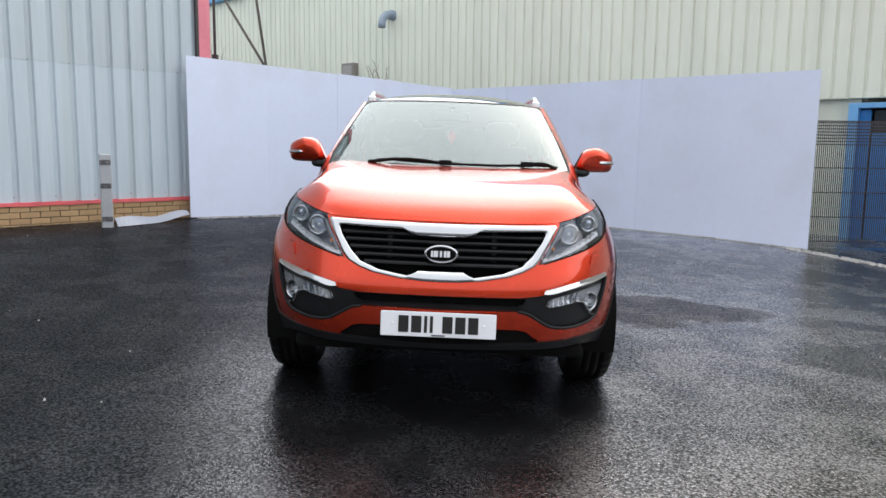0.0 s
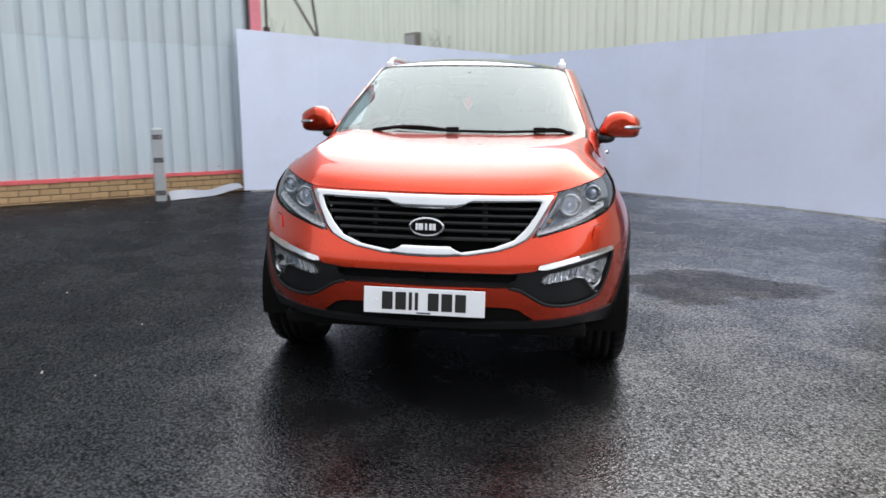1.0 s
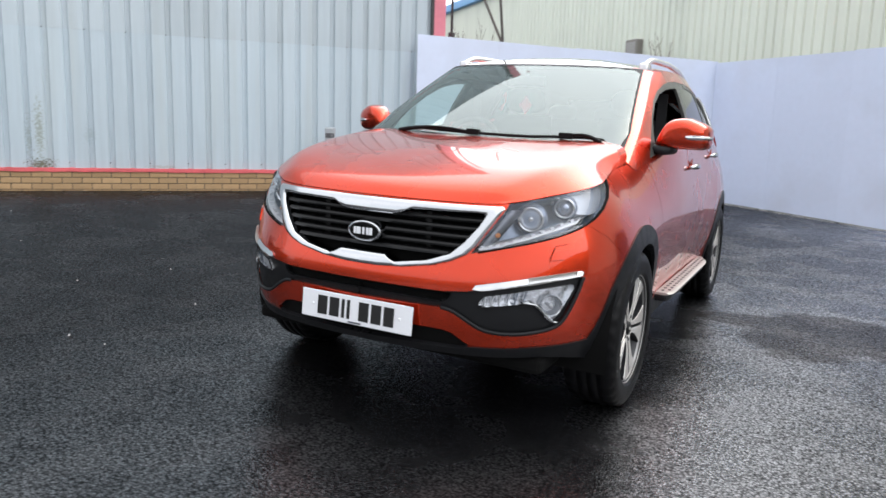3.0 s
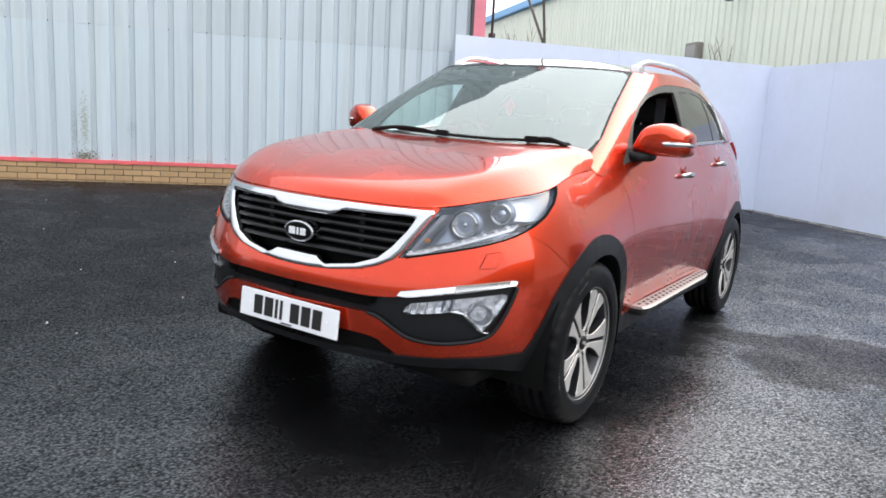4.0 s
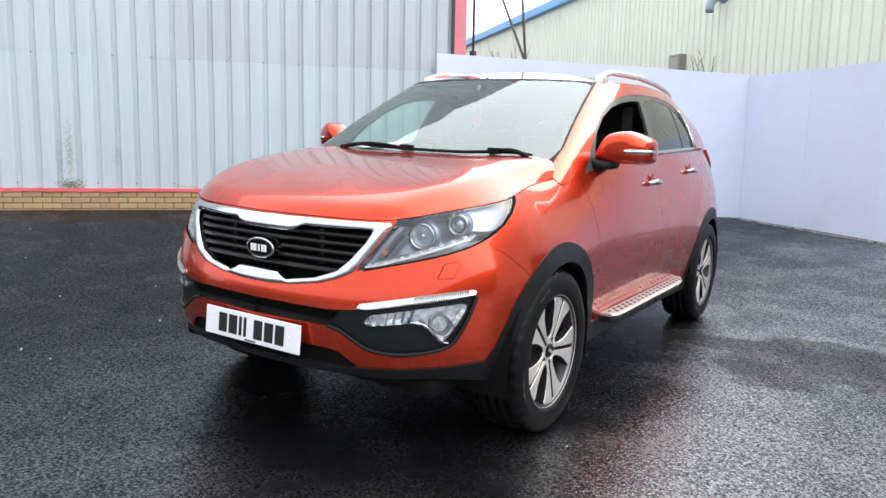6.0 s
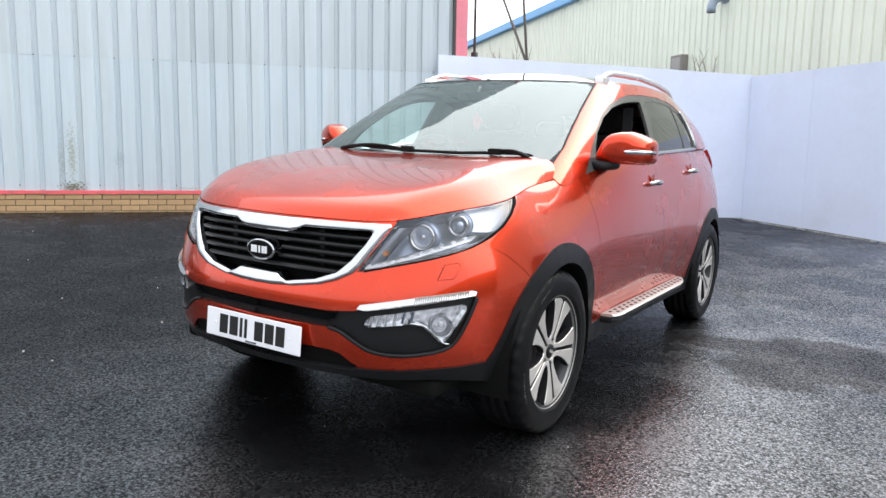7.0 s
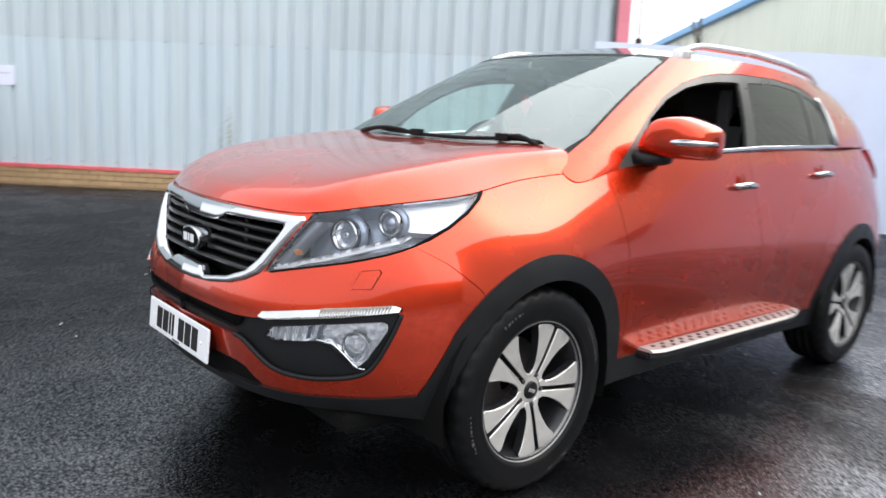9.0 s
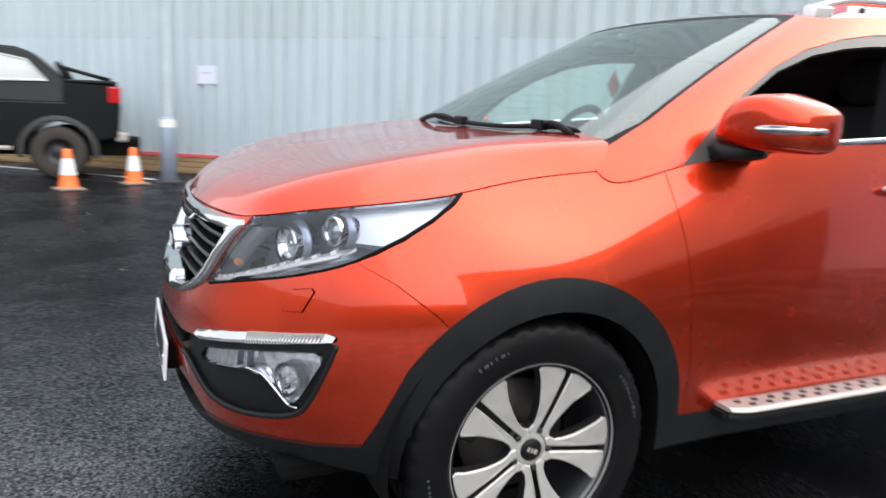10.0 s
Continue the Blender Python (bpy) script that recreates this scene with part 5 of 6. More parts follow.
    side_parts("window_end_trim", strip_along([(x + .006, y, z) for x, y, z in edge], .040, .014, True), RAIL_SILVER, CAR, "silver trim at the rear of the windows")


def strip_along(points, height, depth, upright=False):
    """A flat bar that follows a line on the side of the car."""
    bm = bmesh.new()
    rows = []
    for k, (x, y, z) in enumerate(points):
        dy, dz = (height / 2, 0.0) if upright else (0.0, height / 2)
        rows.append([bm.verts.new(c) for c in ((x - depth, y - dy, z + dz), (x - .002, y - dy, z + dz), (x + .003, y - dy * .5, z + dz * .5), (x + .003, y + dy * .5, z - dz * .5), (x - .002, y + dy, z - dz), (x - depth, y + dy, z - dz))])
    for a, b in zip(rows, rows[1:]):
        for k in range(6):
            bm.faces.new((a[k], b[k], b[(k + 1) % 6], a[(k + 1) % 6]))
    bm.faces.new(rows[0])
    bm.faces.new(rows[-1][::-1])
    bmesh.ops.recalc_face_normals(bm, faces=bm.faces)
    return bm


ROOF_SPINE = natural([1.835, 2.1, 2.4, 2.8, 3.2, 3.6, 4.08], [1.540, 1.588, 1.618, 1.630, 1.618, 1.580, 1.48])


def build_roof():
    t = np.linspace(0, CAB_T[-1], 160)
    edge = cabin_top(t)
    n = 28
    rows = []
    for k in range(n):
        r = k / (n - 1)
        ysp = np.clip(edge[:, 1], 2.42, 3.45)
        y = edge[:, 1] + (ysp - edge[:, 1]) * r
        zs = ROOF_SPINE(ysp)[:, 0]
        z = zs - (zs - edge[:, 2]) * (1 - r) ** 2.0
        x = edge[:, 0] * (1 - r)
        rows.append(np.stack([x, y, z], 1))
    bm = grid_mesh(np.array(rows))
    bmesh.ops.remove_doubles(bm, verts=bm.verts, dist=1e-5)
    bmesh.ops.recalc_face_normals(bm, faces=bm.faces)
    if sum(f.normal.z for f in bm.faces) < 0:
        bmesh.ops.reverse_faces(bm, faces=bm.faces)
    for f in bm.faces:
        f.material_index = 0
    carve(bm, [(-.02, 1.5), (.50, 1.5), (.535, 2.0), (.525, 2.6), (.50, 3.3), (-.02, 3.34)], (0, 1), 1, lambda c: True)
    carve(bm, [(-.02, 2.10), (.545, 2.10), (.545, 2.108), (-.02, 2.108)], (0, 1), 2, lambda c: True)
    carve(bm, [(-.02, 2.74), (.545, 2.74), (.545, 2.752), (-.02, 2.752)], (0, 1), 2, lambda c: True)
    bm.verts.index_update()
    centre_part("roof_skin", lip(take(bm, 0), 0.012), PAINT, CAR, "orange-red roof edges")
    centre_part("glass_roof", lip(take(bm, 1), 0.008), GLOSS_BLACK, CAR, "black glass roof panel")
    lining = shifted(take(bm, 0), -0.03)
    bm2 = shifted(take(bm, 1), -0.03)
    bm.free()
    for b in (lining, bm2):
        bmesh.ops.reverse_faces(b, faces=b.faces)
        centre_part("roof_lining", b, CABIN_PALE, CAR)
    # roof rails
    pts, rad = [], []
    for k in range(34):
        u = k / 33
        y = 2.06 + 1.50 * u
        z = float(np.interp(y, [2.06, 2.3, 2.7, 3.1, 3.56], [1.566, 1.580, 1.592, 1.583, 1.548])) + .034 * min(1, math.sin(math.pi * u) * 3.2) ** .8
        pts.append((.575 - .035 * u + .02 * math.sin(math.pi * u), y, z - .010))
        rad.append(.012 + .006 * math.sin(math.pi * u) ** .3)
    rails = side_parts("roof_rail", add_tube(bmesh.new(), pts, rad, 14), RAIL_SILVER, CAR, "silver roof rail")
    for y in (2.09, 3.50):
        foot = box((.545 - (.02 if y > 3 else 0), y - .05, 1.50), (.60 - (.03 if y > 3 else 0), y + .05, 1.572 if y < 3 else 1.535), .012)
        side_parts("rail_foot", foot, RAIL_SILVER, rails)


# ---- wheels ----
def blade_outline():
    """One of ten spoke blades, in polar terms: slot side, rim side, window side."""
    pts = [(.082, .0070 / .082), (.12, .0072 / .12), (.205, .0085 / .205), (.226, .0095 / .226)]
    pts += [(.2315, math.radians(7)), (.2325, math.radians(14)), (.2315, math.radians(22.0)), (.220, math.radians(23.6)), (.20, math.radians(22.0)), (.17, math.radians(20.0)), (.13, math.radians(18.6)), (.095, math.radians(19.0)), (.072, math.radians(23.0)), (.060, math.radians(36.0)), (.045, math.radians(36.0)), (.045, math.radians(10))]
    return pts


def wheel_template():
    """A wheel with its axle along x, outer face towards +x, hub at the origin."""
    root = new("wheel")
    root.parent = CAR
    root["label"] = "five double-spoke alloy wheel with a black tyre"
    w = .1175
    # tyre
    prof = [(.232, -.100), (.246, -.110), (.275, -.119), (.315, -.116), (.338, -.104), (.3475, -.090), (.351, -.070), (.3515, -.050), (.344, -.048), (.344, -.038), (.352, -.036), (.352, -.006), (.344, -.004), (.344, .006), (.352, .008), (.352, .036), (.344, .038), (.344, .048), (.3515, .050), (.351, .070), (.3475, .090), (.342, .100), (.336, .106), (.332, .1075), (.318, .1155), (.300, .1190), (.275, .1195), (.262, .1175), (.258, .1180), (.252, .1155), (.247, .1120), (.245, .106), (.232, .100)]
    sides = 144
    tyre = lathe(prof, sides, "x")
    for v in tyre.verts:
        r = math.hypot(v.co.y, v.co.z)
        a = math.atan2(v.co.z, v.co.y)
        if r > .335 and abs(abs(v.co.x) - .09) < .022:
            k = int(round((a + math.pi) / (2 * math.pi) * sides))
            if k % 4 == 0:
                v.co.y *= 1 - .006 / r
                v.co.z *= 1 - .006 / r
    tyre_ob = part("tyre", tyre, RUBBER, root, "black tyre with raised lettering bars", True)
    # raised marks on the sidewall, two groups of bars
    mark = surface("scuffed_tyre_mark", (0.06, 0.06, 0.058), 0.6, 0, 0.4, 30, 120, spec=0.3)
    rnd = random.Random(8)
    for base, n in ((math.radians(62), 10), (math.radians(232), 9), (math.radians(150), 6), (math.radians(330), 7)):
        a = base
        for k in range(n):
            wide = rnd.choice((.002, .003, .006))
            part("tyre_mark", box((.1155, .290, -wide), (.1190, .290 + rnd.uniform(.014, .021), wide)), mark, tyre_ob, at=Matrix.Rotation(a, 4, "X"))
            a -= rnd.uniform(.04, .065)
    # rim barrel and flange
    part("rim", lathe([(.243, .102), (.2435, .105), (.2415, .1065), (.2395, .1055), (.2375, .101), (.235, .096), (.2325, .0885)], 72, "x"), surface("dull_alloy", (0.30, 0.295, 0.29), 0.4, 0.5, 0.1, 10, 200), root, "", True)
    part("rim_barrel", lathe([(.2325, .0885), (.220, .070), (.212, .02), (.210, -.08), (.12, -.085)], 60, "x"), ALLOY_DARK, root, "", True)
    part("brake_disc", lathe([(.04, -.02), (.155, -.02), (.158, -.03), (.155, -.045), (.04, -.045)], 48, "x"), surface("worn_brake_disc", (0.10, 0.09, 0.085), 0.5, 0.6), root, "", True)
    part("brake_caliper", box((-.05, -.19, -.06), (.0, -.11, .06), .012), ALLOY_DARK, root)
    part("hub_back", lathe([(0, -.05), (.195, -.055), (.2, -.09)], 40, "x"), VOID, root)
    outline = blade_outline()
    for k in range(5):
        spoke = bmesh.new()
        for mirror in (1, -1):
            front, back = [], []
            for r, a in outline:
                ang = math.radians(90 + 72 * k) + mirror * a
                dish = .092 - .012 * max(0, 1 - r / .12) + .004 * smooth01((r - .15) / .06)
                front.append(spoke.verts.new((dish, r * math.cos(ang), r * math.sin(ang))))
                rb = r + (.004 if r < .06 else 0)
                back.append(spoke.verts.new((dish - .034, rb * math.cos(ang), rb * math.sin(ang))))
            spoke.faces.new(front if mirror < 0 else front[::-1])
            n = len(front)
            for i in range(n):
                spoke.faces.new((front[i], front[(i + 1) % n], back[(i + 1) % n], back[i]))
        bmesh.ops.recalc_face_normals(spoke, faces=spoke.faces)
        tops = [e for e in spoke.edges if any(len(f.verts) > 4 for f in e.link_faces)]
        bmesh.ops.bevel(spoke, geom=tops, offset=.0025, segments=1, affect="EDGES")
        ob = part("spoke", spoke, ALLOY, root)
        ob.data.materials.append(ALLOY_DARK)
        for poly in ob.data.polygons:
            poly.material_index = 0 if poly.normal.x > 0.5 else 1
        ang = math.radians(90 + 72 * k)
        part("slot", box((.040, -.012, .075), (.060, .012, .225), .002), ALLOY_DARK, root, at=Matrix.Rotation(ang - math.pi / 2, 4, "X"))
        nut = lathe([(0, .089), (.006, .089), (.0085, .086), (.0095, .070)], 6, "x")
        part("wheel_nut", nut, ALLOY_DARK, root, at=Matrix.Translation((0, .054 * math.cos(ang), .054 * math.sin(ang))))
    part("hub", lathe([(0, .082), (.040, .082), (.050, .079), (.058, .070), (.060, .05)], 40, "x"), ALLOY, root, "", True)
    cap = part("centre_cap", lathe([(0, .0915), (.026, .091), (.030, .088), (.031, .078)], 36, "x"), DARK_TRIM, root, "black centre cap", True)
    bars = bmesh.new()
    for z0, z1 in ((-.016, -.009), (-.004, .001), (.005, .015)):
        add_box(bars, (.0912, z0, -.006), (.0925, z1, .006))
    part("cap_mark", bars, SATIN_SILVER, cap)
    return root


def build_wheels():
    w = wheel_template()
    places = [(.798, HUB_F, 0), (.790, HUB_R, 0), (-.798, HUB_F, 180), (-.790, HUB_R, 180)]
    spin = (-24, 10, 5, 60)
    ms = [Matrix.Translation((x, y, HUB_Z)) @ Matrix.Rotation(math.radians(rz), 4, "Z") @ Matrix.Rotation(math.radians(a), 4, "X") for (x, y, rz), a in zip(places, spin)]
    for m in ms[1:]:
        copy_thing(w, m)
    w.matrix_basis = ms[0]


# ---- mirrors, wipers, plate, steps, lamps ----
def squashed(levels, n=36):
    """Loft of rounded outlines: (centre, half width, half height, squareness) along local y."""
    bm = bmesh.new()
    rows = []
    for y, cx, cz, a, b, e in levels:
        row = []
        for k in range(n):
            t = 2 * math.pi * k / n
            c, s = math.cos(t), math.sin(t)
            row.append(bm.verts.new((cx + a * math.copysign(abs(c) ** (2 / e), c), y, cz + b * math.copysign(abs(s) ** (2 / e), s))))
        rows.append(row)
    for p, q in zip(rows, rows[1:]):
        for k in range(n):
            bm.faces.new((p[k], p[(k + 1) % n], q[(k + 1) % n], q[k]))
    bm.faces.new(rows[0])
    bm.faces.new(rows[-1])
    bmesh.ops.recalc_face_normals(bm, faces=bm.faces)
    return bm


def build_mirrors():
    for s in (1, -1):
        def flip(bm):
            return bm if s > 0 else mirrored_free(bm)
        root = new("door_mirror")
        root.parent = CAR
        root["label"] = "orange-red door mirror with a side repeater"
        shell = squashed([(1.500, .905, 1.172, .036, .030, 2.6), (1.505, .904, 1.172, .072, .052, 2.8), (1.520, .903, 1.172, .100, .069, 3.3), (1.550, .903, 1.172, .113, .077, 4.2), (1.590, .905, 1.172, .118, .081, 4.8), (1.625, .906, 1.172, .119, .082, 5.0), (1.640, .906, 1.172, .115, .078, 5.0)])
        for v in shell.verts:
            # the top slopes down to the outer end
            k = (v.co.x - .905) / .12
            if v.co.z > 1.172:
                v.co.z = 1.172 + (v.co.z - 1.172) * (1.04 - 0.46 * max(0, k) ** 1.3 - 0.12 * max(0, -k - .4))
            else:
                v.co.z = 1.172 + (v.co.z - 1.172) * 0.90
            v.co.x += .036 * max(-.9, min(1, (v.co.z - 1.172) / .08)) * smooth01(.5 - .8 * k)
            v.co.y += .05 * k
            v.co += Vector((.022, 0, .008))
        part("mirror_cap", flip(shell), PAINT, root, "", True)
        lamp = squashed([(1.488, .974, 1.163, .050, .010, 2.5), (1.512, .974, 1.163, .062, .0135, 3)])
        for v in lamp.verts:
            k = (v.co.x - .905) / .12
            v.co.y += .075 * k * k + .028 * k - .006
            v.co += Vector((.018, 0, .006))
        part("repeater", flip(lamp), CHROME, root, "clear side repeater strip", True)
        arm = squashed([(1.48, .815, 1.098, .035, .020, 2.4), (1.52, .825, 1.104, .055, .028, 2.6), (1.58, .83, 1.106, .065, .030, 2.6), (1.62, .83, 1.104, .05, .024, 2.6)])
        part("mirror_arm", flip(arm), BLACK_PLASTIC, root, "black mirror arm", True)
        pane = box((.83, 1.630, 1.125), (1.000, 1.640, 1.222), .003)
        for v in pane.verts:
            v.co.y += .05 * (v.co.x - .905) / .12
        part("mirror_glass", flip(pane), CHROME, root)


def mirrored_free(bm):
    out = mirrored(bm)
    bm.free()
    return out


def screen_point(u, h, out=0.0):
    """A point of the windscreen: u from the centre (0) towards the side (3), h from base to top."""
    p = cabin_low(u)[0] * (1 - h) + cabin_top(u)[0] * h
    return Vector(p) + Vector((0, -0.55, 0.83)) * (out + 0.012 * 4 * h * (1 - h))


def build_wipers():
    for a0, a1, pivot in (((-1.45, .055), (1.30, .030), (-1.35, .01)), ((1.05, .030), (2.72, .045), (1.35, .01))):
        root = new("wiper")
        root.parent = CAR
        root["label"] = "black windscreen wiper"
        def at(u, h, out):
            p = screen_point(abs(u), h, out)
            return Vector((p.x if u >= 0 else -p.x, p.y, p.z))
        blade = [at(a0[0] + (a1[0] - a0[0]) * k / 16, a0[1] + (a1[1] - a0[1]) * k / 16, .014) for k in range(17)]
        part("wiper_blade", tube(blade, [.004] + [.0075] * 15 + [.004], 8), RUBBER, root, "", True)
        mid = blade[8]
        base = at(pivot[0] + 1.3 if pivot[0] > 0 else pivot[0] - .6, .020 if pivot[0] > 0 else .012, .012)
        arm = [base + (mid - base) * (k / 8) + Vector((0, -.010, .022)) * math.sin(math.pi * k / 8) for k in range(9)]
        part("wiper_arm", tube(arm, [.011, .011, .010, .009, .008, .007, .007, .006, .006], 8), RUBBER, root, "", True)
        part("wiper_clip", box(mid - Vector((.035, .016, .010)), mid + Vector((.035, .010, .020)), .005), RUBBER, root)
    cowl = bmesh.new()
    rows = []
    for k in range(41):
        u = -2.8 + 5.6 * k / 40
        p = screen_point(abs(u), 0.0)
        x = p.x if u >= 0 else -p.x
        rows.append([cowl.verts.new((x, p.y + dy, p.z + dz)) for dy, dz in ((-.03, -.045), (-.03, -.012), (.03, .008), (.06, .02), (.06, -.045))])
    for a, b in zip(rows, rows[1:]):
        for k in range(4):
            cowl.faces.new((a[k], b[k], b[k + 1], a[k + 1]))
    bmesh.ops.recalc_face_normals(cowl, faces=cowl.faces)
    part("cowl_panel", cowl, BLACK_PLASTIC, CAR, "black cowl panel under the windscreen", True)


def build_plate():
    root = part("number_plate", box((-.26, .056, .375), (.26, .064, .488), .003), PLATE_WHITE, CAR, "white number plate with plain black bars")
    root.matrix_basis = Matrix.Translation((0, .0, 0)) @ Matrix.Translation((0, .056, .43)) @ Matrix.Rotation(radians(-4), 4, "X") @ Matrix.Translation((0, -.056, -.43))
    x = -.180
    for w in (.046, .046, .014, .014, 0, .046, .046, .046):
        if w == 0:
            x += .030
            continue
        part("plate_bar", box((x, .0535, .394), (x + w, .0562, .470), .0008), BAR_BLACK, root)
        x += w + .012
    for sx in (-1, 1):
        part("plate_screw", lathe([(0, -.004), (.005, -.003), (.006, 0)], 12, "y"), PLATE_WHITE, root, at=Matrix.Translation((sx * .205, .056, .432)))
    part("plate_mark", box((-.03, .0550, .379), (.03, .0562, .386)), LAMP_GREY, root)
    part("plate_base", box((-.20, .062, .385), (.20, .11, .48), .01), VOID, CAR)


def build_steps():
    y0, y1 = 1.55, 2.90
    for s in (1, -1):
        root = new("side_step")
        root.parent = CAR
        root["label"] = "silver running board with black rubber studs"
        def board(inner, outer, low, high, taper):
            """A long plate whose outer edge curves in towards both ends."""
            bm = bmesh.new()
            n, rows = 48, []
            for k in range(n + 1):
                u = k / n
                y = y0 + (y1 - y0) * u
                back = max(0.0, (u - .80) / .20)
                front = max(0.0, (.06 - u) / .06)
                out = outer - taper * (back ** 2.2) - .35 * taper * front ** 2
                mid = (low + high) / 2
                rows.append([bm.verts.new((s * x, y, z)) for x, z in ((inner, low), (inner, high - .003), (inner + .004, high), (out - .014, high), (out - .005, high - .004), (out, mid), (out - .005, low + .003), (out - .014, low))])
            for a, b in zip(rows, rows[1:]):
                for k in range(8):
                    bm.faces.new((a[k], b[k], b[(k + 1) % 8], a[(k + 1) % 8]))
            bm.faces.new(rows[0])
            bm.faces.new(rows[-1][::-1])
            bmesh.ops.recalc_face_normals(bm, faces=bm.faces)
            return bm
        part("board_body", board(.76, .940, .325, .355, .05), BLACK_PLASTIC, root, "black plastic underside")
        part("tread_plate", board(.862, .952, .357, .370, .055), SATIN_SILVER, root, "silver tread plate")
        stud = lathe([(0, .0030), (.0065, .0030), (.0085, .002), (.0095, -.003)], 12)
        for v in stud.verts:
            v.co.y *= 1.55
        me = bpy.data.meshes.new("stud")
        stud.to_mesh(me)
        stud.free()
        me.materials.append(DARK_TRIM)
        for row, (dx, off) in enumerate(((.000, 0.0), (.028, .5))):
            for k in range(20):
                y = y0 + .06 + (k + off) * .0675
                if y < y1 - .07:
                    part("stud", me, None, root, at=Matrix.Translation((s * (.890 + dx), y, .3698)))
        part("end_cap", box((s * .875 - .05, y0 - .012, .332), (s * .875 + .04, y0 - .002, .354), .004), BLACK_PLASTIC, root)
        for y in (1.7, 2.3, 2.8):
            part("bracket", box((min(s * .70, s * .86), y - .02, .30), (max(s * .70, s * .86), y + .02, .335), .004), DARK_STEEL, root)
        part("rocker", box((min(s * .70, s * .845), 1.34, .235), (max(s * .70, s * .845), 3.10, .34), .02), BLACK_PLASTIC, CAR, "black rocker under the doors")


# ---- cabin inside ----
def build_inside():
    dash = squashed([(1.22, 0, .98, .66, .09, 4), (1.40, 0, .985, .70, .105, 4), (1.62, 0, .97, .70, .11, 4), (1.74, 0, .93, .69, .12, 4)], 40)
    part("dashboard", dash, CABIN_BLACK, CAR, "black dashboard", True)
    part("instrument_hood", squashed([(1.58, -.38, 1.075, .14, .035, 2.6), (1.66, -.38, 1.085, .17, .05, 2.6), (1.74, -.38, 1.075, .16, .045, 2.6)]), CABIN_BLACK, CAR, "", True)
    wheel = part("steering_wheel", add_ring(bmesh.new(), .185, .017), CABIN_BLACK, CAR, "black three-spoke steering wheel", True)
    wheel.matrix_basis = Matrix.Translation((-.385, 1.80, 1.045)) @ Matrix.Rotation(radians(62), 4, "X")
    part("wheel_hub", squashed([(-.03, 0, 0, .055, .05, 3), (.02, 0, 0, .06, .055, 3)]), CABIN_BLACK, wheel, "", True, at=Matrix.Rotation(radians(90), 4, "X"))
    for a in (0, 180, 270):
        part("wheel_spoke", box((.03, -.014, -.006), (.18, .014, .006), .004), SATIN_SILVER, wheel, at=Matrix.Rotation(radians(a), 4, "Z"))
    for x in (-.38, .38):
        build_seat(x, 2.02)
    build_bench()
    mirror = part("inner_mirror", box((-.12, 1.690, 1.405), (.12, 1.715, 1.465), .012), CABIN_BLACK, CAR, "rear-view mirror behind the windscreen")
    part("mirror_stem", tube([(0, 1.715, 1.45), (0, 1.735, 1.49)], .009), CABIN_PALE, mirror)
    pend = bmesh.new()
    loop = [(0, .05), (.034, .0), (0, -.05), (-.034, .0)]
    a = [pend.verts.new((x, 1.716, 1.300 + z)) for x, z in loop]
    b = [pend.verts.new((x, 1.726, 1.300 + z)) for x, z in loop]
    pend.faces.new(a)
    pend.faces.new(b[::-1])
    for k in range(4):
        pend.faces.new((a[k], b[k], b[(k + 1) % 4], a[(k + 1) % 4]))
    bmesh.ops.recalc_face_normals(pend, faces=pend.faces)
    part("pendant", pend, surface("red_card", (0.75, 0.03, 0.05), 0.5), mirror, "red diamond pendant hanging on a cord")
    part("cord", tube([(0, 1.72, 1.35), (0, 1.71, 1.41)], .0015, 6), CABIN_BLACK, mirror)
    part("cabin_floor", box((-.68, 1.3, .33), (.68, 4.0, .37)), CABIN_BLACK, CAR)
    part("boot_panel", box((-.66, 3.62, .36), (.66, 3.68, 1.12), .02), CABIN_BLACK, CAR)
    part("bulkhead", box((-.70, 1.24, .36), (.70, 1.28, 1.02), .01), CABIN_BLACK, CAR)
    for s in (1, -1):
        part("door_card", box((min(s * .72, s * .80), 1.45, .40), (max(s * .72, s * .80), 3.2, 1.06), .02), CABIN_BLACK, CAR, "black inner door panel")
        part("seat_belt", box((min(s * .60, s * .66), 2.40, .9), (max(s * .60, s * .66), 2.41, 1.42), .002), CLOTH, CAR)


def add_ring(bm, radius, thick, n=48, m=12):
    rows = []
    for k in range(n):
        a = 2 * math.pi * k / n
        rows.append([bm.verts.new(((radius + thick * math.cos(b)) * math.cos(a), (radius + thick * math.cos(b)) * math.sin(a), thick * math.sin(b))) for b in (2 * math.pi * j / m for j in range(m))])
    for k in range(n):
        a, b = rows[k], rows[(k + 1) % n]
        for j in range(m):
            bm.faces.new((a[j], b[j], b[(j + 1) % m], a[(j + 1) % m]))
    bmesh.ops.recalc_face_normals(bm, faces=bm.faces)
    return bm


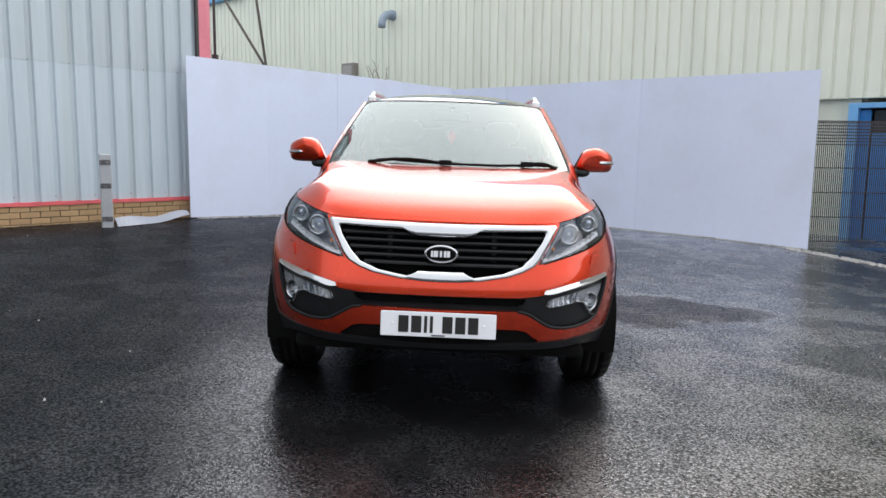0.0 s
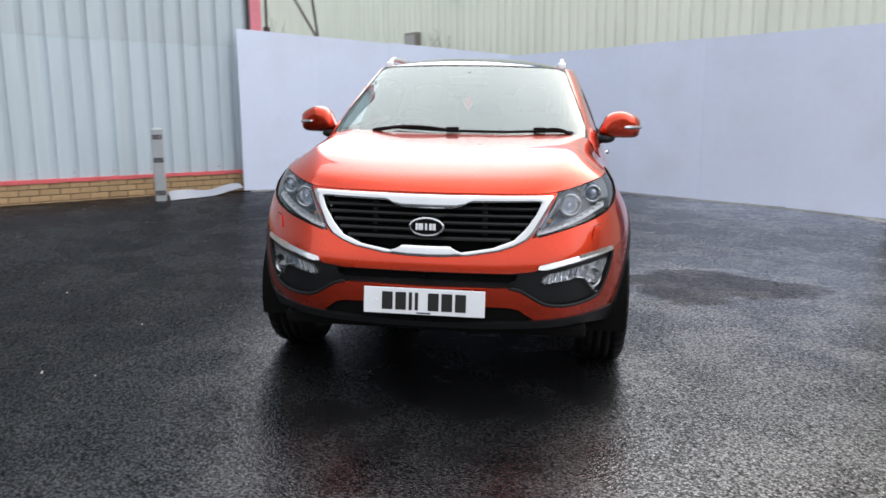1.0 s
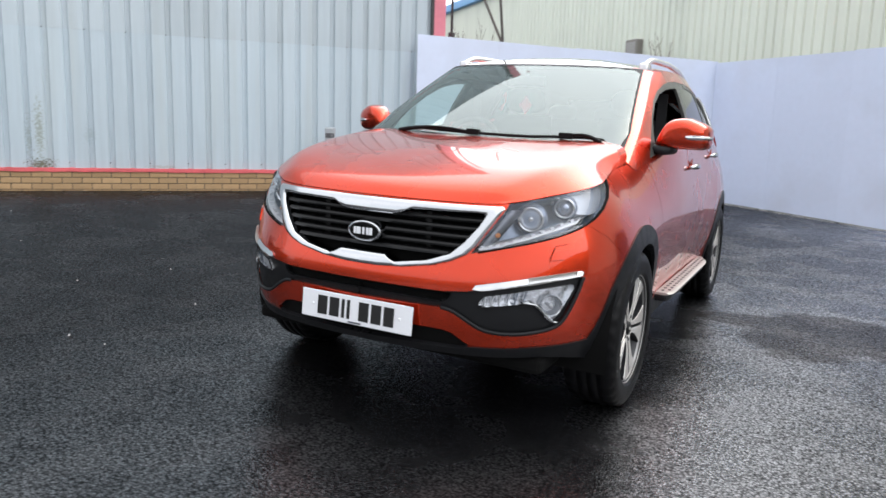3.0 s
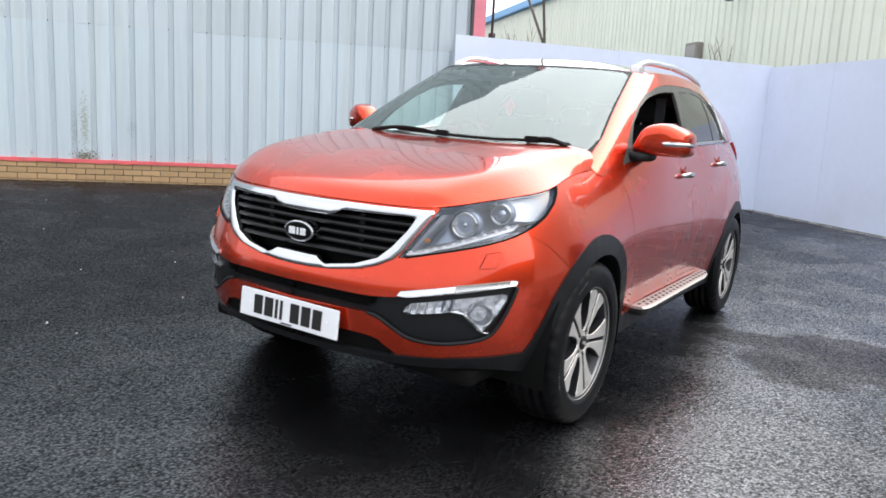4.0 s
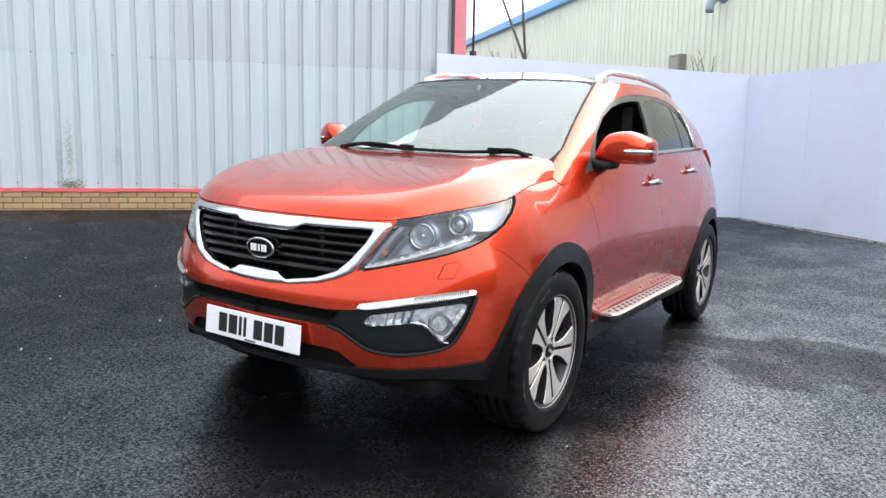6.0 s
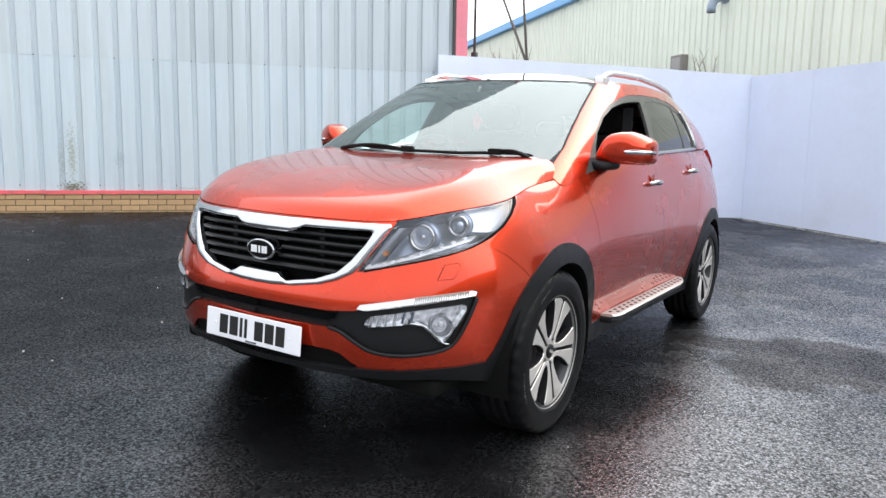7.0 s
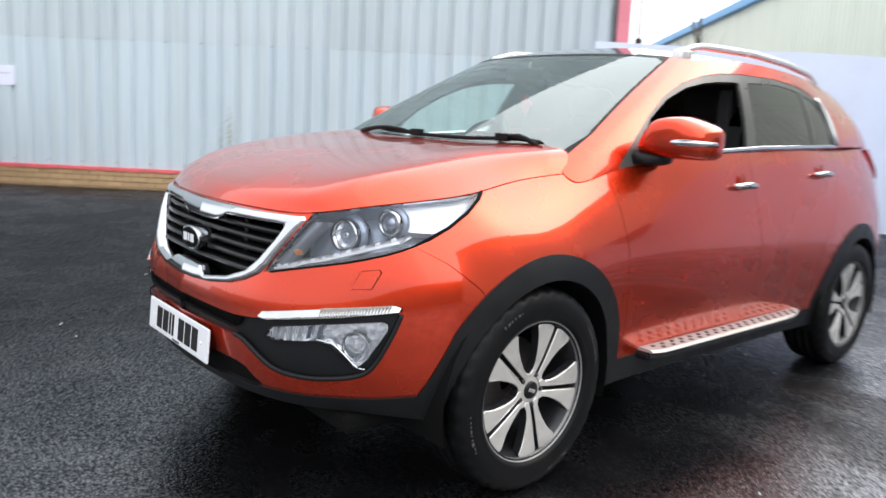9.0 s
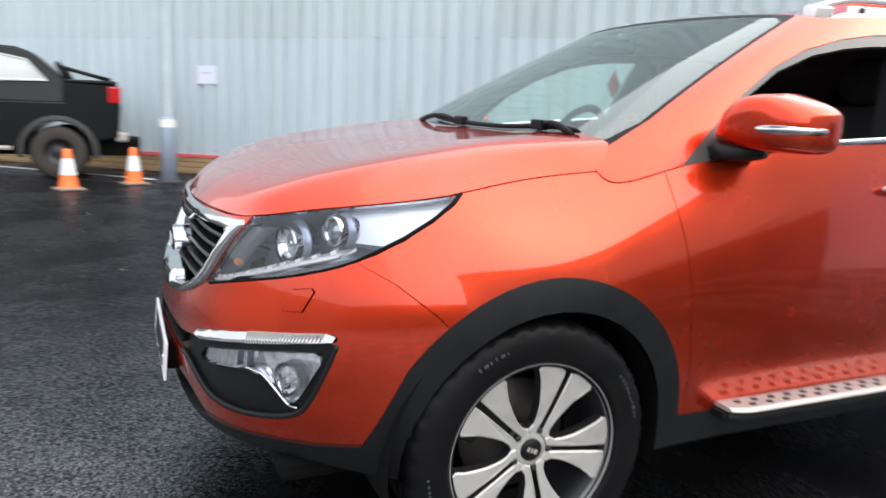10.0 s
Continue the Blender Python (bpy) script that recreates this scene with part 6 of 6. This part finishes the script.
def build_seat(x, y):
    root = new("seat")
    root.parent = CAR
    root["label"] = "charcoal cloth front seat"
    cushion = squashed([(y - .05, x, .64, .22, .06, 4), (y + .2, x, .64, .25, .08, 4), (y + .48, x, .62, .25, .08, 4)])
    part("cushion", cushion, CLOTH, root, "", True)
    back = bmesh.new()
    rows = []
    for k in range(12):
        u = k / 11
        z, yy = .64 + .62 * u, y + .42 + .22 * u
        w = .25 - .05 * u ** 2
        row = []
        for j in range(24):
            t = 2 * math.pi * j / 24
            c, s = math.cos(t), math.sin(t)
            row.append(back.verts.new((x + w * math.copysign(abs(c) ** .5, c), yy + .075 * math.copysign(abs(s) ** .6, s), z)))
        rows.append(row)
    for a, b in zip(rows, rows[1:]):
        for k in range(24):
            back.faces.new((a[k], a[(k + 1) % 24], b[(k + 1) % 24], b[k]))
    back.faces.new(rows[-1])
    bmesh.ops.recalc_face_normals(back, faces=back.faces)
    part("backrest", back, CLOTH, root, "", True)
    part("headrest", squashed([(y + .60, x, 1.36, .10, .06, 2.6), (y + .63, x, 1.36, .135, .09, 2.8), (y + .70, x, 1.36, .135, .09, 2.8), (y + .73, x, 1.36, .10, .06, 2.6)]), CLOTH, root, "", True)
    for dx in (-.05, .05):
        part("headrest_post", tube([(x + dx, y + .645, 1.22), (x + dx, y + .66, 1.30)], .007), CHROME, root)


def build_bench():
    root = new("rear_bench")
    root.parent = CAR
    root["label"] = "charcoal cloth rear bench"
    part("cushion", squashed([(2.80, 0, .62, .60, .07, 5), (3.05, 0, .63, .64, .09, 5), (3.30, 0, .62, .64, .09, 5)]), CLOTH, root, "", True)
    part("backrest", squashed([(3.32, 0, .92, .62, .26, 6), (3.42, 0, .95, .64, .30, 6), (3.52, 0, .97, .62, .28, 6)]), CLOTH, root, "", True)
    for x in (-.38, 0, .38):
        part("headrest", squashed([(3.46, x, 1.29, .09, .05, 2.6), (3.50, x, 1.29, .12, .075, 2.8), (3.55, x, 1.29, .09, .05, 2.6)]), CLOTH, root, "", True)


build_body()
build_bonnet()
build_cabin()
build_wheels()
build_mirrors()
build_wipers()
build_plate()
build_steps()
build_inside()


# ---- things in the yard ----
BAND_GREY = surface("worn_dark_band", (0.07, 0.07, 0.075), 0.6, 0, 0.3, 25, 90, stain=(0.28, 0.28, 0.29), stain_scale=22, stain_amount=0.8)


def build_guard_post():
    x, y = -4.17, 5.56
    g = ground_z(x, y)
    root = thing("guard_post", pose(x, y, g, 0, 0, 24), "grey steel guard post with three dark bands", "post")
    bm = box((-.066, -.03, -.05), (.066, .03, .885), .018)
    part("post_body", bm, GREY_STEEL, root)
    for z in (.10, .50, .78):
        part("dark_band", box((-.060, -.034, z - .030), (.060, -.0295, z + .030), .002), BAND_GREY, root, "worn dark band")


def build_bent_sheet():
    root_label = "white plastic sheet lying bent along the wall foot"
    a, b = Vector((-4.10, 5.60, 0)), Vector((-3.66, 6.78, 0))
    way = b - a
    off = Vector((way.y, -way.x, 0)).normalized()
    bm = bmesh.new()
    n = 20
    rows = []
    for k in range(n + 1):
        u = k / n
        p = a + way * u
        g = ground_z(p.x, p.y)
        hi = .105 - .05 * u + .012 * math.sin(u * 9)
        lean = .05 + .09 * math.sin(math.pi * u) * (1 - .4 * u)
        base = .006 + .055 * smooth01((u - .45) / .5)
        rows.append([bm.verts.new(c) for c in (p + off * lean + Vector((0, 0, g + base)), p + Vector((0, 0, g + base + hi)), p - off * .006 + Vector((0, 0, g + base + hi)), p + off * (lean - .008) + Vector((0, 0, g + base - .002)))])
    for p, q in zip(rows, rows[1:]):
        for k in range(4):
            bm.faces.new((p[k], q[k], q[(k + 1) % 4], p[(k + 1) % 4]))
    bm.faces.new(rows[0])
    bm.faces.new(rows[-1][::-1])
    bmesh.ops.recalc_face_normals(bm, faces=bm.faces)
    tagged(part("plastic_sheet", bm, surface("grey_plastic_sheet", (0.30, 0.32, 0.37), 0.35, 0, 0.1, 3, 40), None), root_label, "sheet")


def build_poles():
    x, y = -3.47, 7.55
    root = thing("pole", pose(x, y, ground_z(x, y)), "thin dark upright steel pole beside the wall corner", "pole")
    part("pole_tube", tube([(0, 0, -.1), (0, 0, 6.4)], .020, 10), DARK_STEEL, root, "", True)
    part("pole_clamp", box((-.04, -.04, 2.22), (.04, .04, 2.31), .012), DARK_STEEL, root)
    foot = Vector((-2.86, 8.04, 2.42))
    g = ground_z(foot.x, foot.y)
    stay = thing("stay_poles", pose(foot.x, foot.y, g), "two weathered dark stay poles on a post behind the boards", "pole")
    part("stay_post", tube([(0, 0, -.1), (0, 0, foot.z - g + .02)], .04, 12), DARK_STEEL, stay, "", True)
    for tip in ((-3.68, 8.78, 3.53), (-3.03, 8.20, 3.40)):
        way = Vector(tip) - foot
        start = Vector((0, 0, foot.z - g - .02))
        part("stay_pole", tube([start, start + way * 3.0], .020, 10), WEATHERED, stay, "", True)


def build_twigs(name, place, height, spread, count, seed, label):
    rnd = random.Random(seed)
    bm = bmesh.new()
    for _ in range(count):
        p = Vector((rnd.uniform(-spread, spread) * .4, rnd.uniform(-.1, .1), 0))
        way = Vector((rnd.uniform(-.5, .5), rnd.uniform(-.2, .2), 1)).normalized()
        pts, n = [p.copy()], 7
        length = height * rnd.uniform(.6, 1.0)
        for k in range(n):
            way = (way + Vector((rnd.uniform(-.16, .16), rnd.uniform(-.1, .1), .02))).normalized()
            pts.append(pts[-1] + way * length / n)
        add_tube(bm, pts, [.011 * (1 - k / (n + 1)) + .002 for k in range(n + 1)], 5)
        for k in range(2, n):
            side = (way + Vector((rnd.uniform(-1, 1), rnd.uniform(-.4, .4), rnd.uniform(-.1, .5)))).normalized()
            ln = length * rnd.uniform(.1, .28)
            add_tube(bm, [pts[k], pts[k] + side * ln * .5, pts[k] + side * ln + Vector((0, 0, ln * .2))], [.005, .004, .002], 4)
    ob = part(name, bm, BARK, None)
    ob.matrix_basis = Matrix.Translation(place)
    return tagged(ob, label, "shrub")


def build_paper():
    sheet = box((-3.02, -.010, 1.57), (-2.70, -.004, 1.83), .001)
    for v in sheet.verts:
        v.co.y -= .006 * math.sin((v.co.x + 3.02) * 20) ** 2
    part("notice_bar", box((-2.97, -.0125, 1.72), (-2.76, -.0115, 1.735)), surface("pale_print", (0.45, 0.47, 0.6), 0.6), tagged(part("notice", sheet, PAPER, None, at=WALL_W), "white paper notice fixed to the corrugated wall", "notice"))


def build_column():
    x, y = -7.64, .54
    g = ground_z(x, y)
    root = thing("lamp_column", pose(x, y, g), "pale grey steel column with a thicker foot", "post")
    part("foot_sleeve", lathe([(0, -.05), (.10, -.05), (.10, .80), (.094, .82), (.062, .83)], 28), PIPE_BLUE, root, "", True)
    part("reflective_band", lathe([(.1015, .70), (.1015, .80)], 28), WHITE_PAINT, root, "white band near the top of the foot", True)
    part("shaft", lathe([(.088, .82), (.084, 3.0), (.075, 6.5), (0, 6.5)], 24), surface("pale_grey_column_paint", (0.38, 0.44, 0.48), 0.55), root, "", True)
    part("base_plate", box((-.16, -.16, -.02), (.16, .16, .015), .004), DARK_STEEL, root)


CONE_ORANGE = surface("faded_orange_plastic", (0.85, 0.17, 0.03), 0.5, 0, 0.12, 8, 60)
CONE_WHITE = surface("white_reflective_sleeve", (0.75, 0.76, 0.80), 0.4, 0, 0.06, 8, 60)
CONE_BASE = surface("dirty_cone_base", (0.20, 0.17, 0.15), 0.8, 0, 0.2, 8, 60)


def build_cones():
    def level(x, y):
        return pose(x, y, ground_z(x, y), 0, 0, 20)
    cone = thing("traffic_cone", level(-6.62, -.56), "orange and white traffic cone on the wet asphalt", "traffic cone", "cones by the parked truck")
    part("base", box((-.14, -.14, 0), (.14, .14, .030), .012), CONE_BASE, cone, "dirty square base")
    part("lower_cone", lathe([(.105, .030), (.098, .045), (.082, .17)], 32), CONE_ORANGE, cone, "", True)
    part("white_sleeve", lathe([(.0835, .17), (.0545, .35)], 32), CONE_WHITE, cone, "white reflective sleeve", True)
    part("upper_cone", lathe([(.053, .35), (.038, .445), (.030, .452), (.026, .445)], 32), CONE_ORANGE, cone, "", True)
    copy_thing(cone, level(-7.31, .12))


def build_bay_line():
    a, b = Vector((-10.6, -1.95, 0)), Vector((-8.0, .40, 0))
    way = (b - a).normalized()
    off = Vector((-way.y, way.x, 0)) * .05
    bm = bmesh.new()
    n = 24
    rows = []
    for k in range(n + 1):
        p = a + (b - a) * (k / n)
        rows.append([bm.verts.new(q + Vector((0, 0, ground_z(q.x, q.y) + h))) for q, h in ((p - off, .002), (p - off, .006), (p + off, .006), (p + off, .002))])
    for p, q in zip(rows, rows[1:]):
        for k in range(3):
            bm.faces.new((p[k], q[k], q[k + 1], p[k + 1]))
    bmesh.ops.recalc_face_normals(bm, faces=bm.faces)
    tagged(part("bay_line", bm, WHITE_PAINT, None), "worn white parking bay line painted on asphalt", "road marking", kind="structure")


def prism(outline, y0, y1, taper=0.0):
    """A side outline (x, z) drawn out across the width."""
    bm = bmesh.new()
    zs = [p[1] for p in outline]
    lo, hi = min(zs), max(zs)
    def yy(y, z):
        mid = (y0 + y1) / 2
        return mid + (y - mid) * (1 - taper * (z - lo) / (hi - lo))
    a = [bm.verts.new((x, yy(y0, z), z)) for x, z in outline]
    b = [bm.verts.new((x, yy(y1, z), z)) for x, z in outline]
    n = len(outline)
    caps = [bm.faces.new(a), bm.faces.new(b[::-1])]
    for k in range(n):
        bm.faces.new((a[k], b[k], b[(k + 1) % n], a[(k + 1) % n]))
    bmesh.ops.recalc_face_normals(bm, faces=bm.faces)
    edges = list({e for f in caps for e in f.edges})
    bmesh.ops.bevel(bm, geom=edges, offset=.03, segments=3, affect="EDGES")
    return bm


TRUCK_PAINT = surface("black_truck_paint", (0.004, 0.005, 0.006), 0.3, 0.0, 0.1, 4, 60, coat=0.2, spec=0.15)
FLARE_GREY = surface("grey_muddy_plastic", (0.03, 0.029, 0.028), 0.75, 0, 0.2, 6, 60)


def build_truck():
    # local x: rear is +x, the near flank lies at y = 0, the wall on the +y side
    g = ground_z(-8.2, -.84)
    root = thing("pickup_truck", pose(-8.08, -.735, g, 0, 0, 89) @ Matrix.Scale(.87, 4), "black pickup truck parked beside the corrugated wall", "truck")
    arch = lambda cx, r: [(cx + r * math.cos(a), .38 + r * math.sin(a)) for a in (math.pi * k / 10 for k in range(0, 11))]
    body = [(.80, .62), (.84, 1.05), (.80, 1.40), (.08, 1.42), (.08, 1.12), (-3.1, 1.10), (-4.1, .98), (-4.2, .55), (-3.66, .45)] + arch(-3.2, .44)[::-1] + [(-2.7, .42), (-.52, .42)] + arch(0, .46)[::-1] + [(.52, .55)]
    part("body", prism(body, .02, 1.74), TRUCK_PAINT, root, "glossy black truck body")
    cab = [(.10, 1.08), (.12, 1.44), (-.30, 1.80), (-.50, 1.87), (-1.4, 1.90), (-1.65, 1.82), (-2.5, 1.12)]
    part("cab", prism(cab, .06, 1.70, .16), TRUCK_PAINT, root)
    win = glass("truck_glass", (0.9, 0.95, 0.95), 0.0, 0.85)
    # opaque pale colour stands in for the reflection in the truck's panes
    pale = surface("truck_window_painted_reflection", (0.55, 0.58, 0.58), 0.06, 0, 0.05, 4, 40, coat=0.5)
    part("side_window", prism([(-.10, 1.40), (-.36, 1.70), (-.75, 1.77), (-.75, 1.38)], .085, .10), pale, root, "side window with its pale reflection painted in")
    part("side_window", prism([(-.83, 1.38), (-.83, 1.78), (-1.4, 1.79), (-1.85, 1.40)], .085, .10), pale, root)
    part("sport_bar", tube([(.14, .14, 1.42), (.02, .20, 1.66), (.02, 1.56, 1.66), (.14, 1.62, 1.42)], .035, 12), TRUCK_PAINT, root, "black bar behind the cab", True)
    part("bar_stay", tube([(.04, .18, 1.62), (.72, .12, 1.45)], .030, 12), TRUCK_PAINT, root, "", True)
    part("bed_rail", box((.12, .01, 1.39), (.81, .12, 1.44), .02), BLACK_PLASTIC, root)
    part("tonneau_cover", box((.12, .12, 1.42), (.79, 1.66, 1.445), .012), surface("grey_bed_cover", (0.30, 0.31, 0.32), 0.5), root, "grey bed cover")
    part("tail_lamp", box((.68, -.004, 1.12), (.855, .16, 1.36), .02), RED_LENS, root, "red tail lamp")
    part("rear_bumper", box((.76, .12, .55), (.93, 1.64, .70), .03), SATIN_SILVER, root, "silver step bumper")
    part("side_step", tube([(-.60, .02, .44), (-2.5, .02, .44)], .035, 12), SATIN_SILVER, root, "silver side step", True)
    part("door_handle", box((-1.02, -.012, 1.14), (-.84, .02, 1.17), .006), CHROME, root)
    part("side_trim", box((-2.5, .006, .84), (-.75, .03, .88), .006), CHROME, root)
    flare = bmesh.new()
    rows = []
    for k in range(21):
        a = math.radians(-8 + 196 * k / 20)
        rows.append([flare.verts.new((r * math.cos(a), y, .38 + r * math.sin(a))) for r, y in ((.455, .05), (.455, -.055), (.51, -.035), (.545, .03))])
    for p, q in zip(rows, rows[1:]):
        for k in range(3):
            flare.faces.new((p[k], q[k], q[k + 1], p[k + 1]))
    bmesh.ops.recalc_face_normals(flare, faces=flare.faces)
    part("arch_flare", flare, FLARE_GREY, root, "dark grey dusty wheel arch flare", True)
    for cx, cy in ((0, .10), (-3.2, .10), (0, 1.64), (-3.2, 1.64)):
        tyre = lathe([(.20, -.11), (.24, -.125), (.35, -.12), (.38, -.09), (.385, 0), (.38, .09), (.35, .12), (.24, .125), (.20, .11)], 48, "y")
        wheel = part("wheel", tyre, surface("muddy_tyre", (0.032, 0.027, 0.023), 0.8, 0, 0.25, 8, 80) if "muddy_tyre" not in bpy.data.materials else bpy.data.materials["muddy_tyre"], root, "muddy off-road tyre", True, at=Matrix.Translation((cx, cy, .385)))
        part("rim", lathe([(0, -.06), (.05, -.065), (.08, -.04), (.15, -.05), (.19, -.09), (.205, -.11)], 32, "y"), ALLOY_DARK, wheel, "", True)
    part("underside", box((-4.0, .2, .34), (1.1, 1.6, .60), .02), VOID, root)


def build_door_and_fence():
    door0, door1, top = 11.30, 13.2, 1.91
    root = thing("door_1", WALL_C, "blue steel double door in the cream wall", "door", kind="structure")
    sill = -.22
    part("door_frame", box((door0, -.06, sill), (door0 + .13, .14, top + .075), .006), SKYBLUE_PAINT, root, "light blue steel frame")
    part("door_frame", box((door0 + .13, -.06, top), (door1, .14, top + .075), .006), SKYBLUE_PAINT, root)
    part("door_leaf", box((door0 + .30, .06, sill), (door1, .11, top - .36), .006), BLUE_PAINT, root, "blue painted door leaf")
    part("side_panel", box((door0 + .13, .04, sill), (door0 + .28, .10, top - .02), .006), BLUE_PAINT, root)
    part("glazing", box((door0 + .32, .075, top - .35), (door1, .09, top - .03)), surface("dark_door_glass", (0.02, 0.025, 0.03), 0.05, 0, 0.05, 5, 50), root, "dark glazing over the door")
    part("recess", box((door0, .11, sill), (door1, .13, top)), VOID, root)
    part("wall_lamp", box((12.35, -.20, 2.28), (12.75, 0.0, 2.34), .008), surface("pale_ledge", (0.6, 0.6, 0.55), 0.5), root)
    # mesh fence beside the end of the boards
    x0, x1, y = 4.62, 8.2, 6.55
    fence = thing("mesh_fence", pose(0, 0, 0), "dark welded mesh fence beside the boards", "fence")
    for x in (x0 + .02, x0 + 1.5, x1):
        part("fence_post", box((x - .025, y - .025, ground_z(x, y) - .1), (x + .025, y + .025, 1.68), .005), DARK_STEEL, fence)
    for z in (.10, .42, .74, 1.06, 1.36, 1.40, 1.44, 1.48, 1.52, 1.56, 1.60, 1.64, 1.66):
        part("fence_rail", box((x0, y - .006, z - .006), (x1, y + .006, z + .006)), DARK_STEEL, fence)
    wires = bmesh.new()
    x = x0 + .03
    while x < x1:
        add_box(wires, (x - .005, y - .004, .02), (x + .005, y + .004, 1.66))
        x += .026
    part("fence_wire", wires, DARK_STEEL, fence)["kind"] = "stuff"


def build_stones():
    """Pale chippings along the foot of the boards and a few loose bits on the asphalt."""
    rnd = random.Random(11)
    def stone(bm, x, y, size):
        z = ground_z(x, y) + size * .25
        m = Matrix.Translation((x, y, z)) @ Euler([rnd.uniform(0, 6) for _ in range(3)]).to_matrix().to_4x4()
        made = bmesh.ops.create_icosphere(bm, subdivisions=1, radius=size, matrix=m @ Matrix.Diagonal((1, rnd.uniform(.6, 1), rnd.uniform(.4, .7), 1)))
        for v in made["verts"]:
            v.co += Vector([rnd.uniform(-.2, .2) * size for _ in range(3)])
    def strip(name, a, b, width, count, lo, hi, label):
        verts, faces = [], []
        bm = bmesh.new()
        a, b = Vector(a), Vector(b)
        off = Vector((b.y - a.y, a.x - b.x)).normalized()
        for _ in range(count):
            p = a + (b - a) * rnd.random() + off * (width * (rnd.random() ** 1.5) - .05)
            stone(bm, p.x, p.y, rnd.uniform(lo, hi))
        ob = part(name, bm, STONE_CHIPS, None)
        tagged(ob, label, "gravel", kind="stuff")
    strip("gravel_strip", (4.30, 6.36), (5.6, 4.70), .16, 900, .006, .018, "pale stone chippings edging the asphalt")
    strip("gravel", (-.1, 9.93), (4.45, 6.23), .10, 700, .005, .013, "pale chippings along the foot of the boards")
    strip("gravel", (-3.55, 6.90), (-1.6, 8.63), .12, 500, .006, .018, "pale chippings along the foot of the boards")
    loose = bmesh.new()
    for _ in range(90):
        x, y = rnd.uniform(-6, 4.5), rnd.uniform(-2.2, 5)
        if abs(x) > 1.0 or y < 0:
            stone(loose, x, y, rnd.uniform(.003, .009))
    tagged(part("litter", loose, STONE_CHIPS, None), "tiny pale stones scattered on the asphalt", "gravel", kind="stuff")


build_guard_post()
build_bent_sheet()
build_poles()
build_twigs("twig_shrub", (-1.95, 14.6, 2.55), .85, .5, 5, 3, "bare leafless twigs in front of the cream wall")
build_twigs("twig_shrub", (-5.3, 11.8, 2.0), 1.35, 1.3, 16, 5, "bare leafless twigs behind the boards")
build_paper()
build_column()
build_cones()
build_bay_line()
build_truck()
build_door_and_fence()
build_stones()


# ---- plinth bricks ----
def build_bricks():
    me = bpy.data.meshes.new("brick")
    bm = box((-.1065, -.018, -.0325), (.1065, .010, .0325), .003)
    bm.to_mesh(me)
    bm.free()
    me.materials.append(BRICK)
    rnd = random.Random(2)
    for course in range(5):
        z = .455 - .075 * course
        s = 5.26 - .11 - (.1125 if course % 2 else 0)
        while s > -7.0:
            part("brick", me, None, wall_west, at=pose(s, rnd.uniform(-.0015, .0015), z, 0, 0, rnd.uniform(-.4, .4)))
            s -= .225


build_bricks()
